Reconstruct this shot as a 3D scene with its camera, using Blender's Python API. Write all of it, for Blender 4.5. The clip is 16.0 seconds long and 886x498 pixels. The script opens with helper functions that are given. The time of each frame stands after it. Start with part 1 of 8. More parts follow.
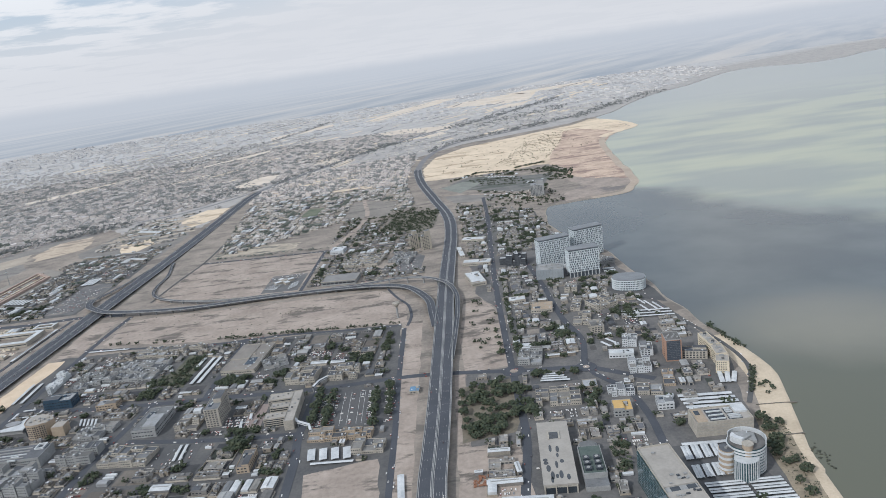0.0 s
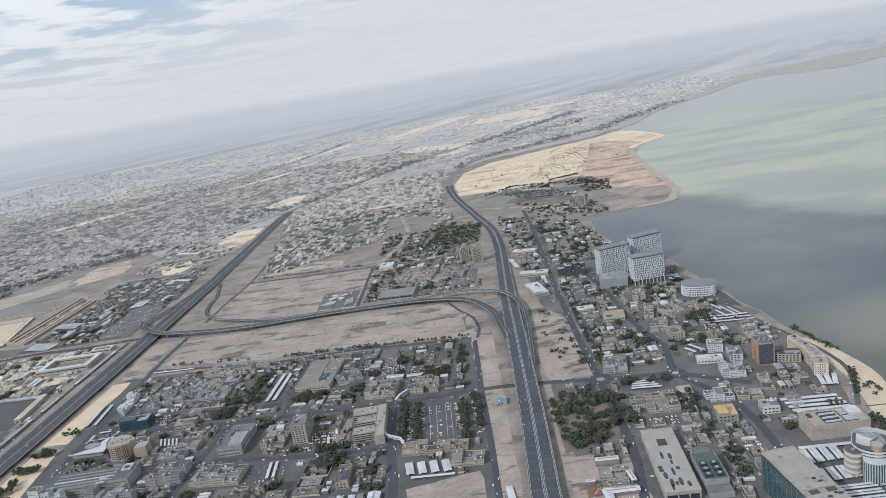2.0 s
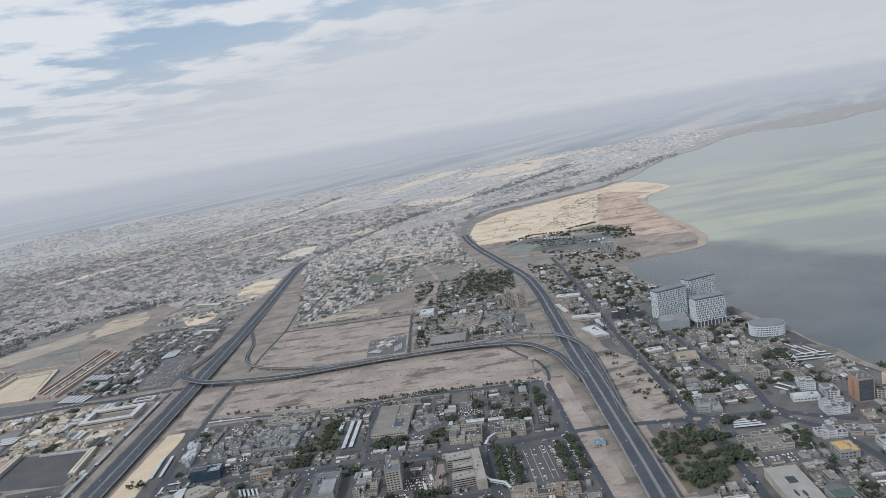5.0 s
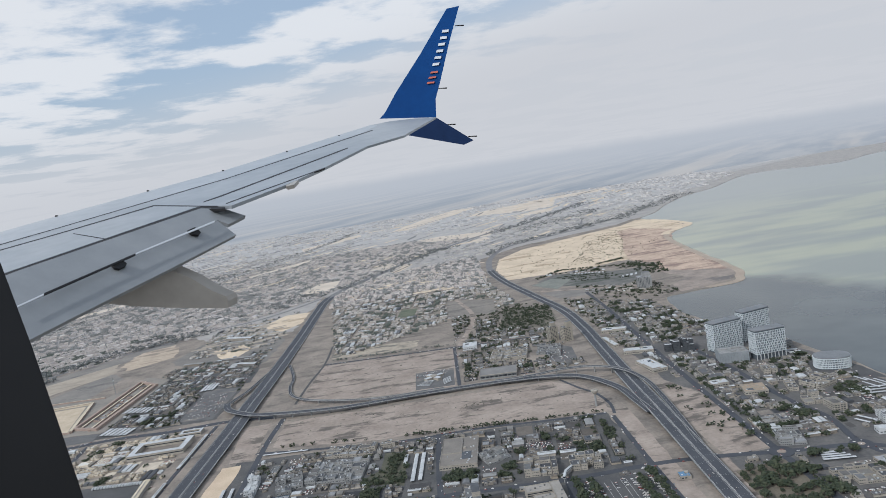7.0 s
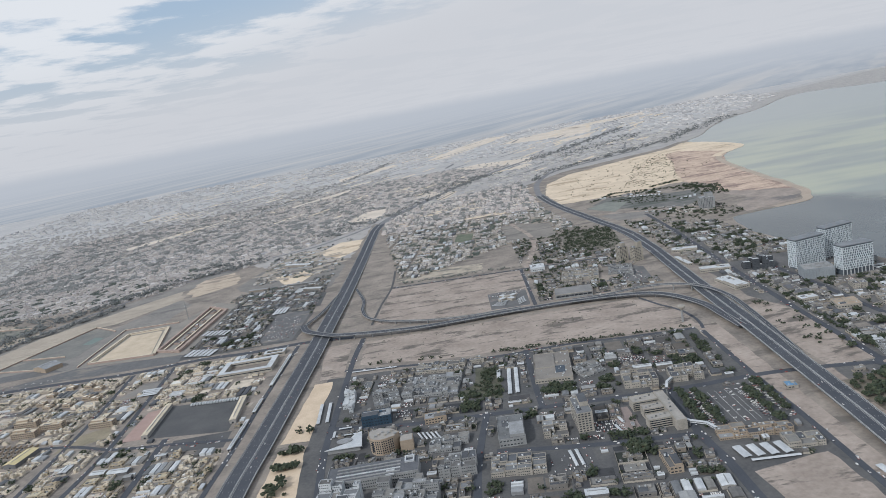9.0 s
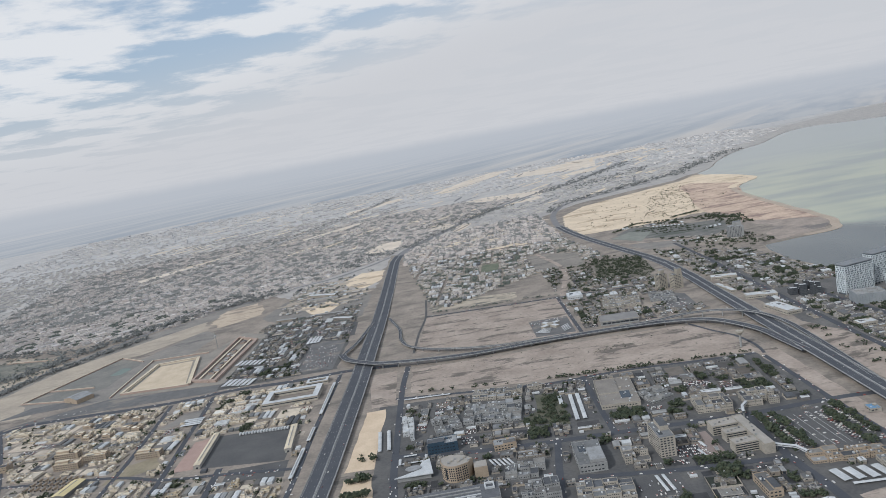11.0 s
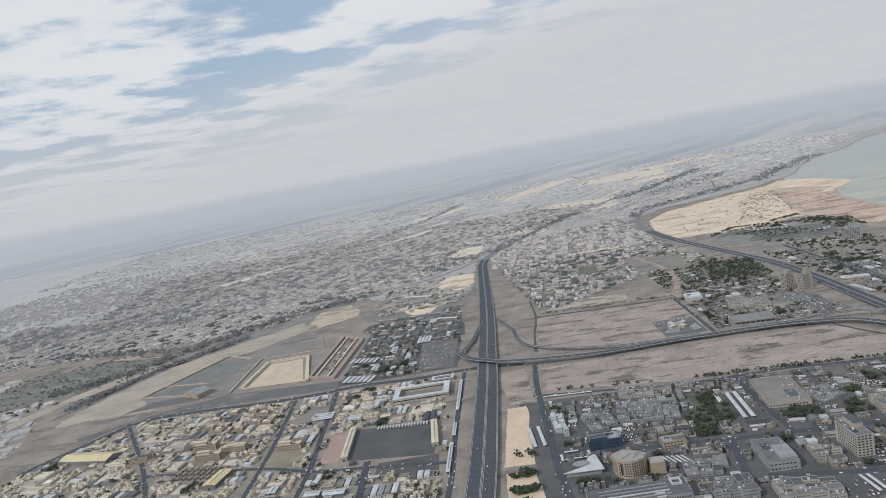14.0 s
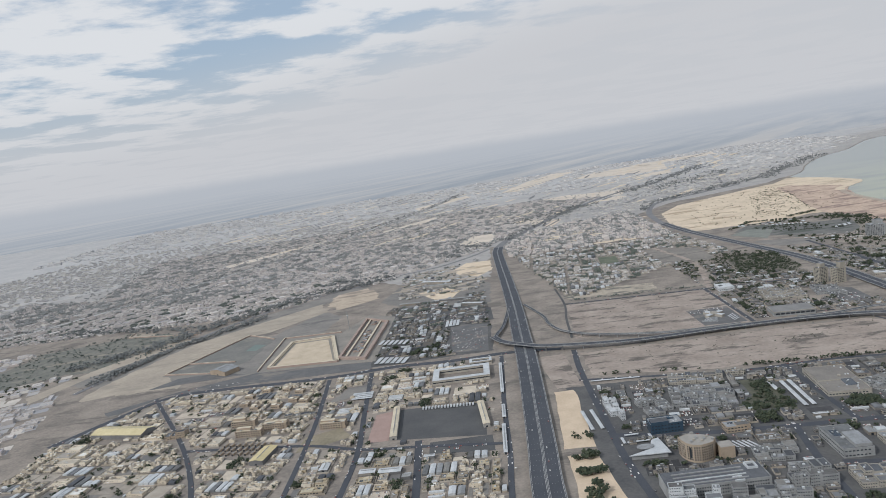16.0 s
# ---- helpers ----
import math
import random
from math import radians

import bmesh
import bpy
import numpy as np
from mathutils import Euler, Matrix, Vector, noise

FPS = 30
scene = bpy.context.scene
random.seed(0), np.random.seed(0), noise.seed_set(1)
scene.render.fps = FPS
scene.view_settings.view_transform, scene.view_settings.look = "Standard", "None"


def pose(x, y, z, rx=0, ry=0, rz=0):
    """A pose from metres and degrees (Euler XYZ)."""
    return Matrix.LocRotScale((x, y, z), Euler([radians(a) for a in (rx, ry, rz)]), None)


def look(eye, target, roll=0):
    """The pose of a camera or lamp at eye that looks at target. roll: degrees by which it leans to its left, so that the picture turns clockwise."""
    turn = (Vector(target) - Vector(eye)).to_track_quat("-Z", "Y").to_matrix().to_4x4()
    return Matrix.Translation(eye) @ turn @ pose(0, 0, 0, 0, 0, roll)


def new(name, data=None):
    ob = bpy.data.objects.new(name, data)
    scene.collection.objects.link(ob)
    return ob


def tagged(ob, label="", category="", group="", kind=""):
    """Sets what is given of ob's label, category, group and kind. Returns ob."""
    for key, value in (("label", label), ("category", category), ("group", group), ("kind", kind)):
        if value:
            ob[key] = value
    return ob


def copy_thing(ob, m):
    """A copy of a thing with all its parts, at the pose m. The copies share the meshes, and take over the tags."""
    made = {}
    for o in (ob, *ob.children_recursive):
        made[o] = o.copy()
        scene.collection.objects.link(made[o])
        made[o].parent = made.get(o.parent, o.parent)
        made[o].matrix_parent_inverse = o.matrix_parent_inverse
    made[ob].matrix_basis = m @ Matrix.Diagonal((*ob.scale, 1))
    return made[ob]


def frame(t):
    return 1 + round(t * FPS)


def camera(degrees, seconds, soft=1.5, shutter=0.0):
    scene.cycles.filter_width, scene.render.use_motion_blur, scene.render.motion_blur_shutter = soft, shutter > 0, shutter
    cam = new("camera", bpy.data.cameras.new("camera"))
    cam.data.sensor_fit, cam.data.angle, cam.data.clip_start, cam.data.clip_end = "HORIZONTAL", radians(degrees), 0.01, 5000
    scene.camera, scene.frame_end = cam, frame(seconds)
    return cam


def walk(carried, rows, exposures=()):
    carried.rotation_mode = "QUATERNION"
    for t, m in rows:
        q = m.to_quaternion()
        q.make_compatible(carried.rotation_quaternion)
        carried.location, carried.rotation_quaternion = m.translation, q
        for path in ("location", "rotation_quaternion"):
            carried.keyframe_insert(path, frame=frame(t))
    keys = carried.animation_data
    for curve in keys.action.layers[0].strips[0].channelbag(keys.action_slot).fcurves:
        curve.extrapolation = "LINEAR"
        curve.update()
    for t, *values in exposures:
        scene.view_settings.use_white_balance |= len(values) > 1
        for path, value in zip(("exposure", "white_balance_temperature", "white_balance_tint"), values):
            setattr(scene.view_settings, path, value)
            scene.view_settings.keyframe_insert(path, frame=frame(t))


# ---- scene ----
cam = camera(64.9, 16.0, soft=0.88)
METRES = 610.0
BASE = Matrix(((0.981055, -0.183567, 0.061918, 0.0), (-0.052299, 0.056791, 0.997015, 0.0), (-0.186535, -0.981365, 0.046115, 314.626), (0.0, 0.0, 0.0, 1.0)))
ROWS = [
    (0.0, 0.0, 0.0, 0.0, -3.11, 71.4, -1.05),
    (0.5, -0.0298, 0.0059, 0.0008, -3.04, 71.08, -1.47),
    (1.0, -0.0602, 0.0121, 0.0018, -2.78, 71.16, -1.63),
    (1.5, -0.0898, 0.0186, 0.0033, -2.43, 71.58, -1.76),
    (2.0, -0.1203, 0.0233, 0.0041, -1.53, 72.91, -1.16),
    (2.5, -0.1503, 0.0293, 0.007, -1.12, 74.5, 0.05),
    (3.0, -0.18, 0.0351, 0.0079, -0.88, 76.12, 1.21),
    (3.5, -0.2109, 0.0426, 0.0106, -0.47, 77.06, 1.71),
    (4.0, -0.2408, 0.0488, 0.0111, -0.91, 77.05, 1.14),
    (6.5, -0.3937, 0.0792, 0.0158, -2.25, 79.95, 0.86),
    (7.0, -0.4236, 0.0859, 0.0182, -1.94, 80.75, 0.73),
    (7.5, -0.4542, 0.0944, 0.0174, -2.22, 78.4, -0.05),
    (8.0, -0.4846, 0.102, 0.0179, -1.67, 76.77, -0.68),
    (8.5, -0.5152, 0.1093, 0.0186, -1.05, 75.62, -0.76),
    (9.0, -0.5459, 0.1159, 0.0201, -0.73, 75.14, -0.94),
    (11.5, -0.6989, 0.1499, 0.0283, -0.87, 78.45, -0.23),
    (12.0, -0.7297, 0.1568, 0.0293, -1.51, 78.29, -0.58),
    (12.5, -0.7601, 0.1649, 0.0316, -3.03, 78.25, -1.47),
    (13.0, -0.7914, 0.1716, 0.032, -3.07, 78.07, -2.65),
    (13.5, -0.8217, 0.1794, 0.0357, -1.36, 78.31, -3.95),
    (14.0, -0.8525, 0.1864, 0.0373, -0.29, 79.07, -4.07),
    (14.5, -0.8831, 0.1929, 0.0392, -0.27, 80.57, -2.92),
    (15.0, -0.9131, 0.201, 0.0412, -1.34, 80.93, -2.22),
    (15.5, -0.9437, 0.2086, 0.043, -2.12, 79.68, -2.47),
    (16.0, -0.9747, 0.2158, 0.0438, -2.16, 78.49, -3.34),
]
walk(cam, [(t, BASE @ pose(METRES * x, METRES * y, METRES * z, 90 + pitch, roll, yaw)) for t, x, y, z, yaw, pitch, roll in ROWS], exposures=[(0.0, 0.15, 6080, 10), (1.5, 0.11, 6080, 10), (2.5, 0.05, 6060, 10), (3.5, -0.10, 6050, 10), (9.0, -0.04, 6080, 10), (12.0, -0.08, 6180, 10), (13.5, -0.08, 6180, 10), (15.0, -0.18, 6180, 10), (16.0, -0.13, 6200, 10)])
PLAN = 0.61   # metres to one unit of the plan below

# ---------------------------------------------------------------- light
SUN_FROM = Vector((-0.62, -0.48, 0.62)).normalized()
sun_data = bpy.data.lights.new("sun", "SUN")
sun_data.energy, sun_data.angle, sun_data.color = 2.5, radians(1.5), (1.0, 0.955, 0.89)
sun = new("sun", sun_data)
sun.matrix_world = look(SUN_FROM * 1000, (0, 0, 0))

world = bpy.data.worlds.new("sky")
scene.world = world
world.use_nodes = True
wt = world.node_tree
wt.nodes.clear()


def wnode(kind, **values):
    n = wt.nodes.new(kind)
    for k, v in values.items():
        setattr(n, k, v)
    return n


def wmath(op, a, b=None, clamp=False):
    n = wnode("ShaderNodeMath", operation=op, use_clamp=clamp)
    for i, v in enumerate((a, b)):
        if v is None:
            continue
        if isinstance(v, (int, float)):
            n.inputs[i].default_value = v
        else:
            wt.links.new(v, n.inputs[i])
    return n.outputs[0]


def wmix(fac, a, b):
    n = wnode("ShaderNodeMix", data_type="RGBA")
    for i, v in ((0, fac), (6, a), (7, b)):
        if isinstance(v, tuple):
            n.inputs[i].default_value = (*v, 1)
        elif isinstance(v, (int, float)):
            n.inputs[i].default_value = v
        else:
            wt.links.new(v, n.inputs[i])
    return n.outputs[2]


def wramp(value, lo, hi):
    n = wnode("ShaderNodeMapRange", interpolation_type="SMOOTHSTEP")
    wt.links.new(value, n.inputs[0])
    n.inputs[1].default_value, n.inputs[2].default_value = lo, hi
    return n.outputs[0]


def wnoise(vector, scale, detail=5.0, rough=0.55):
    n = wnode("ShaderNodeTexNoise")
    wt.links.new(vector, n.inputs["Vector"])
    n.inputs["Scale"].default_value, n.inputs["Detail"].default_value, n.inputs["Roughness"].default_value = scale, detail, rough
    return n.outputs["Fac"]


coord = wnode("ShaderNodeTexCoord")
split = wnode("ShaderNodeSeparateXYZ")
wt.links.new(coord.outputs["Generated"], split.inputs[0])
dx, dy, dz = split.outputs
nishita = wnode("ShaderNodeTexSky", sky_type="NISHITA", sun_disc=False)
nishita.sun_elevation, nishita.sun_rotation = math.asin(SUN_FROM.z), math.atan2(SUN_FROM.x, SUN_FROM.y)
nishita.air_density, nishita.dust_density = 1.2, 2.0
blue = wnode("ShaderNodeVectorMath", operation="SCALE")
wt.links.new(nishita.outputs[0], blue.inputs[0])
blue.inputs[3].default_value = 0.10
# a flat cloud layer seen from below
high = wmath("ADD", wmath("MAXIMUM", dz, 0.0), 0.045)
flat = wnode("ShaderNodeCombineXYZ")
wt.links.new(wmath("DIVIDE", dx, high), flat.inputs[0])
wt.links.new(wmath("DIVIDE", dy, high), flat.inputs[1])
bank = wnoise(flat.outputs[0], 0.95, 9.0, 0.6)
wisps = wnoise(flat.outputs[0], 0.23, 4.0, 0.5)
cover = wramp(wmath("ADD", wmath("MULTIPLY", bank, 0.7), wmath("MULTIPLY", wisps, 0.45)), 0.515, 0.60)
sky_colour = wmix(0.6, blue.outputs[0], (0.50, 0.61, 0.745))
sky_colour = wmix(wmath("MULTIPLY", cover, 0.9), sky_colour, (0.84, 0.832, 0.82))
# pale dust haze low over the horizon, thicker towards the sea
side = wramp(dx, -0.55, 0.45)
low = wmath("SUBTRACT", 1.0, wramp(wmath("SUBTRACT", dz, wmath("MULTIPLY", side, 0.12)), 0.01, 0.16))
sky_colour = wmix(wmath("MULTIPLY", low, 0.95), sky_colour, (0.635, 0.632, 0.638))
# the far plain beyond the city, in long strips of sand, groves and roofs that fade into the haze
reach = wmath("DIVIDE", 1.0, wmath("MAXIMUM", wmath("MULTIPLY", dz, -1.0), 0.006))
east, north_way = wmath("MULTIPLY", dx, reach), wmath("MULTIPLY", dy, reach)
along = wmath("ADD", wmath("MULTIPLY", east, 0.57), wmath("MULTIPLY", north_way, 0.82))
across = wmath("SUBTRACT", wmath("MULTIPLY", east, 0.82), wmath("MULTIPLY", north_way, 0.57))


def strips_of(long, wide, shift, detail):
    spot = wnode("ShaderNodeCombineXYZ")
    for i, v in enumerate((wmath("MULTIPLY", along, long), wmath("MULTIPLY", across, wide))):
        wt.links.new(v, spot.inputs[i])
    spot.inputs[2].default_value = shift
    return wnoise(spot.outputs[0], 1.0, detail, 0.6)


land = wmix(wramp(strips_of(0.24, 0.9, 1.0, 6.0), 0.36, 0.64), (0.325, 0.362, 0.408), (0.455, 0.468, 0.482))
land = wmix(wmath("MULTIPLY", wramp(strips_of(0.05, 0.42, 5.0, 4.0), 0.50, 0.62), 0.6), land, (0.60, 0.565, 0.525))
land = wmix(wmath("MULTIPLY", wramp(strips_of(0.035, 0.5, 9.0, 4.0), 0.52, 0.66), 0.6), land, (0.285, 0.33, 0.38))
# haze is mixed into the painted land, thickening towards the horizon
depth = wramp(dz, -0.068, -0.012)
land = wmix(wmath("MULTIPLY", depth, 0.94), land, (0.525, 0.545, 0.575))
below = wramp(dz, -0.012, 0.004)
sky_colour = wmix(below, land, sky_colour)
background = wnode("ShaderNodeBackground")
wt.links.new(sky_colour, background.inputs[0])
background.inputs[1].default_value = 1.0
wt.links.new(background.outputs[0], wnode("ShaderNodeOutputWorld").inputs[0])


# ---------------------------------------------------------------- materials
def surface(name, dark, light, scale=0.05, fine=0.6, rough=0.85, metal=0.0, piece=0.0, object_piece=0.0, bump=0.0, spec=0.3, palette=(), stain=None):
    """Two colours in stains of 1/scale metres with a fine grain over them; palette: colours picked piece by piece."""
    m = bpy.data.materials.new(name)
    m.use_nodes = True
    t = m.node_tree
    bsdf = t.nodes["Principled BSDF"]
    geo = t.nodes.new("ShaderNodeNewGeometry")
    big, small = t.nodes.new("ShaderNodeTexNoise"), t.nodes.new("ShaderNodeTexNoise")
    for n, s, d in ((big, scale, 6.0), (small, fine, 3.0)):
        t.links.new(geo.outputs["Position"], n.inputs["Vector"])
        n.inputs["Scale"].default_value, n.inputs["Detail"].default_value, n.inputs["Roughness"].default_value = s / PLAN, d, 0.6
    add = t.nodes.new("ShaderNodeMath")
    add.operation = "MULTIPLY_ADD"
    t.links.new(small.outputs["Fac"], add.inputs[0])
    add.inputs[1].default_value = 0.55
    t.links.new(big.outputs["Fac"], add.inputs[2])
    fit = t.nodes.new("ShaderNodeMapRange")
    t.links.new(add.outputs[0], fit.inputs[0])
    fit.inputs[1].default_value, fit.inputs[2].default_value = 0.52, 1.02
    mix = t.nodes.new("ShaderNodeMix")
    mix.data_type = "RGBA"
    t.links.new(fit.outputs[0], mix.inputs[0])
    mix.inputs[6].default_value, mix.inputs[7].default_value = (*dark, 1), (*light, 1)
    out = mix.outputs[2]
    if palette:
        ramp = t.nodes.new("ShaderNodeValToRGB")
        ramp.color_ramp.interpolation = "CONSTANT"
        els = ramp.color_ramp.elements
        while len(els) < len(palette):
            els.new(0.5)
        for i, c in enumerate(palette):
            els[i].position, els[i].color = i / len(palette), (*c, 1)
        if object_piece:
            t.links.new(t.nodes.new("ShaderNodeObjectInfo").outputs["Random"], ramp.inputs[0])
        else:
            t.links.new(geo.outputs["Random Per Island"], ramp.inputs[0])
        tint = t.nodes.new("ShaderNodeMix")
        tint.data_type, tint.blend_type = "RGBA", "MULTIPLY"
        tint.inputs[0].default_value = 1.0
        t.links.new(out, tint.inputs[6])
        t.links.new(ramp.outputs[0], tint.inputs[7])
        out = tint.outputs[2]
    if stain:   # dark scrub and rut patches, drawn out along one way
        colour, size, cut = stain
        stretch, spots, edge = t.nodes.new("ShaderNodeMapping"), t.nodes.new("ShaderNodeTexNoise"), t.nodes.new("ShaderNodeMapRange")
        t.links.new(geo.outputs["Position"], stretch.inputs[0])
        stretch.inputs["Rotation"].default_value, stretch.inputs["Scale"].default_value = (0, 0, radians(12)), (0.35, 1.0, 1.0)
        t.links.new(stretch.outputs[0], spots.inputs["Vector"])
        spots.inputs["Scale"].default_value, spots.inputs["Detail"].default_value, spots.inputs["Roughness"].default_value = size / PLAN, 8.0, 0.68
        t.links.new(spots.outputs["Fac"], edge.inputs[0])
        edge.inputs[1].default_value, edge.inputs[2].default_value = cut, cut + 0.07
        cover = t.nodes.new("ShaderNodeMix")
        cover.data_type = "RGBA"
        t.links.new(edge.outputs[0], cover.inputs[0])
        t.links.new(out, cover.inputs[6])
        cover.inputs[7].default_value = (*colour, 1)
        out = cover.outputs[2]
    t.links.new(out, bsdf.inputs["Base Color"])
    bsdf.inputs["Roughness"].default_value, bsdf.inputs["Metallic"].default_value = rough, metal
    bsdf.inputs["Specular IOR Level"].default_value = spec
    if bump:
        b = t.nodes.new("ShaderNodeBump")
        b.inputs["Strength"].default_value, b.inputs["Distance"].default_value = bump, 0.5
        t.links.new(add.outputs[0], b.inputs["Height"])
        t.links.new(b.outputs[0], bsdf.inputs["Normal"])
    return m


GROUND = surface("dusty_ground", (0.143, 0.130, 0.118), (0.321, 0.282, 0.244), 0.014, 0.15, stain=((0.148, 0.135, 0.122), 0.02, 0.54))
PAVED = surface("worn_paving", (0.064, 0.067, 0.072), (0.128, 0.126, 0.124), 0.02, 0.2)
ASPHALT = surface("asphalt", (0.050, 0.056, 0.068), (0.076, 0.083, 0.097), 0.02, 0.5, rough=0.8)
LOT = surface("car_park_asphalt", (0.066, 0.069, 0.074), (0.11, 0.111, 0.113), 0.02, 0.4)
SAND = surface("field_sand", (0.222, 0.188, 0.163), (0.387, 0.334, 0.293), 0.016, 0.13, bump=0.5, stain=((0.131, 0.117, 0.105), 0.03, 0.53))
DIRT = surface("graded_dirt", (0.161, 0.157, 0.151), (0.261, 0.245, 0.225), 0.014, 0.12, stain=((0.131, 0.128, 0.126), 0.012, 0.54))
DUNE = surface("pale_dune_sand", (0.484, 0.402, 0.303), (0.682, 0.578, 0.446), 0.008, 0.06, bump=0.4, stain=((0.374, 0.303, 0.220), 0.012, 0.55))
WET = surface("wet_shore_sand", (0.20, 0.18, 0.15), (0.31, 0.28, 0.235), 0.01, 0.1)
BEACH = surface("beach_sand", (0.399, 0.335, 0.252), (0.570, 0.488, 0.378), 0.03, 0.3)
PINK = surface("pink_paving", (0.30, 0.215, 0.19), (0.38, 0.28, 0.25), 0.05, 0.4)
LINE = surface("white_road_paint", (0.34, 0.34, 0.34), (0.55, 0.55, 0.54), 0.2, 1.0)
CONCRETE = surface("concrete", (0.192, 0.200, 0.205), (0.317, 0.325, 0.326), 0.05, 0.5)
WHITE = surface("white_sheet_metal", (0.336, 0.361, 0.382), (0.560, 0.582, 0.596), 0.06, 0.5, rough=0.5)
CREAM = surface("cream_render", (0.246, 0.232, 0.206), (0.396, 0.373, 0.330), 0.05, 0.4)
CREAM_B = surface("cream_yard_walls", (0.6, 0.59, 0.57), (0.95, 0.94, 0.93), 0.05, 0.4, palette=((0.42, 0.38, 0.32), (0.30, 0.28, 0.25), (0.22, 0.215, 0.21), (0.50, 0.47, 0.42)))
GLASS = surface("dark_window_glass", (0.02, 0.026, 0.033), (0.045, 0.055, 0.068), 0.1, 0.7, rough=0.12, spec=0.6)
GREENGLASS = surface("teal_curtain_glass", (0.03, 0.06, 0.07), (0.05, 0.095, 0.11), 0.05, 0.3, rough=0.1, spec=0.7)
ORANGE = surface("orange_cladding", (0.280, 0.173, 0.123), (0.358, 0.230, 0.172), 0.05, 0.4)
TAN = surface("tan_stone", (0.264, 0.216, 0.166), (0.370, 0.306, 0.237), 0.05, 0.4)
# city wall, roof and yard tones, darkened for cloud shade and cooled for haze
WALL_TONES = ((0.316, 0.300, 0.275), (0.226, 0.221, 0.216), (0.392, 0.388, 0.379), (0.180, 0.184, 0.194), (0.271, 0.246, 0.216), (0.210, 0.215, 0.225))
ROOF_TONES = ((0.179, 0.189, 0.200), (0.118, 0.128, 0.146), (0.251, 0.249, 0.242), (0.094, 0.102, 0.117), (0.325, 0.342, 0.364), (0.158, 0.158, 0.160), (0.203, 0.216, 0.234), (0.487, 0.523, 0.567))
WALLS = surface("rendered_walls", (0.62, 0.60, 0.57), (0.95, 0.94, 0.92), 0.05, 0.4, object_piece=1, palette=WALL_TONES)
ROOFS = surface("flat_roof", (0.55, 0.54, 0.52), (0.95, 0.95, 0.94), 0.06, 0.3, object_piece=1, palette=ROOF_TONES[:7])
WALLS_B = surface("rendered_walls_block", (0.62, 0.60, 0.57), (0.95, 0.94, 0.92), 0.05, 0.4, palette=WALL_TONES)
ROOFS_B = surface("flat_roof_block", (0.55, 0.54, 0.52), (0.95, 0.95, 0.94), 0.06, 0.3, palette=ROOF_TONES)
YARDS = surface("plot_paving", (0.6, 0.59, 0.58), (1.0, 0.99, 0.98), 0.04, 0.3, palette=((0.071, 0.074, 0.082), (0.053, 0.057, 0.065), (0.104, 0.102, 0.102), (0.077, 0.078, 0.083), (0.183, 0.169, 0.153), (0.060, 0.063, 0.069), (0.134, 0.123, 0.112), (0.042, 0.050, 0.043)))
# shore town tones, shifted towards blue-grey to paint haze over them
EAST_WALLS = surface("cream_town_walls", (0.68, 0.66, 0.63), (0.97, 0.96, 0.94), 0.05, 0.4, palette=((0.350, 0.340, 0.322), (0.258, 0.260, 0.261), (0.403, 0.404, 0.400), (0.213, 0.220, 0.235), (0.319, 0.300, 0.274)))
EAST_ROOFS = surface("dusty_town_roofs", (0.58, 0.57, 0.55), (0.97, 0.96, 0.95), 0.06, 0.3, palette=((0.228, 0.228, 0.226), (0.152, 0.160, 0.178), (0.296, 0.296, 0.291), (0.190, 0.196, 0.209), (0.426, 0.452, 0.496), (0.251, 0.240, 0.231), (0.114, 0.124, 0.144)))
EAST_YARDS = surface("dusty_town_yards", (0.6, 0.59, 0.58), (1.0, 0.99, 0.98), 0.04, 0.3, palette=((0.228, 0.212, 0.196), (0.080, 0.084, 0.094), (0.152, 0.146, 0.139), (0.065, 0.070, 0.081), (0.274, 0.252, 0.228), (0.106, 0.106, 0.106), (0.057, 0.068, 0.059)))
EAST_GROUND = surface("dusty_town_ground", (0.075, 0.077, 0.082), (0.161, 0.156, 0.150), 0.02, 0.2)
# sandy and ochre western tones, lifted to paint in sunlight and window glare
DRY_YARDS = surface("sandy_plot_paving", (0.636, 0.625, 0.615), (1.0, 0.99, 0.98), 0.04, 0.3, palette=((0.475, 0.427, 0.366), (0.189, 0.189, 0.189), (0.558, 0.499, 0.421), (0.338, 0.312, 0.275), (0.615, 0.557, 0.467), (0.245, 0.240, 0.229), (0.420, 0.384, 0.332)))
DRY_WALLS = surface("ochre_walls", (0.756, 0.745, 0.724), (0.850, 0.850, 0.850), 0.05, 0.4, palette=((0.677, 0.606, 0.494), (0.569, 0.508, 0.415), (0.768, 0.705, 0.603), (0.491, 0.444, 0.378)))
DRY_ROOFS = surface("ochre_roofs", (0.648, 0.637, 0.616), (0.850, 0.850, 0.850), 0.06, 0.3, palette=((0.549, 0.508, 0.436), (0.654, 0.603, 0.491), (0.415, 0.390, 0.353), (0.850, 0.850, 0.814), (0.337, 0.326, 0.310), (0.753, 0.701, 0.579), (0.498, 0.468, 0.421)))
# villa palettes lightened and flattened: distance haze put into the colours
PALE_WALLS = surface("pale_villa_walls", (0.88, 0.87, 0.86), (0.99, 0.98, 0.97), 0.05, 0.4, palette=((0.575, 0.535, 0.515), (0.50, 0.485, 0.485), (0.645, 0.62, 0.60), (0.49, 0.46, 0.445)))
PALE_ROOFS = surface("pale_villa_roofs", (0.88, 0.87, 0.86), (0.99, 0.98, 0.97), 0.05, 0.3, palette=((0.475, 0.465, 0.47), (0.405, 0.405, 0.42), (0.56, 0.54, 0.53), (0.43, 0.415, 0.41)))
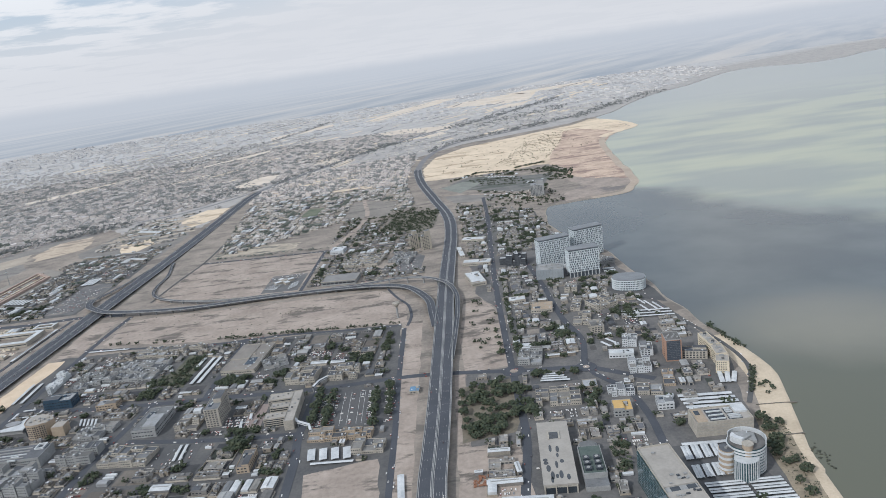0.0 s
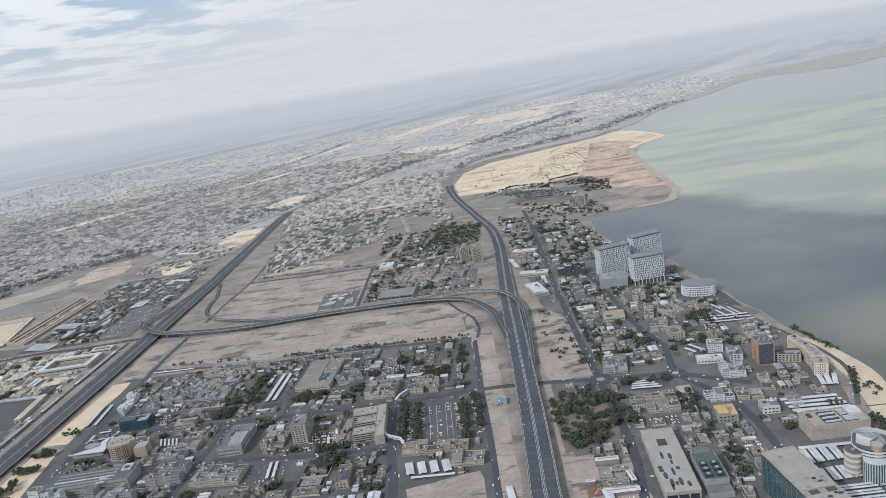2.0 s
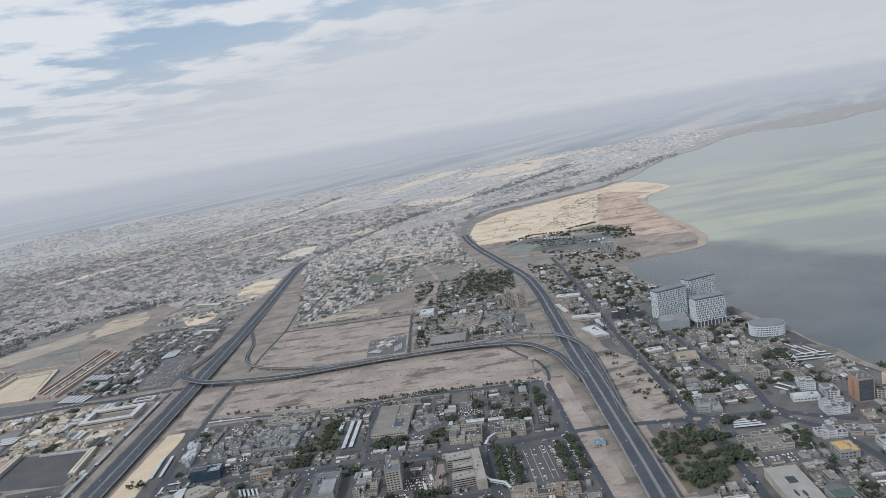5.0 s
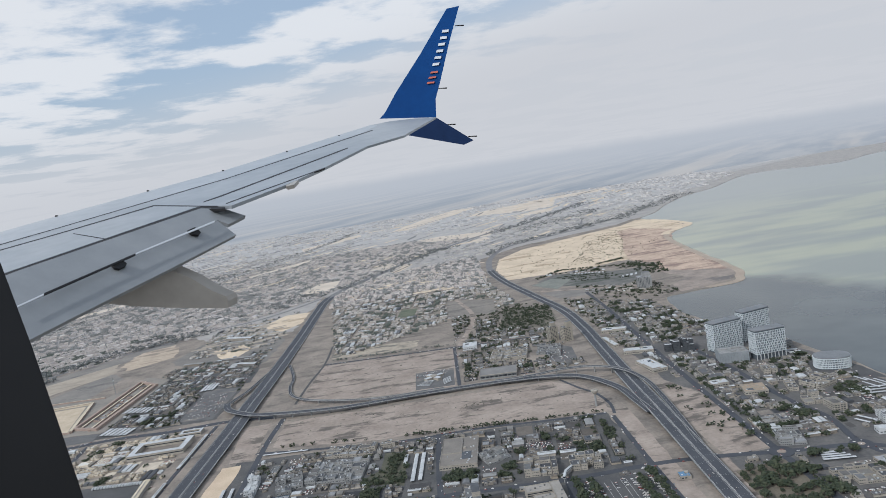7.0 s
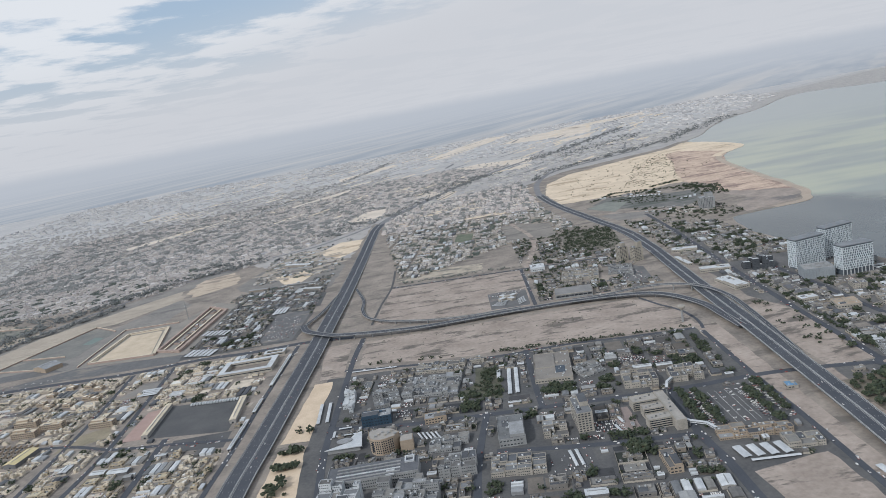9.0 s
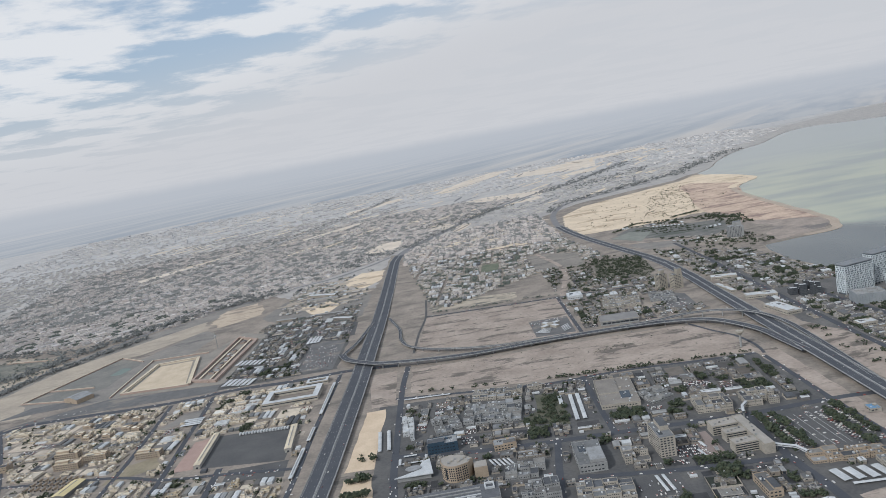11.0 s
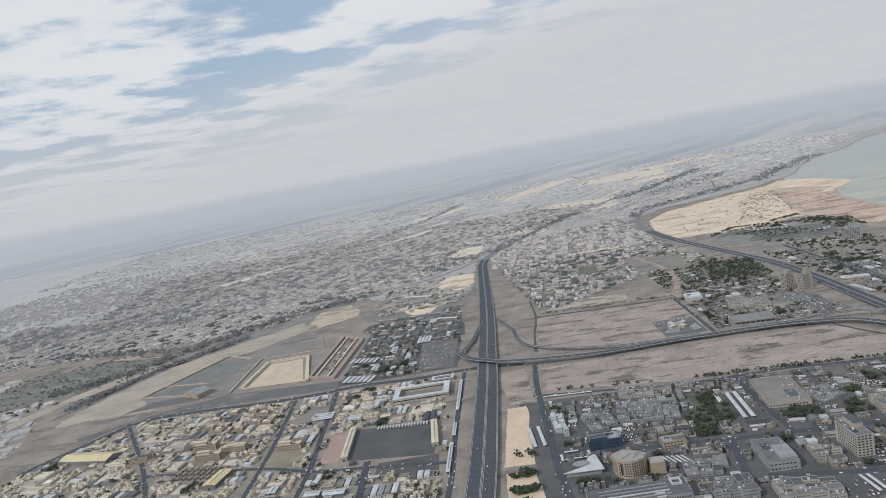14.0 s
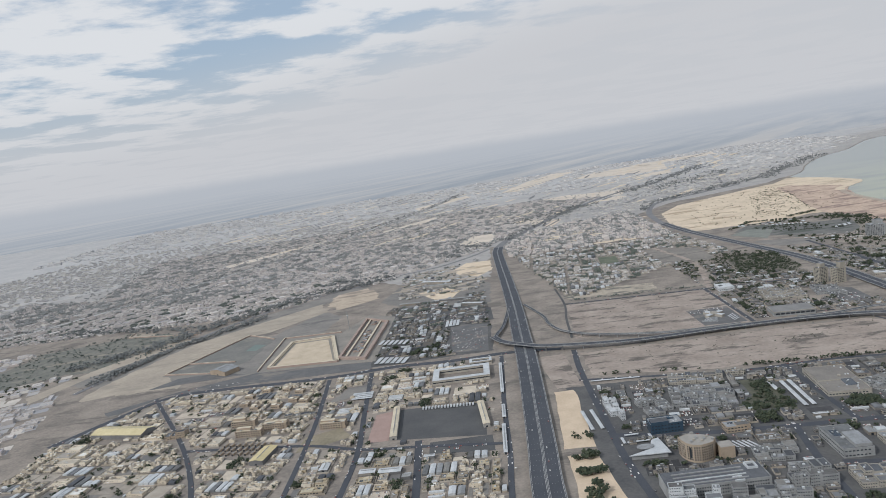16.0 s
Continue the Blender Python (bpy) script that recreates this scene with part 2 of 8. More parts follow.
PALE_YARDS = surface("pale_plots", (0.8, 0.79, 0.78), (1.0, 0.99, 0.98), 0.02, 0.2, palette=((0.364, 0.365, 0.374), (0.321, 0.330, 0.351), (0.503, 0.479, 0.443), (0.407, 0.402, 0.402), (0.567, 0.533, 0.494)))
# northern tones lightened to paint haze; the yards are dusty as well
NORTH_WALLS = surface("hazed_workshop_walls", (0.72, 0.71, 0.70), (0.98, 0.97, 0.96), 0.05, 0.4, palette=((0.483, 0.455, 0.416), (0.399, 0.385, 0.372), (0.588, 0.572, 0.555), (0.336, 0.337, 0.344)))
NORTH_ROOFS = surface("hazed_workshop_roofs", (0.72, 0.71, 0.70), (0.98, 0.97, 0.96), 0.06, 0.3, palette=((0.367, 0.364, 0.361), (0.284, 0.291, 0.309), (0.462, 0.444, 0.416), (0.630, 0.637, 0.644), (0.326, 0.316, 0.305), (0.525, 0.503, 0.466)))
NORTH_YARDS = surface("dusty_hazed_yards", (0.602, 0.607, 0.612), (1.0, 0.99, 0.98), 0.03, 0.25, palette=((0.351, 0.315, 0.266), (0.206, 0.204, 0.199), (0.409, 0.369, 0.303), (0.264, 0.247, 0.223), (0.175, 0.184, 0.162), (0.303, 0.276, 0.238)))
# northern leaves paled and greyed, haze put into their colour
NORTH_LEAF = surface("hazed_green_foliage", (0.094, 0.113, 0.105), (0.156, 0.179, 0.159), 0.15, 1.2)
# two farther suburb bands, lighter again to paint thicker haze
MID_HAZE_WALLS = surface("mid_haze_walls", (0.84, 0.84, 0.84), (0.99, 0.99, 0.98), 0.05, 0.4, palette=((0.50, 0.485, 0.47), (0.43, 0.425, 0.43), (0.57, 0.555, 0.53), (0.40, 0.40, 0.405)))
MID_HAZE_ROOFS = surface("mid_haze_roofs", (0.84, 0.84, 0.84), (0.99, 0.99, 0.98), 0.05, 0.3, palette=((0.41, 0.41, 0.42), (0.35, 0.352, 0.365), (0.47, 0.455, 0.44)))
MID_HAZE_YARDS = surface("mid_haze_yards", (0.8, 0.8, 0.8), (1.0, 1.0, 1.0), 0.01, 0.1, palette=((0.34, 0.338, 0.34), (0.37, 0.36, 0.35), (0.50, 0.465, 0.42), (0.41, 0.395, 0.38)))
# middle band of the plain, distance haze put into its ground colour
MID_GROUND = surface("mid_haze_ground", (0.315, 0.316, 0.32), (0.445, 0.43, 0.412), 0.008, 0.04)
WHITE_WALLS = surface("far_haze_walls", (0.88, 0.88, 0.88), (0.99, 0.99, 0.99), 0.05, 0.4, palette=((0.52, 0.515, 0.515), (0.46, 0.46, 0.47), (0.58, 0.57, 0.56)))
WHITE_ROOFS = surface("far_haze_roofs", (0.88, 0.88, 0.88), (0.99, 0.99, 0.99), 0.05, 0.3, palette=((0.44, 0.445, 0.46), (0.39, 0.395, 0.41), (0.50, 0.49, 0.48)))
WHITE_YARDS = surface("far_haze_yards", (0.85, 0.85, 0.85), (1.0, 1.0, 1.0), 0.01, 0.1, palette=((0.38, 0.385, 0.395), (0.42, 0.41, 0.405), (0.52, 0.49, 0.455), (0.46, 0.445, 0.43)))
# nearest and farthest bands of the plain, also paled to stand for haze
FAR_GROUND = surface("hazed_plain_ground", (0.265, 0.262, 0.26), (0.405, 0.388, 0.368), 0.012, 0.05)
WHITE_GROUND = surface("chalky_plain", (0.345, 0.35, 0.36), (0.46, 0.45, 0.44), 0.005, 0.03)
LEAF = surface("dusty_foliage", (0.028, 0.036, 0.027), (0.07, 0.083, 0.058), 0.15, 1.2, palette=((0.8, 0.9, 0.8), (1.0, 1.0, 0.9), (1.2, 1.2, 1.05), (0.65, 0.75, 0.7)))
# far leaf tones, lifted towards grey to paint the haze over them
PALE_LEAF = surface("hazed_far_foliage", (0.235, 0.247, 0.25), (0.305, 0.313, 0.308), 0.1, 0.8)
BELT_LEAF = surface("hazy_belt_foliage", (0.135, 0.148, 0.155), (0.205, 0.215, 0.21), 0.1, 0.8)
# asphalt lightened for distance, with the haze put into its colour
FAR_ASPHALT = surface("haze_grey_asphalt", (0.155, 0.158, 0.168), (0.205, 0.206, 0.212), 0.02, 0.3)
BARK = surface("bark", (0.10, 0.08, 0.06), (0.2, 0.16, 0.12), 0.5, 2.0)


def bay_water():
    """Grey-green water: painted cloud shade below the headland, pale silty water beyond it and a tan plume off the
    beach.
    """
    m = surface("shallow_bay_water", (0.05, 0.06, 0.06), (0.3, 0.3, 0.3), 0.0013, 0.0024, rough=0.25, spec=0.42)
    t = m.node_tree
    bsdf = t.nodes["Principled BSDF"]

    def calc(op, a, b):
        n = t.nodes.new("ShaderNodeMath")
        n.operation = op
        for i, v in enumerate((a, b)):
            if isinstance(v, (int, float)):
                n.inputs[i].default_value = v
            else:
                t.links.new(v, n.inputs[i])
        return n.outputs[0]

    def ramp(v, lo, hi):
        n = t.nodes.new("ShaderNodeMapRange")
        n.interpolation_type = "SMOOTHSTEP"
        t.links.new(v, n.inputs[0])
        n.inputs[1].default_value, n.inputs[2].default_value = lo, hi
        return n.outputs[0]

    def blend(f, a, b):
        n = t.nodes.new("ShaderNodeMix")
        n.data_type = "RGBA"
        t.links.new(f, n.inputs[0])
        for i, v in ((6, a), (7, b)):
            if isinstance(v, tuple):
                n.inputs[i].default_value = (*v, 1)
            else:
                t.links.new(v, n.inputs[i])
        return n.outputs[2]

    geo, axis, scaled = t.nodes.new("ShaderNodeNewGeometry"), t.nodes.new("ShaderNodeSeparateXYZ"), t.nodes.new("ShaderNodeVectorMath")
    scaled.operation = "SCALE"
    scaled.inputs[3].default_value = 1 / PLAN
    t.links.new(geo.outputs["Position"], scaled.inputs[0])
    t.links.new(scaled.outputs[0], axis.inputs[0])
    x, y = axis.outputs[0], axis.outputs[1]

    def noise_of(scale, stretch, detail):
        mp, n = t.nodes.new("ShaderNodeMapping"), t.nodes.new("ShaderNodeTexNoise")
        mp.inputs["Scale"].default_value = stretch
        t.links.new(scaled.outputs[0], mp.inputs[0])
        t.links.new(mp.outputs[0], n.inputs["Vector"])
        n.inputs["Scale"].default_value, n.inputs["Detail"].default_value = scale, detail
        return n.outputs["Fac"]

    broad, fine = noise_of(0.004, (1, 1, 1), 4), noise_of(0.0022, (0.7, 1.6, 1), 3)
    # the painted cloud shade's northern edge runs south-east from the tip of the headland
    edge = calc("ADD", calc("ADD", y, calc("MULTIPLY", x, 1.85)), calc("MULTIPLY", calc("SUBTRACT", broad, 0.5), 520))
    sunlit = ramp(edge, 3330, 3720)
    pale = blend(ramp(fine, 0.36, 0.62), (0.215, 0.24, 0.212), (0.325, 0.345, 0.25))
    # far water fades to an even grey-green, distance haze put into its colour
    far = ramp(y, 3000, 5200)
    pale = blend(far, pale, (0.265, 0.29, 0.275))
    # water inside the cloud shade, darkened through its colour
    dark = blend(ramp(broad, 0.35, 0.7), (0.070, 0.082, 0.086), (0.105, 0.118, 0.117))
    # tan plume off the beach, olive shallows south of it
    u, v = calc("DIVIDE", calc("SUBTRACT", x, 640), 190), calc("DIVIDE", calc("SUBTRACT", y, 1080), 130)
    ring = calc("ADD", calc("ADD", calc("MULTIPLY", u, u), calc("MULTIPLY", v, v)), calc("MULTIPLY", calc("SUBTRACT", broad, 0.5), 2.4))
    olive = calc("SUBTRACT", 1.0, ramp(y, 850, 1250))
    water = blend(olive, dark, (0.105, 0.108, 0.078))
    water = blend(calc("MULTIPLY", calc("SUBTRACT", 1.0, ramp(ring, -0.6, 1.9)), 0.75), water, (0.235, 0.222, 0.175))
    water = blend(sunlit, water, pale)
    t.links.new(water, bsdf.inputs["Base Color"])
    return m


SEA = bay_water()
CAR_TONES = ((0.70, 0.70, 0.70), (0.62, 0.62, 0.61), (0.06, 0.06, 0.07), (0.24, 0.25, 0.27), (0.72, 0.71, 0.68), (0.22, 0.06, 0.05))
CARS = surface("car_paint", (0.85, 0.85, 0.85), (1.0, 1.0, 1.0), 0.5, 2.0, rough=0.35, object_piece=1, palette=CAR_TONES)
CARS_B = surface("parked_car_paint", (0.85, 0.85, 0.85), (1.0, 1.0, 1.0), 0.5, 2.0, rough=0.35, palette=CAR_TONES)


# ---------------------------------------------------------------- building helpers
class Shape:
    """Vertices, faces and their material slots."""

    def __init__(self):
        self.v, self.f, self.m = [], [], []

    def add(self, verts, faces, slot=0):
        k = len(self.v)
        self.v += verts
        self.f += [tuple(k + i for i in f) for f in faces]
        self.m += [slot] * len(faces)
        return self

    def box(self, x0, x1, y0, y1, z0, z1, slot=0, top=None, bottom=False):
        vs = [(x0, y0, z0), (x1, y0, z0), (x1, y1, z0), (x0, y1, z0), (x0, y0, z1), (x1, y0, z1), (x1, y1, z1), (x0, y1, z1)]
        self.add(vs, [(0, 1, 5, 4), (1, 2, 6, 5), (2, 3, 7, 6), (3, 0, 4, 7), (4, 5, 6, 7)] + ([(3, 2, 1, 0)] if bottom else []), slot)
        if top is not None:
            self.m[-2 if bottom else -1] = top
        return self

    def prism(self, poly, z0, z1, slot=0, top=None, bottom=False):
        n = len(poly)
        vs = [(x, y, z0) for x, y in poly] + [(x, y, z1) for x, y in poly]
        fs = [(i, (i + 1) % n, n + (i + 1) % n, n + i) for i in range(n)] + [tuple(range(n, 2 * n))]
        if bottom:
            fs.append(tuple(reversed(range(n))))
        self.add(vs, fs, slot)
        if top is not None:
            self.m[-2 if bottom else -1] = top
        return self

    def gable(self, x0, x1, y0, y1, z0, z1, rise, slot=0, top=0):
        """A shed whose ridge runs along y."""
        xm = (x0 + x1) / 2
        vs = [(x0, y0, z0), (x1, y0, z0), (x1, y1, z0), (x0, y1, z0), (x0, y0, z1), (x1, y0, z1), (x1, y1, z1), (x0, y1, z1), (xm, y0, z1 + rise), (xm, y1, z1 + rise)]
        self.add(vs, [(0, 1, 5, 8, 4), (1, 2, 6, 5), (2, 3, 7, 9, 6), (3, 0, 4, 7)], slot)
        k = len(self.v) - 10
        self.f += [(k + 4, k + 8, k + 9, k + 7), (k + 8, k + 5, k + 6, k + 9)]
        self.m += [top, top]
        return self


def mesh_of(name, shape, materials):
    me = bpy.data.meshes.new(name)
    me.from_pydata([(x * PLAN, y * PLAN, z * PLAN) for x, y, z in shape.v], [], shape.f)
    for m in materials:
        me.materials.append(m)
    if len(materials) > 1:
        me.polygons.foreach_set("material_index", shape.m)
    me.update()
    return me


def metres(at):
    """A pose of the plan in metres."""
    m = at.copy()
    m.translation *= PLAN
    return m


def part(name, shape, material, parent=None, label="", at=None, kind=""):
    ms = material if isinstance(material, (list, tuple)) else [material]
    ob = new(name, shape if isinstance(shape, bpy.types.Mesh) else mesh_of(name, shape, ms))
    if parent is not None:
        ob.parent = parent
    if at is not None:
        ob.matrix_basis = metres(at)
    return tagged(ob, label, kind=kind)


def thing(name, label, category, at=None, group=""):
    ob = new(name)
    ob.empty_display_size = 1
    ob.matrix_basis = metres(at) if at is not None else Matrix()
    return tagged(ob, label, category, group)


def setting(name, shape, material, label, category):
    return tagged(part(name, shape, material), label, category, kind="structure")


def smooth(points, step=25.0):
    """A rounded line through the points."""
    p = [Vector(q) for q in points]
    p = [p[0] * 2 - p[1]] + p + [p[-1] * 2 - p[-2]]
    out = []
    for i in range(1, len(p) - 2):
        n = max(1, int((p[i + 1] - p[i]).length / step))
        for k in range(n):
            u = k / n
            out.append(0.5 * (2 * p[i] + (p[i + 1] - p[i - 1]) * u + (2 * p[i - 1] - 5 * p[i] + 4 * p[i + 1] - p[i + 2]) * u * u + (3 * p[i] - p[i - 1] - 3 * p[i + 1] + p[i + 2]) * u ** 3))
    return out + [p[-2]]


def ribbon(line, left, right, lift=0.0, thick=0.0, shape=None):
    """A strip between two offsets (left is negative) along a line of 3D points."""
    s = shape or Shape()
    k, n = len(s.v), len(line)
    rows = []
    for i, p in enumerate(line):
        d = (line[min(i + 1, n - 1)] - line[max(i - 1, 0)])
        side = Vector((d.y, -d.x, 0)).normalized()
        a, b = p + side * left, p + side * right
        rows.append((a, b))
    vs, fs = [], []
    for a, b in rows:
        vs += [(a.x, a.y, a.z + lift), (b.x, b.y, b.z + lift)]
        if thick:
            vs += [(a.x, a.y, a.z + lift - thick), (b.x, b.y, b.z + lift - thick)]
    w = 4 if thick else 2
    for i in range(n - 1):
        a, b = i * w, (i + 1) * w
        fs.append((a, a + 1, b + 1, b))
        if thick:
            fs += [(a + 2, a, b, b + 2), (a + 1, a + 3, b + 3, b + 1), (a + 3, a + 2, b + 2, b + 3)]
    s.add(vs, fs)
    return s


def inside(x, y, poly):
    hit = False
    for i in range(len(poly)):
        (x0, y0), (x1, y1) = poly[i - 1], poly[i]
        if (y0 > y) != (y1 > y) and x < (x1 - x0) * (y - y0) / (y1 - y0) + x0:
            hit = not hit
    return hit


def off_line(x, y, line):
    best = 1e9
    for a, b in zip(line, line[1:]):
        ex, ey = b[0] - a[0], b[1] - a[1]
        u = max(0.0, min(1.0, ((x - a[0]) * ex + (y - a[1]) * ey) / (ex * ex + ey * ey + 1e-9)))
        best = min(best, math.hypot(x - a[0] - u * ex, y - a[1] - u * ey))
    return best


KEEP_OFF, LINES, SEGMENTS, BOXES = [], [], [], []   # plots and ways that stay free of common buildings


def free(x, y, r):
    if len(BOXES) != len(KEEP_OFF):
        BOXES[:] = [(min(q[0] for q in p), max(q[0] for q in p), min(q[1] for q in p), max(q[1] for q in p)) for p in KEEP_OFF]
        free.boxes = np.array(BOXES).T
    x0, x1, y0, y1 = free.boxes
    for i in np.flatnonzero((x0 - r < x) & (x < x1 + r) & (y0 - r < y) & (y < y1 + r)):
        if any(inside(x + u, y + v, KEEP_OFF[i]) for u, v in ((0, 0), (r, 0), (-r, 0), (0, r), (0, -r))):
            return False
    if len(SEGMENTS) != len(LINES):
        SEGMENTS[:] = LINES
        rows = [(*a, *b, half) for line, half in LINES for a, b in zip(line, line[1:])]
        free.table = np.array(rows)
    g = free.table
    ex, ey = g[:, 2] - g[:, 0], g[:, 3] - g[:, 1]
    u = np.clip(((x - g[:, 0]) * ex + (y - g[:, 1]) * ey) / (ex * ex + ey * ey + 1e-9), 0, 1)
    return bool(np.all(np.hypot(x - g[:, 0] - u * ex, y - g[:, 1] - u * ey) > g[:, 4] + r))


def sheet(name, poly, z, material, label, category, keep=True, rise=0.0):
    """A flat plot of ground, slightly uneven in outline."""
    pts = [Vector((x, y, 0)) for x, y in poly]
    rim = []
    for i, a in enumerate(pts):
        b = pts[(i + 1) % len(pts)]
        n = max(1, int((b - a).length / 18))
        for k in range(n):
            q = a.lerp(b, k / n)
            w = rise * noise.noise(q * 0.03)
            rim.append((q.x + w, q.y + w))
    if keep:
        KEEP_OFF.append(poly)
    return setting(name, Shape().prism(rim, z - 0.6, z), material, label, category)


# ---------------------------------------------------------------- land and water
COAST = [(330, -400), (350, 300), (384, 637), (398, 689), (407, 735), (423, 799), (449, 871), (460, 945), (455, 1028), (436, 1129), (422, 1243), (418, 1366), (404, 1474), (402, 1565), (393, 1644), (376, 1736), (323, 1844), (314, 1963), (324, 2085), (353, 2170), (409, 2182), (503, 2195), (625, 2225), (690, 2340), (723, 2471), (755, 2760), (785, 3000), (840, 3330), (930, 3563), (1130, 3760), (1120, 4082), (1050, 4355)]
FAR_COAST = [(1234, 4589), (1473, 4991), (1814, 5431), (2159, 5720), (2740, 6410), (3100, 6560), (3437, 6250), (3806, 6344), (4225, 6637), (5200, 6900), (8500, 7100)]
shore = smooth([(x, y, 0) for x, y in COAST + FAR_COAST], 22)
shore = [p + Vector((noise.noise(p * 0.012) * 9, noise.noise(p * 0.012 + Vector((7, 3, 1))) * 6, 0)) for p in shore]
edge = [(p.x, p.y) for p in shore]
land_poly = edge + [(14000, 14000), (-14000, 14000), (-14000, -3000), (330, -3000)]
setting("ground", Shape().prism(land_poly, -3.0, 0.0), GROUND, "dusty grey-beige city ground reaching the hazy horizon", "ground")
setting("water", Shape().add([(-200, -3000, -0.7), (16000, -3000, -0.7), (16000, 13500, -0.7), (-200, 13500, -0.7)], [(0, 1, 2, 3)]), SEA, "calm shallow grey-green bay water with sediment patches and painted cloud shade", "sea")
setting("wet_shore", ribbon([p for p in shore[16:] if p.y < 3700], -12, 3, -0.55, 0.0), WET, "dark wet sand along the waterline", "beach")
BEACH_LINE = [p for p in shore[20:64]]
beach_rows = Shape()
for p, q in zip(BEACH_LINE, BEACH_LINE[1:]):
    w0, w1 = [13 + 27 * max(0.0, min(1.0, (v.y - 730) / 90)) - 18 * max(0.0, min(1.0, (v.y - 950) / 150)) for v in (p, q)]
    beach_rows.add([(p.x - w0, p.y, 0.25), (p.x - 1, p.y, 0.25), (q.x - 1, q.y, 0.25), (q.x - w1, q.y, 0.25), (p.x + 3, p.y, -0.6), (q.x + 3, q.y, -0.6)], [(0, 1, 2, 3), (1, 4, 5, 2)])
setting("beach", beach_rows, BEACH, "pale sandy beach along the bay", "beach")

YARD_GREY = surface("dusty_yard_asphalt", (0.095, 0.098, 0.104), (0.16, 0.16, 0.16), 0.03, 0.3, stain=((0.21, 0.195, 0.175), 0.02, 0.56))

# fields, dunes and yards
PALE_RUBBLE = surface("pale_rubble", (0.27, 0.24, 0.20), (0.45, 0.40, 0.325), 0.03, 0.2, stain=((0.15, 0.145, 0.13), 0.03, 0.5))
sheet("dune_field", [(-37, 2930), (-40, 3271), (24, 3582), (186, 3818), (454, 3957), (669, 4074), (853, 4155), (1010, 4330), (1095, 4080), (1095, 3770), (910, 3563), (820, 3330), (765, 3000), (600, 2960), (436, 2960), (319, 2908), (151, 2918)], 0.12, DUNE, "pale dune sand of a flat headland with scattered shrubs", "sand field", rise=14)
sheet("tidal_flat", [(620, 2960), (765, 3000), (738, 2760), (705, 2471), (672, 2345), (600, 2260), (503, 2225), (420, 2215), (440, 2330), (520, 2420), (480, 2600), (470, 2800)], 0.14, surface("damp_brown_flat", (0.20, 0.175, 0.16), (0.36, 0.31, 0.27), 0.02, 0.1, stain=((0.16, 0.15, 0.145), 0.012, 0.52)), "damp brown tidal flat beside the bay", "mud flat", rise=12)
sheet("brown_flat", [(850, 3980), (1000, 3640), (905, 3500), (800, 3215), (760, 2900), (735, 2757), (712, 2533), (690, 2440), (595, 2509), (505, 2633), (546, 2773), (496, 2939), (560, 3224), (671, 3562), (760, 3930)], 0.2, surface("warm_brown_flat", (0.34, 0.262, 0.21), (0.58, 0.455, 0.36), 0.02, 0.09, stain=((0.25, 0.185, 0.16), 0.016, 0.505)), "warm brown salt flat beside the bay", "mud flat", keep=False, rise=14)
setting("headland_beach", ribbon([p for p in shore if 3500 < p.y < 4330], -40, 2, 0.3, 1.0), DUNE, "pale sandy rim of the headland", "beach")
setting("flat_shore", ribbon([p for p in shore if 2195 < p.y < 3520 and p.x > 400], -26, 2, 0.26, 1.0), surface("damp_rim_sand", (0.31, 0.26, 0.215), (0.43, 0.365, 0.30), 0.01, 0.1), "brown sandy rim of the salt flat", "beach")
sheet("depot_lot", [(60, 2780), (150, 2880), (395, 2745), (480, 2740), (400, 2530), (315, 2455), (110, 2630)], 0.22, surface("dusty_lot_asphalt", (0.10, 0.105, 0.105), (0.19, 0.188, 0.175), 0.03, 0.2, stain=((0.085, 0.095, 0.085), 0.02, 0.52)), "grey asphalt bus depot on the headland", "car park", rise=5)
sheet("depot_green_lot", [(24, 2725), (120, 2800), (190, 2735), (95, 2575)], 0.26, surface("grey_green_lot", (0.15, 0.165, 0.15), (0.24, 0.25, 0.225), 0.02, 0.2), "grey-green paved lot beside the depot", "car park", keep=False, rise=4)
sheet("depot_sand", [(30, 2540), (100, 2555), (235, 2450), (190, 2380), (60, 2420)], 0.24, DIRT, "bare brown plot south of the depot", "field", keep=False, rise=6)
sheet("sports_pitch", [(-491, 2685), (-430, 2655), (-448, 2525), (-511, 2535)], 0.22, surface("worn_dark_turf", (0.075, 0.095, 0.07), (0.15, 0.165, 0.12), 0.02, 0.15, stain=((0.20, 0.185, 0.15), 0.015, 0.55)), "worn dark turf sports pitch in a compound", "pitch", rise=3)
sheet("grey_vacant_field", [(-318, 2690), (-150, 2600), (-172, 2350), (-330, 2400)], 0.22, surface("grey_vacant_dirt", (0.17, 0.16, 0.148), (0.26, 0.24, 0.215), 0.015, 0.12, stain=((0.14, 0.135, 0.125), 0.02, 0.53)), "grey vacant dirt field among trees", "field", rise=8)
sheet("rubble_field", [(-700, 2200), (-440, 2150), (-455, 2060), (-715, 2100)], 0.2, PALE_RUBBLE, "pale rubble field behind a wall", "field", keep=False, rise=8)
sheet("brick_plaza", [(-348, 1052), (-318, 1050), (-318, 965), (-345, 970)], 0.2, surface("dusty_brick_paving", (0.20, 0.165, 0.155), (0.28, 0.235, 0.22), 0.04, 0.4), "dusty pink brick plaza between hospital wings", "paving", keep=False)
sheet("hospital_lot", [(-462, 955), (-400, 955), (-400, 898), (-462, 898)], 0.2, LOT, "dark asphalt lot with two white canopies", "car park")
sheet("fort_road_apron", [(-1860, 1640), (-1715, 1725), (-1545, 1792), (-1250, 1747), (-1240, 1692), (-1560, 1708), (-1740, 1705), (-1830, 1600)], 0.24, YARD_GREY, "broad grey paved apron along the enclosure", "road", keep=False, rise=4)
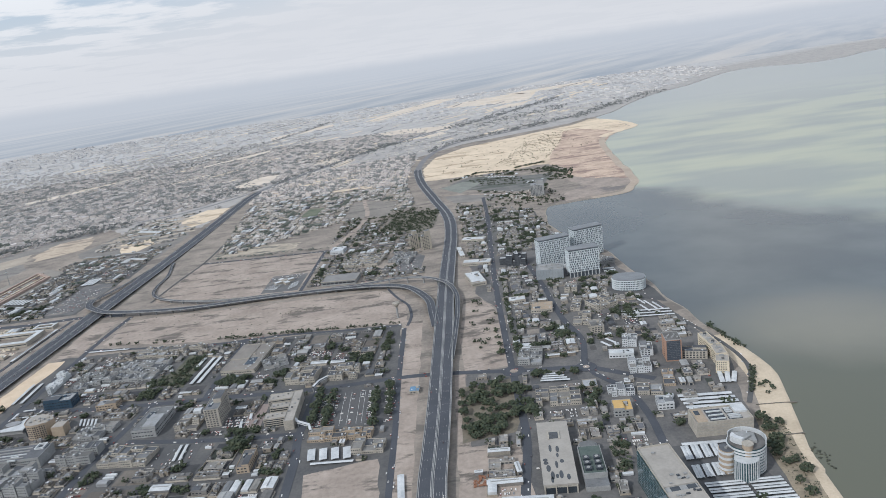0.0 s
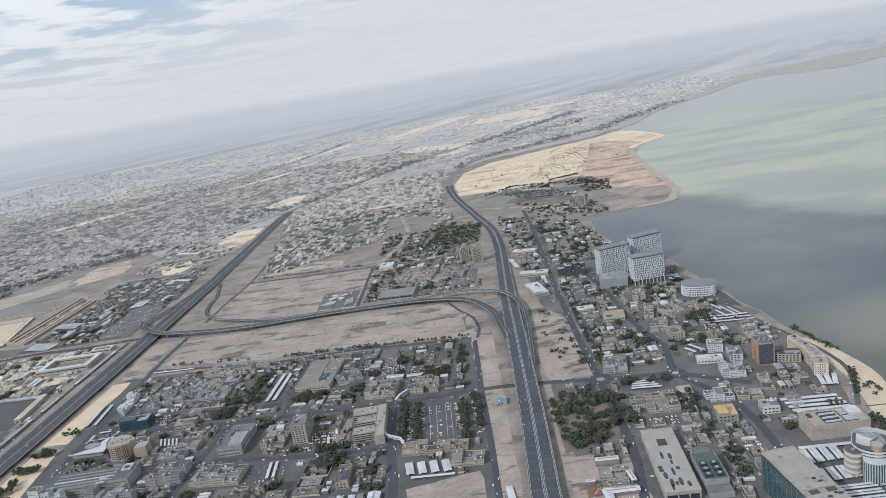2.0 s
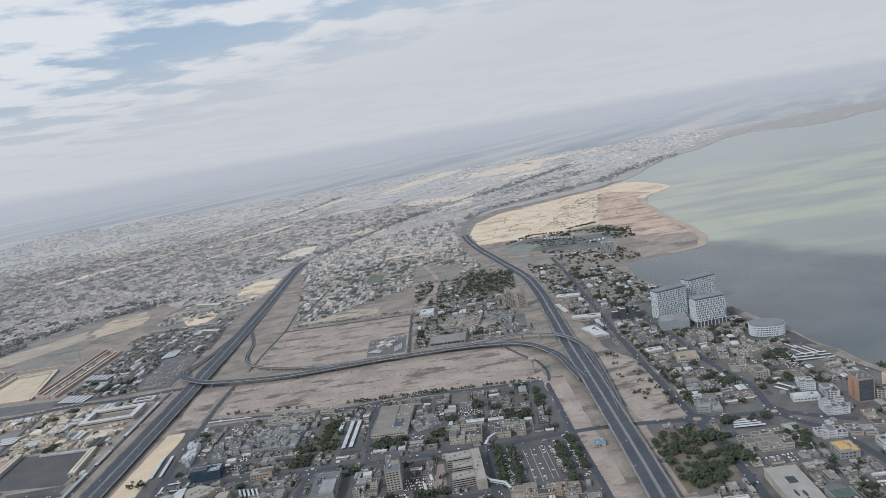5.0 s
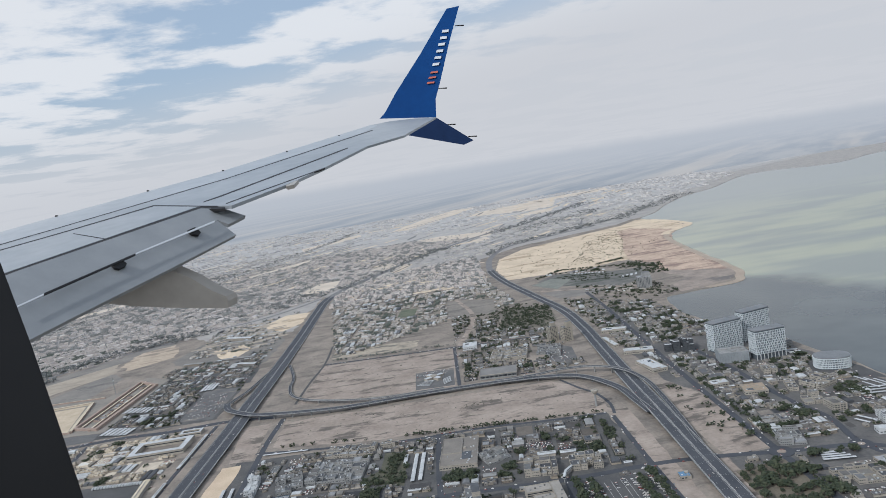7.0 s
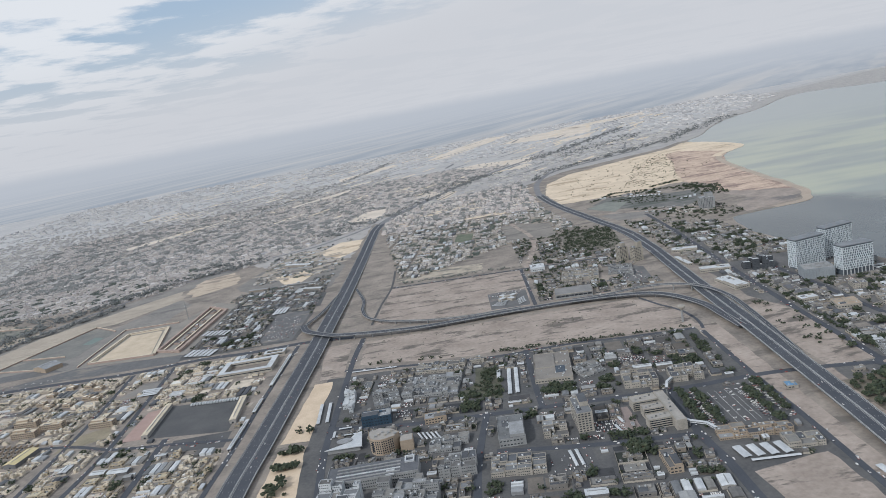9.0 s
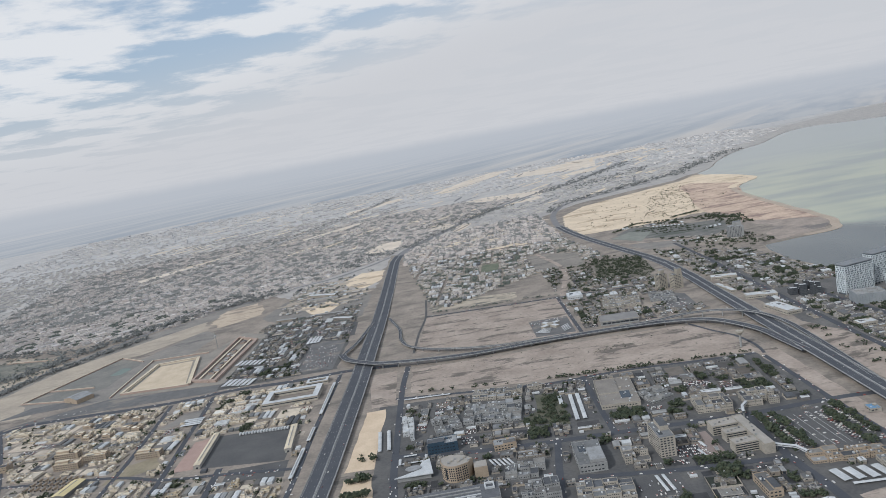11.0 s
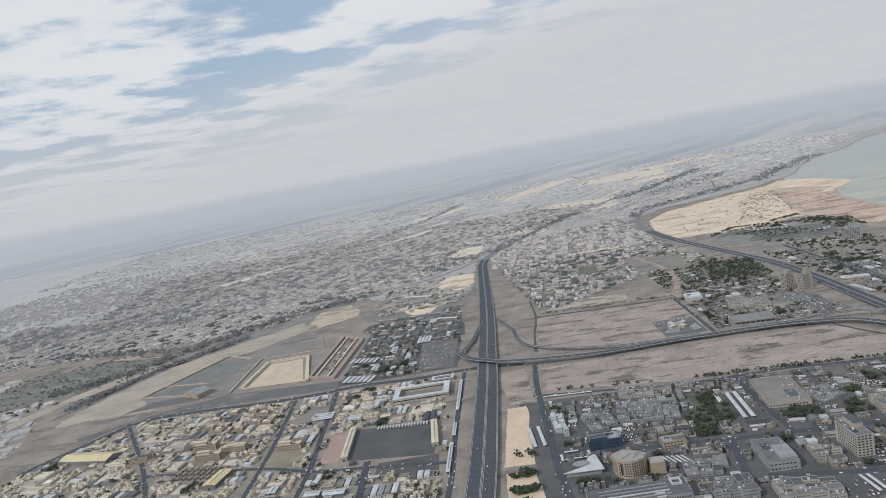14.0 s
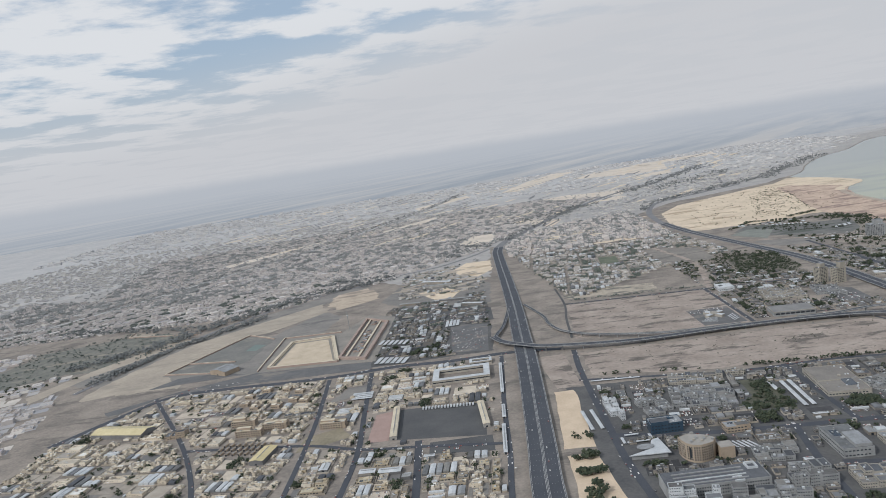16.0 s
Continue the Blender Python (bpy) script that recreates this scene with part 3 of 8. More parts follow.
sheet("bus_lines_lot", [(-1092, 1228), (-985, 1226), (-984, 1164), (-1092, 1184)], 0.2, LOT, "dark asphalt lot with rows of bays", "car park")
sheet("compound_field", [(-1330, 1262), (-1236, 1300), (-1262, 1350), (-1328, 1325)], 0.22, surface("dry_grass_field", (0.17, 0.155, 0.11), (0.30, 0.262, 0.195), 0.03, 0.2), "dry grass field inside a compound", "field", rise=3)
sheet("compound_sand_lot", [(-1314, 1488), (-1280, 1570), (-1222, 1584), (-1226, 1530)], 0.22, DIRT, "bare brown lot between compounds", "field", rise=3)
sheet("sand_field_north", [(-752, 1702), (-722, 2030), (-341, 1983), (-372, 1640), (-470, 1652)], 0.15, SAND, "bare rutted sand field beside the flyover road", "field", rise=8)
sheet("sand_field_south", [(-770, 1445), (-765, 1590), (-438, 1575), (-160, 1556), (-100, 1490), (-92, 1330), (-234, 1344), (-348, 1369), (-485, 1378), (-623, 1398)], 0.15, SAND, "bare rutted sand field south of the flyover road", "field", rise=6)
sheet("verge_field", [(-864, 1600), (-800, 1600), (-800, 1400), (-848, 1391)], 0.15, SAND, "bare sandy verge beside the highway", "field")
WARM_STRIP = surface("warm_strip_sand", (0.47, 0.375, 0.275), (0.62, 0.51, 0.385), 0.03, 0.3)
sheet("sand_strip", [(-855, 1380), (-818, 1380), (-830, 1128), (-878, 1135)], 0.18, WARM_STRIP, "bright sand strip beside the highway", "field", rise=4)
sheet("sand_plot", [(-877, 1110), (-832, 1110), (-815, 820), (-890, 820)], 0.18, WARM_STRIP, "bright sand plot with dark shrubs", "field", rise=4)
sheet("highway_verge_west", [(-98, 1330), (-60, 1330), (-84, 640), (-106, 640)], 0.13, SAND, "sandy verge beside the elevated highway", "verge", rise=3)
sheet("highway_verge_east", [(-10, 1060), (8, 1060), (-8, 640), (-24, 640)], 0.13, SAND, "sandy verge beside the elevated highway", "verge", rise=3)
sheet("sand_lot_trees", [(30, 1422), (62, 1420), (99, 1291), (81, 1068), (8, 1062), (8, 1211)], 0.16, SAND, "sandy lot with scattered dark trees", "field", rise=4)
sheet("sand_lot_yard", [(-14, 836), (66, 832), (70, 660), (-22, 650)], 0.16, SAND, "sandy contractor yard", "yard", keep=False, rise=4)
sheet("sand_lot_hospital", [(-225, 825), (-125, 840), (-118, 700), (-215, 700)], 0.16, SAND, "bare sand lot among hospital buildings", "field", rise=5)
sheet("triangle_sand", [(-1425, 2398), (-1300, 2503), (-1330, 2640), (-1370, 2718), (-1475, 2666), (-1479, 2485)], 0.30, surface("tan_plain_sand", (0.33, 0.277, 0.222), (0.52, 0.44, 0.35), 0.012, 0.09, bump=0.4, stain=((0.25, 0.215, 0.18), 0.015, 0.53)), "bare triangle of tan sand", "field", rise=16)
sheet("grey_plain", [(-1900, 1790), (-1600, 2150), (-1480, 2400), (-1400, 2300), (-1440, 2060), (-1520, 1790)], 0.10, DIRT, "graded grey-brown plain", "field", rise=12)
sheet("beige_strip", [(-2150, 1945), (-1700, 2480), (-1400, 2820), (-1350, 2760), (-1707, 2223), (-1880, 1800)], 0.12, DIRT, "beige dirt strip beside a track", "field", rise=12)
sheet("farm_field", [(-2429, 2374), (-2329, 2392), (-2107, 2462), (-1910, 2343), (-1939, 2191), (-2102, 2029), (-2178, 2052), (-2500, 1900)], 0.1, surface("scrub_field", (0.105, 0.115, 0.105), (0.21, 0.205, 0.18), 0.03, 0.12, stain=((0.25, 0.225, 0.19), 0.02, 0.54)), "scrubby grey-green farm plots", "field", rise=10)
sheet("grey_lots", [(-1286, 2419), (-1240, 2634), (-1074, 2678), (-943, 2620), (-907, 2467), (-927, 2202), (-1036, 2236), (-1162, 2233)], 0.16, surface("grey_dirt_lot", (0.145, 0.142, 0.138), (0.235, 0.222, 0.205), 0.02, 0.15), "grey graded lots beside the highway", "field", keep=False, rise=8)
sheet("sandy_compound", [(-1158, 2488), (-1061, 2519), (-1014, 2434), (-1045, 2334), (-1102, 2344)], 0.24, DUNE, "pale sandy compound yard", "yard", keep=False, rise=5)
sheet("salvage_yard", [(-1041, 2823), (-980, 2967), (-880, 2950), (-885, 2743), (-943, 2641), (-1012, 2722)], 0.24, DUNE, "sandy salvage yard beside the highway", "yard", rise=8)
sheet("paved_depot", [(-1179, 2173), (-1085, 2191), (-930, 2136), (-930, 1990), (-1060, 2000), (-1135, 1990)], 0.2, LOT, "dark asphalt depot yard", "yard", keep=False)
sheet("parade_yard", [(-1157, 1400), (-990, 1379), (-994, 1228), (-1153, 1258)], 0.14, LOT, "dark asphalt drill yard", "yard")
sheet("pink_yard", [(-1204, 1262), (-1200, 1389), (-1166, 1397), (-1166, 1260)], 0.16, PINK, "pink paved court", "yard")
sheet("car_park_main", [(-236, 1066), (-112, 1052), (-112, 926), (-240, 938)], 0.14, LOT, "asphalt car park with painted rows", "car park")
sheet("bus_lot", [(-1050, 1990), (-950, 1950), (-962, 1708), (-1050, 1727)], 0.14, YARD_GREY, "large dark asphalt lot", "car park")
PALE_DIRT = surface("pale_track_dirt", (0.28, 0.25, 0.212), (0.42, 0.37, 0.305), 0.012, 0.1, stain=((0.29, 0.26, 0.22), 0.015, 0.54))
sheet("sand_band", [(-1995, 1755), (-1984, 1852), (-1938, 1988), (-1853, 2199), (-1674, 2383), (-1514, 2536), (-1463, 2402), (-1615, 2219), (-1678, 2208), (-1819, 1888), (-1728, 1756), (-1817, 1770), (-1933, 1765)], 0.22, PALE_DIRT, "pale sandy band across the grey plain", "field", keep=False, rise=18)
sheet("track_bank", [(-2140, 1800), (-2068, 1984), (-1929, 2169), (-1871, 2245), (-1898, 2285), (-1974, 2245), (-2099, 2041), (-2180, 1860)], 0.18, PALE_DIRT, "pale dirt bank beside a track", "field", rise=8)
sheet("dirt_plot", [(-2166, 2431), (-2065, 2397), (-2086, 2456), (-2174, 2495)], 0.3, PALE_DIRT, "pale walled plot beside the farm", "yard", rise=5)
GREY_GREEN_DIRT = surface("grey_green_dirt", (0.135, 0.14, 0.135), (0.21, 0.205, 0.19), 0.02, 0.12, stain=((0.25, 0.23, 0.2), 0.02, 0.57))
sheet("grey_lot_plain", [(-1819, 1888), (-1672, 1840), (-1600, 1918), (-1580, 2118), (-1678, 2208)], 0.28, GREY_GREEN_DIRT, "grey-green graded lot on the plain", "field", keep=False, rise=10)
sheet("small_green_lot", [(-1641, 2024), (-1607, 2015), (-1591, 2064), (-1630, 2087)], 0.34, surface("dull_green_court", (0.13, 0.175, 0.165), (0.19, 0.23, 0.215), 0.03, 0.2), "dull green paved court on the plain", "yard", keep=False, rise=3)
sheet("plain_road_lot", [(-1817, 1775), (-1654, 1790), (-1567, 1798), (-1672, 1838), (-1764, 1840)], 0.33, YARD_GREY, "grey paved lot with parked cars", "car park", keep=False, rise=8)
FAR_ROAD = smooth([(-3500, 2250, 0), (-2775, 2797, 0), (-2594, 2989, 0), (-2412, 3262, 0), (-2153, 3700, 0), (-1787, 4355, 0), (-1279, 5754, 0), (-900, 7000, 0)], 60)
for p, q in zip(FAR_ROAD, FAR_ROAD[1:]):
    across = Vector((p.y - q.y, q.x - p.x, 0)).normalized() * 36
    KEEP_OFF.append([(v.x, v.y) for v in (p - across, q - across, q + across, p + across)])
setting("far_highway_verge", ribbon(FAR_ROAD, -34, 34, 0.5, 0.7), surface("dark_verge_dirt", (0.15, 0.15, 0.145), (0.24, 0.23, 0.215), 0.01, 0.08), "dark planted verges of a far highway", "verge")
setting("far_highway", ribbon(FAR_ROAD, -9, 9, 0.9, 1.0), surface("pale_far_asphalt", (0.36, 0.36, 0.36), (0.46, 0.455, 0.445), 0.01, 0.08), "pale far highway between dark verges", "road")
sheet("fort_apron", [(-1545, 1795), (-1545, 2110), (-1370, 2080), (-1310, 2255), (-1220, 2190), (-1240, 1750), (-1330, 1765)], 0.2, surface("fort_dirt", (0.18, 0.172, 0.16), (0.29, 0.268, 0.238), 0.02, 0.15), "pale dirt apron round the walled enclosure", "yard", rise=4)
sheet("walled_fort_sand", [(-1505, 1828), (-1495, 2026), (-1402, 2026), (-1352, 1802)], 0.3, BEACH, "bright sand inside a walled enclosure", "yard")
sheet("hotel_forecourt", [(330, 1330), (415, 1250), (415, 1330), (400, 1400), (330, 1400)], 0.12, LOT, "asphalt forecourt car park by the beach", "car park", keep=False)
sheet("shelter_car_park", [(235, 775), (330, 768), (345, 655), (245, 655)], 0.14, LOT, "asphalt car park with white shade canopies", "car park")

sheet("garden", [(-3, 1010), (80, 1022), (78, 893), (66, 858), (-9, 848)], 0.15, surface("garden_soil", (0.10, 0.095, 0.075), (0.20, 0.175, 0.14), 0.04, 0.3), "planted garden plot with dark soil", "garden", rise=3)
sheet("hospital_garden", [(-585, 1200), (-500, 1160), (-492, 1300), (-535, 1312), (-540, 1240)], 0.15, surface("garden_lawn", (0.06, 0.068, 0.05), (0.13, 0.125, 0.095), 0.04, 0.3), "dark planted hospital garden", "garden", rise=3)
sheet("park_wood", [(-190, 2150), (-70, 2050), (-20, 2100), (10, 2350), (-140, 2370)], 0.15, surface("wood_floor", (0.10, 0.10, 0.085), (0.19, 0.175, 0.145), 0.03, 0.2), "wooded park ground beside the highway", "garden", rise=8)
sheet("beach_scrub", [(346, 600), (370, 600), (386, 690), (395, 740), (408, 795), (380, 820), (362, 745), (350, 665)], 0.27, surface("scrub_sand", (0.16, 0.14, 0.105), (0.34, 0.29, 0.22), 0.05, 0.3), "scrub-covered sand behind the beach", "garden", rise=3)
FAR_SAND = surface("pale_far_sand", (0.47, 0.42, 0.36), (0.62, 0.55, 0.47), 0.006, 0.03)
for poly in ([(-365, 5233), (-187, 5299), (216, 5100), (138, 4791), (-76, 4880), (-301, 4980)], [(138, 6814), (402, 7219), (932, 7481), (1146, 7157), (967, 6477), (711, 6331)], [(591, 6100), (939, 6321), (838, 5964), (609, 5880)], [(-569, 6407), (-228, 7390), (168, 8150), (409, 8017), (-101, 6899), (-418, 6336)], [(-1006, 3526), (-925, 3753), (-810, 3764), (-825, 3465), (-945, 3417)], [(-673, 3964), (-565, 4143), (-453, 3980), (-523, 3848)], [(-1341, 6115), (-868, 6721), (-837, 6459), (-1286, 5844)], [(-2350, 4020), (-1850, 4600), (-1780, 4520), (-2280, 3930)], [(-1500, 4620), (-1150, 5080), (-1100, 4990), (-1440, 4520)], [(-60, 4560), (90, 4760), (130, 4640), (20, 4480)], [(900, 7600), (1900, 7900), (1800, 7450), (1000, 7250)]):
    sheet("far_sand_strip", poly, 0.24, FAR_SAND, "long strip of bare pale sand in far suburbs", "field", rise=16)
# district ground
for name, poly in (("paved_ground_mid", [(-830, 1395), (-350, 1340), (-105, 1325), (-106, 500), (-830, 600)]), ("paved_ground_east", [(10, 1060), (85, 1060), (105, 1290), (60, 1430), (60, 1700), (110, 2150), (300, 2180), (300, 1900), (375, 1640), (390, 1480), (395, 1240), (415, 1120), (425, 1000), (385, 860), (360, 700), (330, 500), (-10, 500)]), ("sandy_ground_west", [(-1880, 1480), (-1720, 1690), (-940, 1650), (-975, 800), (-1900, 900)]), ("paved_ground_northwest", [(-1250, 1700), (-950, 1700), (-930, 2400), (-1230, 2300)]), ("dusty_ground_north", [(-700, 2050), (-330, 2000), (-360, 1640), (-60, 1600), (0, 2150), (-60, 2500), (-100, 2950), (-780, 2950)])):
    sheet(name, poly, 0.05, EAST_GROUND if name == "paved_ground_east" else PAVED if name.startswith("paved") else GROUND, "worn grey asphalt and dust between buildings", "ground", keep=False, rise=6)
# three bands of plain, each paler than the last to paint haze
sheet("far_plain", [(-13500, 13800), (13500, 13800)] + [(p.x - 6, p.y + 5) for p in reversed(shore) if p.y > 4420][::2] + [(1000, 4400), (860, 4250), (500, 4100), (200, 3980), (-60, 3700), (-150, 3000), (-860, 3300), (-900, 2600), (-1240, 2700), (-1400, 2900), (-1800, 2600), (-2400, 2600), (-13500, 2000)], 0.07, FAR_GROUND, "suburban plain, paled for haze", "ground", keep=False, rise=20)
sheet("dusted_plain", [(-13500, 13600), (13000, 13600), (8000, 8500), (4600, 8000), (2900, 7100), (2250, 6150), (1650, 5550), (1150, 4990), (900, 4750), (300, 4500), (-500, 4200), (-1000, 4500), (-1700, 4050), (-2600, 3900), (-3600, 3300), (-13500, 3300)], 0.12, MID_GROUND, "suburban plain, paled further for haze", "ground", keep=False)
sheet("chalky_plain", [(-13500, 13500), (12500, 13500), (8000, 8700), (4600, 8200), (2800, 7300), (2100, 6350), (1300, 5900), (400, 6100), (-700, 5700), (-1700, 5900), (-2700, 5300), (-3600, 5000), (-13500, 4600)], 0.17, WHITE_GROUND, "plain far beyond the city, whitened for haze", "ground", keep=False)


HEIGHT = [0.2]


def streaks(name, count, area, long, wide, lie, material, label, seed, z, clear=True):
    """Thin bare or planted strips scattered over an area, all lying much the same way."""
    r = random.Random(seed)
    s = Shape()
    for k in range(count):
        for attempt in range(20):
            x, y = r.uniform(min(q[0] for q in area), max(q[0] for q in area)), r.uniform(min(q[1] for q in area), max(q[1] for q in area))
            if inside(x, y, area):
                break
        else:
            continue
        a = radians(lie + r.gauss(0, 9))
        n, w = r.uniform(*long) / 2, r.uniform(*wide) / 2
        rim = []
        for i in range(12):
            t = 2 * math.pi * i / 12
            u, v = n * math.copysign(abs(math.cos(t)) ** 0.6, math.cos(t)) * r.uniform(0.8, 1.1), w * math.copysign(abs(math.sin(t)) ** 0.6, math.sin(t)) * r.uniform(0.6, 1.1)
            rim.append((x + u * math.cos(a) - v * math.sin(a), y + u * math.sin(a) + v * math.cos(a)))
        s.prism(rim, z - 0.4, z + 0.004 * k)
        if clear:
            KEEP_OFF.append(rim)
    return tagged(part(name, s, material), label, "field", kind="stuff")


WARM_SAND = surface("warm_far_sand", (0.47, 0.40, 0.315), (0.64, 0.55, 0.43), 0.006, 0.03)
PLAIN = [(-2900, 4300), (-900, 3500), (-100, 4000), (900, 4700), (1500, 5600), (2000, 7600), (-2600, 7600)]
streaks("far_sand_streaks", 150, PLAIN, (90, 420), (14, 60), 52, WARM_SAND, "thin bare sand strips across far suburbs", 41, 0.3)
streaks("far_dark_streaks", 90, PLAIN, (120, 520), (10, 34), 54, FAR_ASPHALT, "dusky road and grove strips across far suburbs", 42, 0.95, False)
streaks("bare_lots", 46, [(-790, 2900), (-120, 2900), (-80, 3700), (-640, 3600), (-800, 3000)], (30, 130), (14, 40), 0, WARM_SAND, "bare sandy lots among northern blocks", 43, 0.3)
streaks("west_bare_lots", 40, [(-1230, 2850), (-930, 2950), (-940, 2450), (-1220, 2420)], (30, 90), (10, 30), 10, PALE_DIRT, "bare sandy lots beside the highway", 44, 0.35)


def way(name, points, width, z=0.0, label="grey asphalt street", lines=True, material=ASPHALT, keep=True):
    HEIGHT[0] += 0.02
    line = smooth([(*p[:2], p[2] if len(p) > 2 else 0.0) for p in points], 20)
    ob = setting(name, ribbon(line, -width / 2, width / 2, z + HEIGHT[0], 0.5), material, label, "road")
    if keep:
        LINES.append(([(p.x, p.y) for p in line], width / 2))
    return line


MAIN = [(-90, -600, 9), (-70, 0, 9), (-58, 500, 9), (-54, 726, 9), (-47, 825, 9), (-38, 947, 9), (-28, 1105, 9), (-17, 1286, 8.5), (-3, 1530, 7), (14, 1760, 4), (30, 1995, 2), (30, 2232, 1), (-5, 2520, 0.5), (-50, 2890, 0.5), (-66, 3195, 0.5), (-50, 3430, 0.5), (2, 3715, 0.5), (126, 4020, 0.5), (311, 4157, 0.5), (570, 4295, 0.5), (760, 4390, 0.5)]
WEST = [(-985, -600, 5), (-955, 0, 5), (-930, 700, 5), (-922, 995, 5), (-912, 1135, 5), (-900, 1320, 5.5), (-884, 1585, 6), (-877, 1760, 6), (-864, 2050, 4), (-852, 2460, 1.5), (-842, 2930, 0.5), (-832, 3160, 0.5), (-786, 3385, 0.5), (-640, 3690, 0.5), (-341, 4270, 0.5), (100, 4900, 0.5), (447, 5200, 0.5), (761, 5700, 0.5), (1191, 6300, 0.5)]


def motorway(name, points, width, label):
    line = smooth(points, 20)
    h = width / 2
    split_at = next(i for i, p in enumerate(line) if p.y > 3250)
    deck = setting(name, ribbon(line[:split_at + 1], -h, h, 0, 1.4), ASPHALT, label, "road")
    part("far_stretch", ribbon(line[split_at:], -h * 0.8, h * 0.8, 0, 1.4), FAR_ASPHALT, deck, "far stretch of the road, paled for haze")
    LINES.append(([(p.x, p.y) for p in line], h + 3))
    near = [p for p in line if p.y < 3300]
    for side in (-h + 0.3, h - 0.3):
        part("parapet", ribbon(near, side - 0.5, side + 0.5, 1.0, 1.4), CONCRETE, deck, "pale concrete parapet")
    part("median_barrier", ribbon(near, -0.6, 0.6, 0.9, 0.95), CONCRETE, deck, "pale concrete median barrier")
    for off in (-h + 2.0, -1.9, 1.9, h - 2.0):
        part("edge_line", ribbon(near, off - 0.24, off + 0.24, 0.02), LINE, deck)
    lane = (h - 4.0) / 4
    for off in [s * (2.0 + lane * k) for s in (-1, 1) for k in (1, 2, 3)]:
        s = Shape()
        for i in range(0, len(near) - 1, 1):
            a, b = near[i], near[i].lerp(near[i + 1], 0.22)
            if a.y < 1900:
                ribbon([a, b], off - 0.065, off + 0.065, 0.02, 0.0, s)
        part("lane_dashes", s, LINE, deck, kind="stuff")
    # embankment or piers below the deck
    for i, p in enumerate(line):
        if p.z > 3.0 and i % 2 == 0:
            q = line[i + 1]
            d = (q - p).normalized()
            at = Matrix.Translation((p.x, p.y, 0)) @ Matrix.Rotation(math.atan2(d.y, d.x) - math.pi / 2, 4, "Z")
            s = Shape().box(-h + 1.5, h - 1.5, -0.9, 0.9, p.z - 2.6, p.z - 1.38, bottom=True)
            for x in (-h * 0.6, 0.0, h * 0.6):
                s.box(x - 1.0, x + 1.0, -0.8, 0.8, -0.2, p.z - 2.6)
            part("pier", s, CONCRETE, deck, at=at)
    return line


main_line = motorway("highway_east", MAIN, 37.0, "dark asphalt elevated highway with pale parapets")
west_line = motorway("highway_west", WEST, 46.0, "dark asphalt highway with pale barriers and slip lanes")
FLY = [(-945, 1790, 8), (-925, 1725, 11), (-880, 1672, 13), (-834, 1640, 13), (-724, 1612, 11), (-617, 1600, 9), (-458, 1603, 8), (-299, 1596, 8), (-173, 1572, 9), (-95, 1530, 9.5), (-48, 1430, 9.2), (-39, 1340, 8.9), (-34, 1270, 8.1)]
FLY_N = [(-280, 1606, 8), (-204, 1592, 10), (-123, 1592, 13), (-55, 1568, 14.5), (-6, 1515, 14), (15, 1433, 12), (12, 1330, 9.6), (0, 1210, 9.0), (-12, 1110, 8.2)]
LOOP_W = [(-880, 2080, 4), (-893, 1990, 5), (-912, 1880, 6), (-930, 1820, 7), (-945, 1760, 8)]
LOOP_E = [(-834, 2100, 3), (-800, 1950, 2), (-795, 1850, 3), (-770, 1760, 5), (-700, 1690, 7), (-560, 1628, 8), (-400, 1618, 8)]


def ramp_road(name, points, width, label):
    line = smooth(points, 14)
    deck = setting(name, ribbon(line, -width / 2, width / 2, 0, 1.2), ASPHALT, label, "road")
    LINES.append(([(p.x, p.y) for p in line], width / 2 + 2))
    for side in (-width / 2 + 0.25, width / 2 - 0.25):
        part("parapet", ribbon(line, side - 0.3, side + 0.3, 1.0, 1.4), CONCRETE, deck, "pale concrete parapet")
    part("lane_line", ribbon(line, -0.15, 0.15, 0.02), LINE, deck)
    for i, p in enumerate(line[:-1]):
        if p.z > 4.5 and i % 3 == 0 and off_line(p.x, p.y, [(q.x, q.y) for q in main_line + west_line[:1]]) > 20 and off_line(p.x, p.y, [(q.x, q.y) for q in west_line]) > 25:
            d = (line[i + 1] - p).normalized()
            at = Matrix.Translation((p.x, p.y, 0)) @ Matrix.Rotation(math.atan2(d.y, d.x) - math.pi / 2, 4, "Z")
            s = Shape().box(-width / 2 + 1, width / 2 - 1, -0.8, 0.8, p.z - 2.2, p.z - 1.18, bottom=True)
            s.box(-2.2, -0.7, -0.8, 0.8, -0.2, p.z - 2.2).box(0.7, 2.2, -0.8, 0.8, -0.2, p.z - 2.2)
            part("pier", s, CONCRETE, deck, at=at)
    return line


ramp_road("flyover", FLY, 17.0, "grey asphalt flyover on concrete piers")
ramp_road("flyover_ramp", FLY_N, 10.0, "curved grey asphalt flyover ramp")
ramp_road("loop_ramp_west", LOOP_W, 9.0, "curved grey asphalt loop ramp")
ramp_road("loop_ramp_east", LOOP_E, 8.0, "curved grey asphalt slip road")

sheet("compound_lot", [(-462, 1800), (-364, 1792), (-372, 1650), (-466, 1660)], 0.22, YARD_GREY, "asphalt compound car park cut from the field", "car park")
sheet("north_lot", [(-84, 1850), (-50, 1800), (-62, 1695), (-112, 1684), (-128, 1722)], 0.16, YARD_GREY, "dark asphalt car park beside the highway", "car park")
sheet("canopy_lot", [(112, 1016), (182, 1014), (182, 984), (108, 990)], 0.16, LOT, "oval car park with white canopies and trees", "car park")
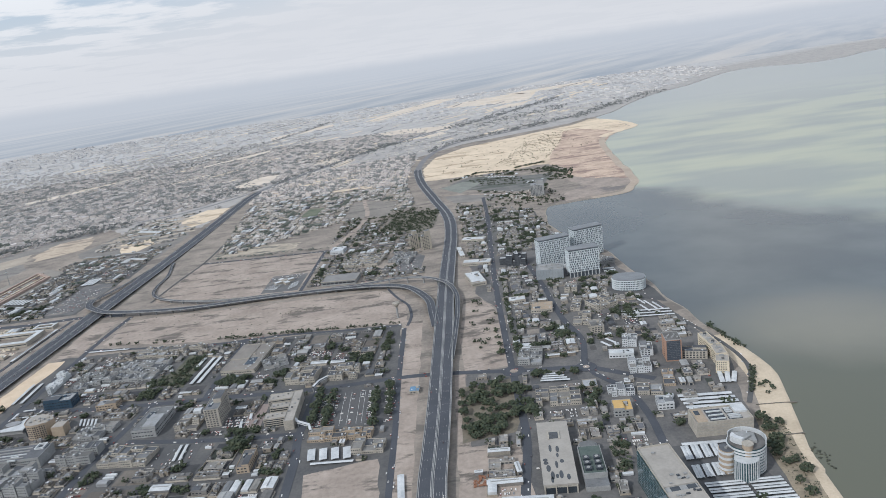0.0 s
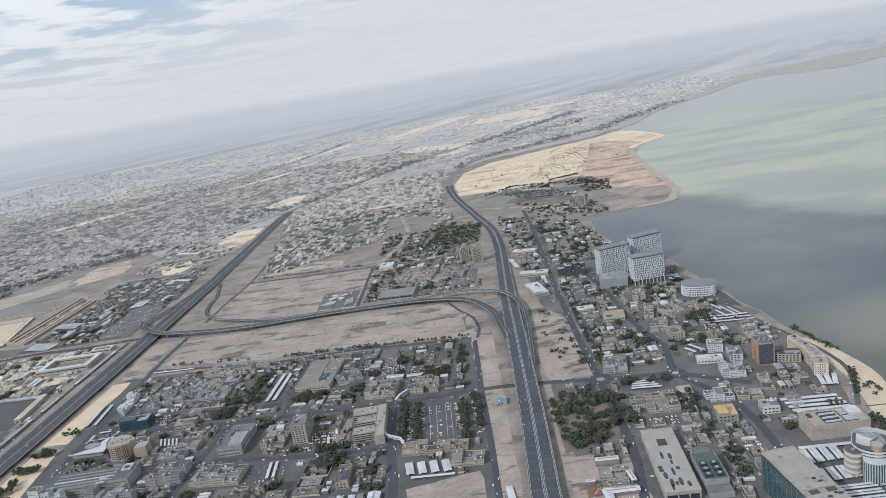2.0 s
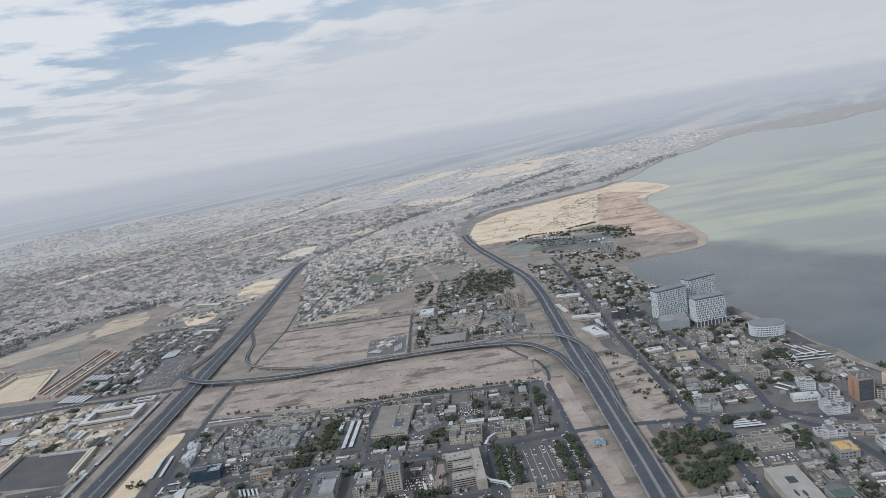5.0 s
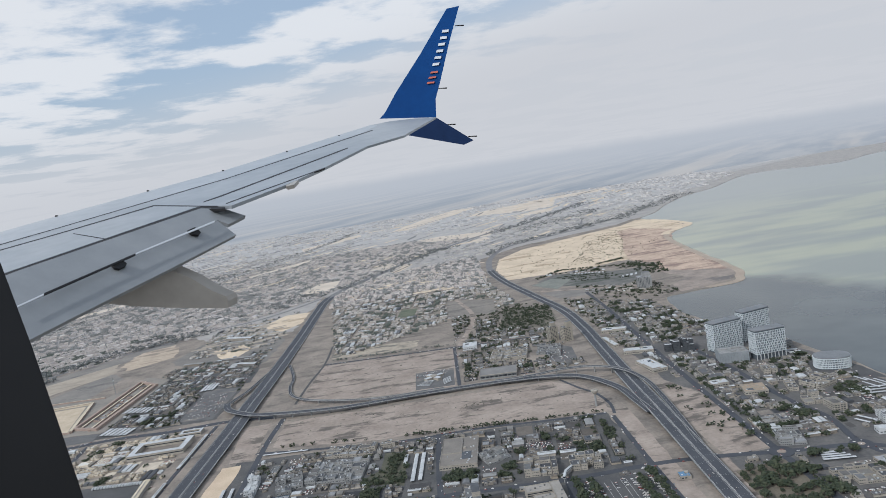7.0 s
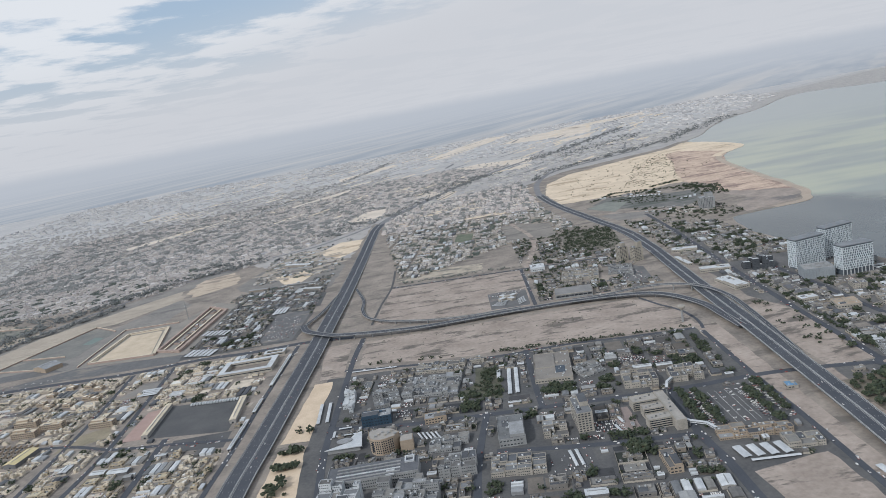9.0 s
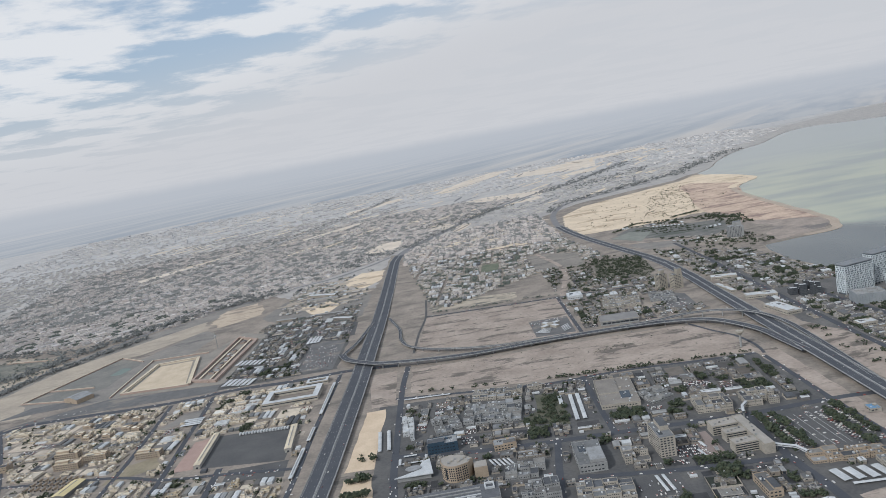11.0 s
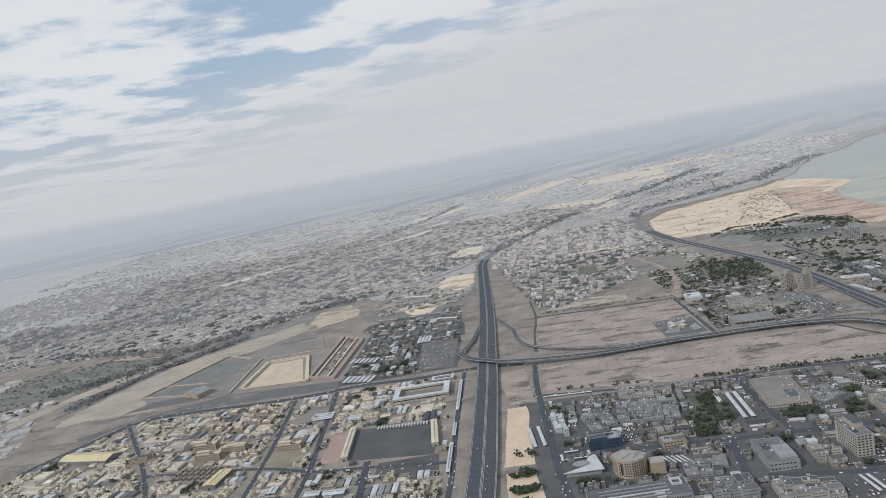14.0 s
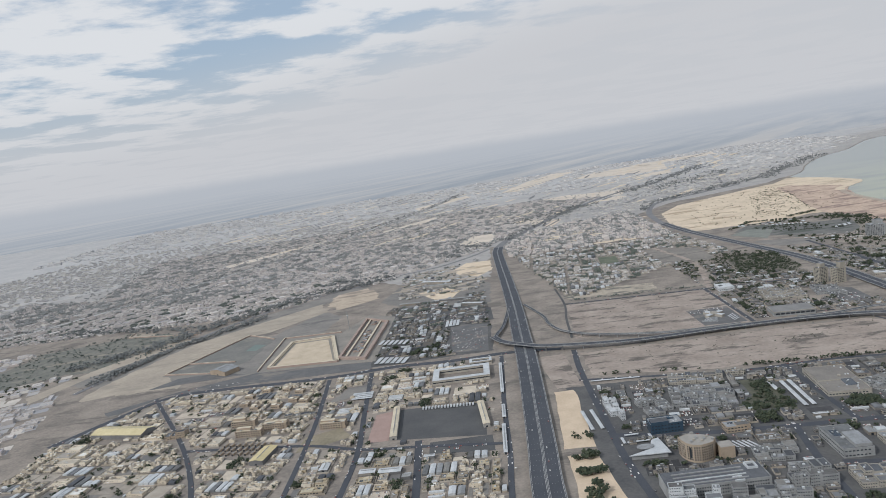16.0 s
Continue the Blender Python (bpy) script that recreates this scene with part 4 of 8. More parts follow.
# streets
way("street_cross", [(-800, 1160), (-665, 1125), (-534, 1108), (-352, 1090), (-246, 1079), (-109, 1079), (-48, 1074), (34, 1059), (85, 1045), (134, 1037), (201, 1024), (250, 988), (293, 955)], 13)
way("street_tree_line", [(-800, 1425), (-623, 1382), (-488, 1356), (-351, 1353), (-236, 1335), (-105, 1318)], 9)
way("street_west_edge", [(-775, 1620), (-787, 1475), (-793, 1248), (-797, 1080), (-790, 945), (-780, 700)], 12)
way("street_a", [(-533, 1108), (-554, 992), (-568, 874), (-580, 650)], 11)
way("street_b", [(-430, 1361), (-440, 1169), (-442, 1098)], 10)
way("street_c", [(-240, 1078), (-250, 940), (-245, 855), (-245, 777), (-245, 600)], 13)
way("street_d", [(-98, 1300), (-104, 1056), (-105, 911), (-109, 747), (-112, 560)], 9)
way("street_e", [(-530, 985), (-400, 955), (-252, 935)], 11)
way("street_shops", [(40, 600), (58, 720), (77, 834), (83, 962), (86, 1040), (96, 1293), (110, 1543), (131, 1837), (155, 2175), (167, 2443)], 12)
way("street_harbour", [(236, 600), (240, 700), (246, 776), (251, 854), (243, 933), (205, 1020), (221, 1133), (207, 1251), (205, 1458), (190, 1700)], 11)
way("shore_road", [(388, 850), (414, 900), (436, 960), (434, 1041), (412, 1151), (395, 1265), (380, 1420)], 7, material=LOT, label="curving shore road")
way("street_northwest", [(-1890, 1460), (-1812, 1579), (-1726, 1686), (-1591, 1692), (-1451, 1676), (-1315, 1668), (-1184, 1680), (-1050, 1664), (-918, 1666), (-800, 1640)], 18)
way("street_f", [(-1335, 1650), (-1318, 1361), (-1316, 1100), (-1320, 900)], 9)
way("street_g", [(-1238, 1660), (-1225, 1400), (-1216, 1230), (-1225, 1076), (-1240, 900)], 10)
way("street_h", [(-1112, 1242), (-1109, 1044), (-1115, 850)], 12)
way("street_frontage", [(-936, 1650), (-955, 1343), (-962, 1152), (-972, 1008), (-980, 800)], 9)
way("street_i", [(-1560, 1340), (-1319, 1287), (-1210, 1238), (-1093, 1214), (-970, 1186)], 9)
way("street_j", [(-1760, 1690), (-1560, 1340), (-1460, 1100), (-1420, 900)], 9)
way("field_track", [(-140, 1556), (-114, 1480), (-92, 1432), (-84, 1361), (-92, 1310)], 6, label="dark looping track in the sand field", keep=False)
way("field_path", [(-762, 1712), (-746, 1881), (-724, 2043), (-719, 2256)], 6, material=LOT, label="dark dirt path beside the field", keep=False)
way("street_k", [(-345, 2000), (-362, 1640)], 9)
way("street_l", [(-330, 1990), (-250, 2350), (-280, 2700)], 16, material=SAND, label="broad dirt street")
way("street_m", [(-720, 2040), (-330, 1990), (-100, 1960)], 9)
way("depot_road", [(20, 2590), (90, 2545), (242, 2464), (345, 2405), (420, 2330)], 12, material=SAND, label="pale dirt road south of the depot")
way("track_far", [(-2823, 3138), (-2454, 3503), (-2053, 4229), (-1431, 5111), (-487, 6449), (400, 7700)], 22, material=CONCRETE, label="pale far track road")
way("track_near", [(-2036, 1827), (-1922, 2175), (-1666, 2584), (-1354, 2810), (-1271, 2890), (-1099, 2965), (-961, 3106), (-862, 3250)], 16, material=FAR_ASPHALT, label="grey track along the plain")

# ---------------------------------------------------------------- common buildings
rng = random.Random(11)


def place(x, y, turn=-6.0, z=0.05):
    return pose(x, y, z, 0, 0, turn)


def flat_building(w, d, h, at, label, walls=WALLS, roof=ROOFS, glass=GLASS, storeys=None, name="low_building", category="building", group="", r=rng, bands=True):
    """A flat-roofed block with a parapet, window bands and roof clutter."""
    b = thing(name, label, category, at, group)
    part("wall", Shape().box(-w / 2, w / 2, -d / 2, d / 2, -0.3, h), walls, b)
    s = Shape().box(-w / 2 + 0.35, w / 2 - 0.35, -d / 2 + 0.35, d / 2 - 0.35, h - 0.4, h + 0.05)
    part("roof", s, roof, b)
    s = Shape()
    for x0, x1, y0, y1 in ((-w / 2 - 0.1, w / 2 + 0.1, -d / 2 - 0.1, -d / 2 + 0.35), (-w / 2 - 0.1, w / 2 + 0.1, d / 2 - 0.35, d / 2 + 0.1), (-w / 2 - 0.1, -w / 2 + 0.35, -d / 2 + 0.35, d / 2 - 0.35), (w / 2 - 0.35, w / 2 + 0.1, -d / 2 + 0.35, d / 2 - 0.35)):
        s.box(x0, x1, y0, y1, h - 0.3, h + 0.9, bottom=True)
    part("parapet", s, walls, b)
    n = storeys or max(1, int(h / 5.2))
    if bands:
        for k in range(n):
            z = h * (k + 0.35) / n
            s = Shape()
            step = 5.0
            for i in range(max(1, int((w - 2) / step))):
                x = -w / 2 + 1.6 + i * step
                s.box(x, x + 3.0, -d / 2 - 0.06, -d / 2 + 0.1, z, z + 1.7, bottom=True)
            for i in range(max(1, int((d - 2) / step))):
                y = -d / 2 + 1.6 + i * step
                s.box(-w / 2 - 0.06, -w / 2 + 0.1, y, y + 3.0, z, z + 1.7, bottom=True)
                s.box(w / 2 - 0.1, w / 2 + 0.06, y, y + 3.0, z, z + 1.7, bottom=True)
            part("window_band", s, glass, b, kind="stuff")
    if w > 14 and d > 14:
        u, v = r.choice((-1, 1)) * w * 0.2, r.choice((-1, 1)) * d * 0.18
        e = h * r.uniform(0.18, 0.4)
        part("upper_storey", Shape().box(u - w * 0.27, u + w * 0.27, v - d * 0.27, v + d * 0.27, h, h + e, top=1), [walls, roof], b)
        part("light_well", Shape().box(-u - w * 0.13, -u + w * 0.13, -v - d * 0.13, -v + d * 0.13, h, h + 0.25), GLASS, b)
    if w > 9:
        part("stair_hut", Shape().box(w * 0.1, w * 0.1 + 4.5, d * 0.05, d * 0.05 + 4, h, h + 2.8), walls, b)
        for k in range(2 + int(w * d / 260)):
            x, y = r.uniform(-w / 2 + 2, w / 2 - 4), r.uniform(-d / 2 + 2, d / 2 - 4)
            part("roof_unit", Shape().box(x, x + r.uniform(1.5, 3), y, y + r.uniform(1.5, 2.5), h, h + r.uniform(1.0, 1.8)), WHITE if r.random() < 0.5 else CONCRETE, b)
    return b


def shed(w, d, h, at, label, roof=WHITE, walls=WALLS, name="warehouse", category="warehouse", group=""):
    """A long shed with a shallow pitched sheet roof and ridge vents."""
    b = thing(name, label, category, at, group)
    part("wall", Shape().gable(-w / 2, w / 2, -d / 2, d / 2, -0.3, h - 0.1, w * 0.08), walls, b)
    xs, e = w / 2 + 0.4, d / 2 + 0.4
    rise = w * 0.08
    vs = [(-xs, -e, h), (0, -e, h + rise), (xs, -e, h), (xs, e, h), (0, e, h + rise), (-xs, e, h)]
    vs += [(x, y, z + 0.25) for x, y, z in vs]
    part("roof", Shape().add(vs, [(0, 5, 4, 1), (1, 4, 3, 2), (6, 7, 10, 11), (7, 8, 9, 10), (0, 1, 7, 6), (1, 2, 8, 7), (3, 4, 10, 9), (4, 5, 11, 10), (5, 0, 6, 11), (2, 3, 9, 8)]), roof, b)
    part("ridge_vent", Shape().box(-0.6, 0.6, -d * 0.4, d * 0.4, h + rise + 0.1, h + rise + 0.8), CONCRETE, b)
    part("roller_door", Shape().box(-1.8, 1.8, -d / 2 - 0.08, -d / 2 + 0.1, 0, 3.4, bottom=True), GLASS, b)
    return b


def canopy(w, d, at, h=2.8, label="white parking shade canopy on thin posts", group="parking canopies"):
    c = thing("shade_canopy", label, "canopy", at, group)
    n = max(2, int(d / 8))
    top = []
    for i in range(n + 1):
        y, sag = -d / 2 + d * i / n, 0.25 * (i % 2)
        top += [(-w / 2, y, h), (0, y, h + 0.6 - sag), (w / 2, y, h)]
    k = len(top)
    faces = []
    for i in range(n):
        for e in (0, 1):
            a = 3 * i + e
            faces += [(a, a + 1, a + 4, a + 3), (k + a + 3, k + a + 4, k + a + 1, k + a)]
        a = 3 * i
        faces += [(a, a + 3, k + a + 3, k + a), (a + 5, a + 2, k + a + 2, k + a + 5)]
    for a in (0, 3 * n):
        faces += [(a, a + 1, k + a + 1, k + a), (a + 1, a + 2, k + a + 2, k + a + 1)]
    s = Shape().add(top + [(x, y, z - 0.15) for x, y, z in top], faces)
    part("roof", s, WHITE, c)
    for y in (-d * 0.45, 0.0, d * 0.45):
        part("post", Shape().box(-0.12, 0.12, y - 0.12, y + 0.12, -0.3, h + 0.4), CONCRETE, c)
    return c


def reserve(x, y, w, d, turn=-6.0):
    m = place(x, y, turn)
    poly = [(m @ Vector(c))[:2] for c in ((-w / 2, -d / 2, 0), (w / 2, -d / 2, 0), (w / 2, d / 2, 0), (-w / 2, d / 2, 0))]
    KEEP_OFF.append(poly)
    return m

# ---------------------------------------------------------------- landmark buildings
def complex_building(x, y, w, d, h, label, turn, walls, roof, name):
    """Many joined wings of different heights round small courts, with parapets, window bands and roof plant."""
    r = random.Random(int(abs(x) * 7 + y))
    b = thing(name, label, "building", reserve(x, y, w + 4, d + 4, turn))
    wings = []

    def cut(x0, x1, y0, y1):
        a, e = x1 - x0, y1 - y0
        if max(a, e) < 13 or (a * e < 330 and r.random() < 0.6):
            wings.append((x0, x1, y0, y1))
        elif a > e:
            k = x0 + a * r.uniform(0.3, 0.7)
            cut(x0, k, y0, y1), cut(k, x1, y0, y1)
        else:
            k = y0 + e * r.uniform(0.3, 0.7)
            cut(x0, x1, y0, k), cut(x0, x1, k, y1)
    cut(-w / 2, w / 2, -d / 2, d / 2)
    for x0, x1, y0, y1 in wings:
        if r.random() < 0.1:
            continue
        x0, x1, y0, y1 = x0 + r.choice((0, 0.05, 0.9)), x1 - r.choice((0, 0.05, 0.9)), y0 + r.choice((0, 0.05, 1.2)), y1 - r.choice((0, 0.05, 0.9))
        t = h * r.choice((0.4, 0.55, 0.7, 0.7, 0.85, 1.0)) + r.uniform(-0.3, 0.3)
        part("wing", Shape().box(x0, x1, y0, y1, -0.3, t - 0.9), walls, b)
        part("wing_roof", Shape().box(x0 + 0.4, x1 - 0.4, y0 + 0.4, y1 - 0.4, t - 1.2, t - 0.8), roof, b)
        rim = Shape()
        for a0, a1, b0, b1 in ((x0, x1, y0, y0 + 0.4), (x0, x1, y1 - 0.4, y1), (x0, x0 + 0.4, y0 + 0.4, y1 - 0.4), (x1 - 0.4, x1, y0 + 0.4, y1 - 0.4)):
            rim.box(a0, a1, b0, b1, t - 0.9, t)
        part("parapet", rim, walls, b)
        n = max(1, int(t / 3.6))
        s = Shape()
        for k in range(n):
            z = t * (k + 0.3) / n - 0.2
            for i in range(int((x1 - x0 - 0.8) / 2.8)):
                s.box(x0 + 0.7 + i * 2.8, x0 + 2.2 + i * 2.8, y0 - 0.05, y0 + 0.1, z, z + 1.25, bottom=True)
            for i in range(int((y1 - y0 - 0.8) / 2.8)):
                s.box(x0 - 0.05, x0 + 0.1, y0 + 0.7 + i * 2.8, y0 + 2.2 + i * 2.8, z, z + 1.25, bottom=True)
        if s.v:
            part("window_band", s, GLASS, b, kind="stuff")
        for k in range(r.choice((0, 1, 1, 2))):
            u, v = r.uniform(x0 + 0.8, max(x1 - 3.4, x0 + 0.9)), r.uniform(y0 + 0.8, max(y1 - 3.2, y0 + 0.9))
            part("roof_unit", Shape().box(u, min(u + r.uniform(1.2, 3), x1 - 0.5), v, min(v + r.uniform(1.2, 3), y1 - 0.5), t - 0.85, t + r.uniform(0.2, 1.5)), (WHITE, CONCRETE, GLASS)[k], b)
    return b


def landmark(x, y, w, d, h, label, turn=-6.0, walls=CREAM, roof=ROOFS, storeys=None, name="office_building", **more):
    if w * d > 850 and name not in ("exhibition_hall", "tower_block"):
        return complex_building(x, y, w, d, h * 0.78, label, turn, walls, roof, name)
    return flat_building(w, d, h * 0.7, reserve(x, y, w + 6, d + 6, turn), label, walls, roof, storeys=storeys, name=name, **more)


PALE_PANEL = surface("pale_facade_panel", (0.432, 0.486, 0.516), (0.564, 0.612, 0.636), 0.06, 0.5, rough=0.6)
HOTEL_GLASS = surface("pale_blue_hotel_glass", (0.075, 0.095, 0.115), (0.135, 0.16, 0.185), 0.1, 0.7, rough=0.2, spec=0.6)
SANDSTONE = surface("grey_sandstone", (0.25, 0.235, 0.20), (0.345, 0.32, 0.275), 0.05, 0.4)
SLATE = surface("slate_grey_roof", (0.15, 0.165, 0.18), (0.22, 0.235, 0.25), 0.05, 0.4)


def grid_tower(x, y, w, d, h, turn, label, base=14.0, seed=1):
    """A hotel slab with a white grid of deep window openings over a colonnaded base and a grey roof."""
    r = random.Random(seed)
    m = reserve(x, y, w + 6, d + 6, turn)
    b = thing("hotel_tower", label, "hotel", m, "hotel towers")
    part("wall", Shape().box(-w / 2, w / 2, -d / 2, d / 2, base, h), HOTEL_GLASS, b, "dark glass wall")
    n = int((h - base) / 4.8)
    for k in range(n + 1):
        z = base + (h - base) * k / n
        part("floor_band", Shape().box(-w / 2 - 0.5, w / 2 + 0.5, -d / 2 - 0.5, d / 2 + 0.5, z - 0.55, z + 0.55, bottom=True), PALE_PANEL, b, "white floor band")
    for k in range(n):
        z0, z1 = base + (h - base) * k / n + 0.5, base + (h - base) * (k + 1) / n - 0.5
        s = Shape()
        x0 = -w / 2 - 0.45
        while x0 < w / 2:
            t = r.choice((0.9, 1.4, 2.2))
            x1 = min(x0 + t, w / 2 + 0.45)
            s.box(x0, x1, -d / 2 - 0.45, -d / 2 + 0.1, z0, z1)
            s.box(x0, x1, d / 2 - 0.1, d / 2 + 0.45, z0, z1)
            x0 = x1 + r.choice((1.8, 2.4, 3.0))
        y0 = -d / 2
        while y0 < d / 2:
            t = r.choice((1.2, 1.8, 2.6))
            s.box(-w / 2 - 0.45, -w / 2 + 0.1, y0, min(y0 + t, d / 2), z0, z1)
            s.box(w / 2 - 0.1, w / 2 + 0.45, y0, min(y0 + t, d / 2), z0, z1)
            y0 += t + r.choice((1.8, 2.4, 3.0))
        part("mullion_screen", s, PALE_PANEL, b, kind="stuff")
    part("roof", Shape().box(-w / 2 - 1.2, w / 2 + 1.2, -d / 2 - 1.2, d / 2 + 1.2, h + 3.6, h + 5.0, bottom=True), SLATE, b, "slate-grey overhanging roof slab")
    part("top_storey", Shape().box(-w / 2 + 0.6, w / 2 - 0.6, -d / 2 + 0.6, d / 2 - 0.6, h, h + 3.6), HOTEL_GLASS, b, "recessed dark glass top storey")
    part("base_core", Shape().box(-w / 2 + 2, w / 2 - 2, -d / 2 + 3, d / 2 - 2, -0.3, base), HOTEL_GLASS, b)
    for i in range(9):
        x1 = -w / 2 + 1 + i * (w - 2) / 8
        for y1 in (-d / 2 + 0.8, d / 2 - 0.8):
            part("column", Shape().box(x1 - 0.7, x1 + 0.7, y1 - 0.7, y1 + 0.7, -0.3, base), WHITE, b)
    return b


grid_tower(256, 1572, 76, 26, 64, 12, "white-gridded hotel slab tower beside the bay", 5, 3)
grid_tower(345, 1612, 74, 26, 68, 14, "tall white-gridded hotel tower with a slanted grey roof", 5, 4)
grid_tower(304, 1474, 68, 28, 60, 3, "white-gridded hotel tower on a tall colonnade", 13, 5)


def podium(x, y):
    b = thing("podium_building", "plain grey panelled hotel podium block", "building", reserve(x, y, 66, 52, -12))
    wall = surface("blue_grey_panel", (0.19, 0.215, 0.235), (0.27, 0.295, 0.315), 0.05, 0.4)
    part("wall", Shape().box(-30, 30, -23, 23, -0.3, 21), wall, b)
    part("roof", Shape().box(-29.4, 29.4, -22.4, 22.4, 20.6, 21.2), CONCRETE, b)
    part("parapet", Shape().box(-30, 30, -23, -22.4, 21, 22.4).box(-30, -29.4, -22.4, 23, 21, 22.4).box(29.4, 30, -22.4, 23, 21, 22.4).box(-29.4, 29.4, 22.4, 23, 21, 22.4), wall, b)
    for u, v, w, d in ((-22, 4, 14, 10), (2, 8, 18, 9), (-4, -14, 10, 8), (16, -12, 9, 12)):
        part("roof_plant", Shape().box(u, u + w, v, v + d, 21.2, 24), CONCRETE, b)
    for k in range(9):
        part("panel_joint", Shape().box(-27 + 6.6 * k, -26.6 + 6.6 * k, -23.08, -22.9, 1, 20, bottom=True), SLATE, b)
    return b


podium(233, 1494)
landmark(372, 1545, 36, 40, 16, "low glass hotel annex beside the beach", walls=CONCRETE, storeys=3, name="hotel_annex")


def round_plan(rx, ry, n=28, power=2.0):
    pts = []
    for i in range(n):
        a = 2 * math.pi * i / n
        c, s = math.cos(a), math.sin(a)
        pts.append((rx * math.copysign(abs(c) ** (2 / power), c), ry * math.copysign(abs(s) ** (2 / power), s)))
    return pts


def lens_building(x, y):
    b = thing("round_hotel_annex", "white banded round annex with a grey roof", "hotel", reserve(x, y, 76, 66, -20))
    part("wall", Shape().prism(round_plan(33, 24, 36, 2.6), -0.3, 22), HOTEL_GLASS, b)
    for k in range(5):
        part("floor_band", Shape().prism(round_plan(34, 25, 36, 2.6), 2.4 + k * 4.6, 3.9 + k * 4.6, bottom=True), PALE_PANEL, b, "white floor band")
    s = Shape()
    for i, (u, v) in enumerate(round_plan(33.6, 24.6, 72, 2.6)):
        s.box(u - 0.5, u + 0.5, v - 0.5, v + 0.5, 2, 22)
    part("mullion_screen", s, PALE_PANEL, b, kind="stuff")
    part("roof", Shape().prism(round_plan(33, 24, 36, 2.6), 22, 24.6), SLATE, b, "slate-grey roof")
    return b


lens_building(371, 1354)


def moved(poly, u, v):
    return [(x + u, y + v) for x, y in poly]


def drum_building(x, y):
    """A round office of stacked bands, a finned front drum, a tan stair drum and a cut-away top."""
    b = thing("drum_building", "round banded office building with tan stone stair drums", "office building", reserve(x, y, 64, 64, 0))
    main, ring = moved(round_plan(21, 21, 40), 7, 3), moved(round_plan(22, 22, 40), 7, 3)
    part("wall", Shape().prism(main, -0.3, 34), GREENGLASS, b, "green glass wall")
    for k in range(9):
        part("floor_band", Shape().prism(ring, 1.5 + k * 3.75, 3.4 + k * 3.75, bottom=True), WHITE, b, "white floor band")
    part("roof", Shape().prism(moved(round_plan(20.5, 20.5, 40), 7, 3), 34.6, 35.2), ROOFS, b)
    arc = ring[36:] + ring[:16]
    part("screen_wall", Shape().prism(arc + [((u - 7) * 0.95 + 7, (v - 3) * 0.95 + 3) for u, v in reversed(arc)], 34, 40), WHITE, b, "white curved screen wall")
    part("roof_court", Shape().prism([(0, 4), (16, -6), (20, 12), (6, 18)], 35.2, 38.5), CONCRETE, b, "grey wedge-shaped roof court")
    part("roof_rib", Shape().prism([(6, -1), (7, -1.6), (14, 16), (13, 16.6)], 38.5, 39.2), WHITE, b)
    front = moved(round_plan(14, 12, 32), -2, -17)
    part("front_drum", Shape().prism(front, -0.3, 25), GREENGLASS, b, "glass front drum")
    part("front_roof", Shape().prism(moved(round_plan(13.4, 11.4, 32), -2, -17), 25, 25.6), WHITE, b)
    for i in range(16, 32):
        u, v = front[i]
        part("white_fin", Shape().box(u - 0.45, u + 0.45, v - 0.45, v + 0.45, -0.3, 25.8), WHITE, b)
    part("stair_drum", Shape().prism(moved(round_plan(6, 6, 24), 2, -12), 10, 40), TAN, b, "tan stone stair drum")
    part("stair_cap", Shape().prism(moved(round_plan(6.5, 6.5, 24), 2, -12), 40, 41), CREAM, b)
    part("side_drum", Shape().prism(moved(round_plan(9, 10, 24), -17, 1), -0.3, 30), TAN, b, "tan stone side drum")
    for k in range(4):
        part("side_band", Shape().prism(moved(round_plan(9.4, 10.4, 24), -17, 1), 5 + k * 7, 8 + k * 7, bottom=True), WHITE, b)
    part("side_roof", Shape().prism(moved(round_plan(8.4, 9.4, 24), -17, 1), 30, 30.5), ROOFS, b)
    part("core", Shape().prism([(-11, 6), (-8, -1), (-2, -6), (2, -4), (-4, 4), (-6, 12)], 20, 43), WHITE, b, "tall white curved screen")
    part("core_roof", Shape().prism([(-4, 4), (2, -4), (12, 2), (8, 14), (-5, 12)], 35.2, 41.5), CONCRETE, b, "grey wedge roof behind the screen")
    for k in range(6):
        part("roof_unit", Shape().box(-20 + k * 3, -18 + k * 3, -2 + (k % 3) * 2, (k % 3) * 2, 30.5 if k < 2 else 25, 32.5), CONCRETE, b)
    return b


drum_building(314, 710)


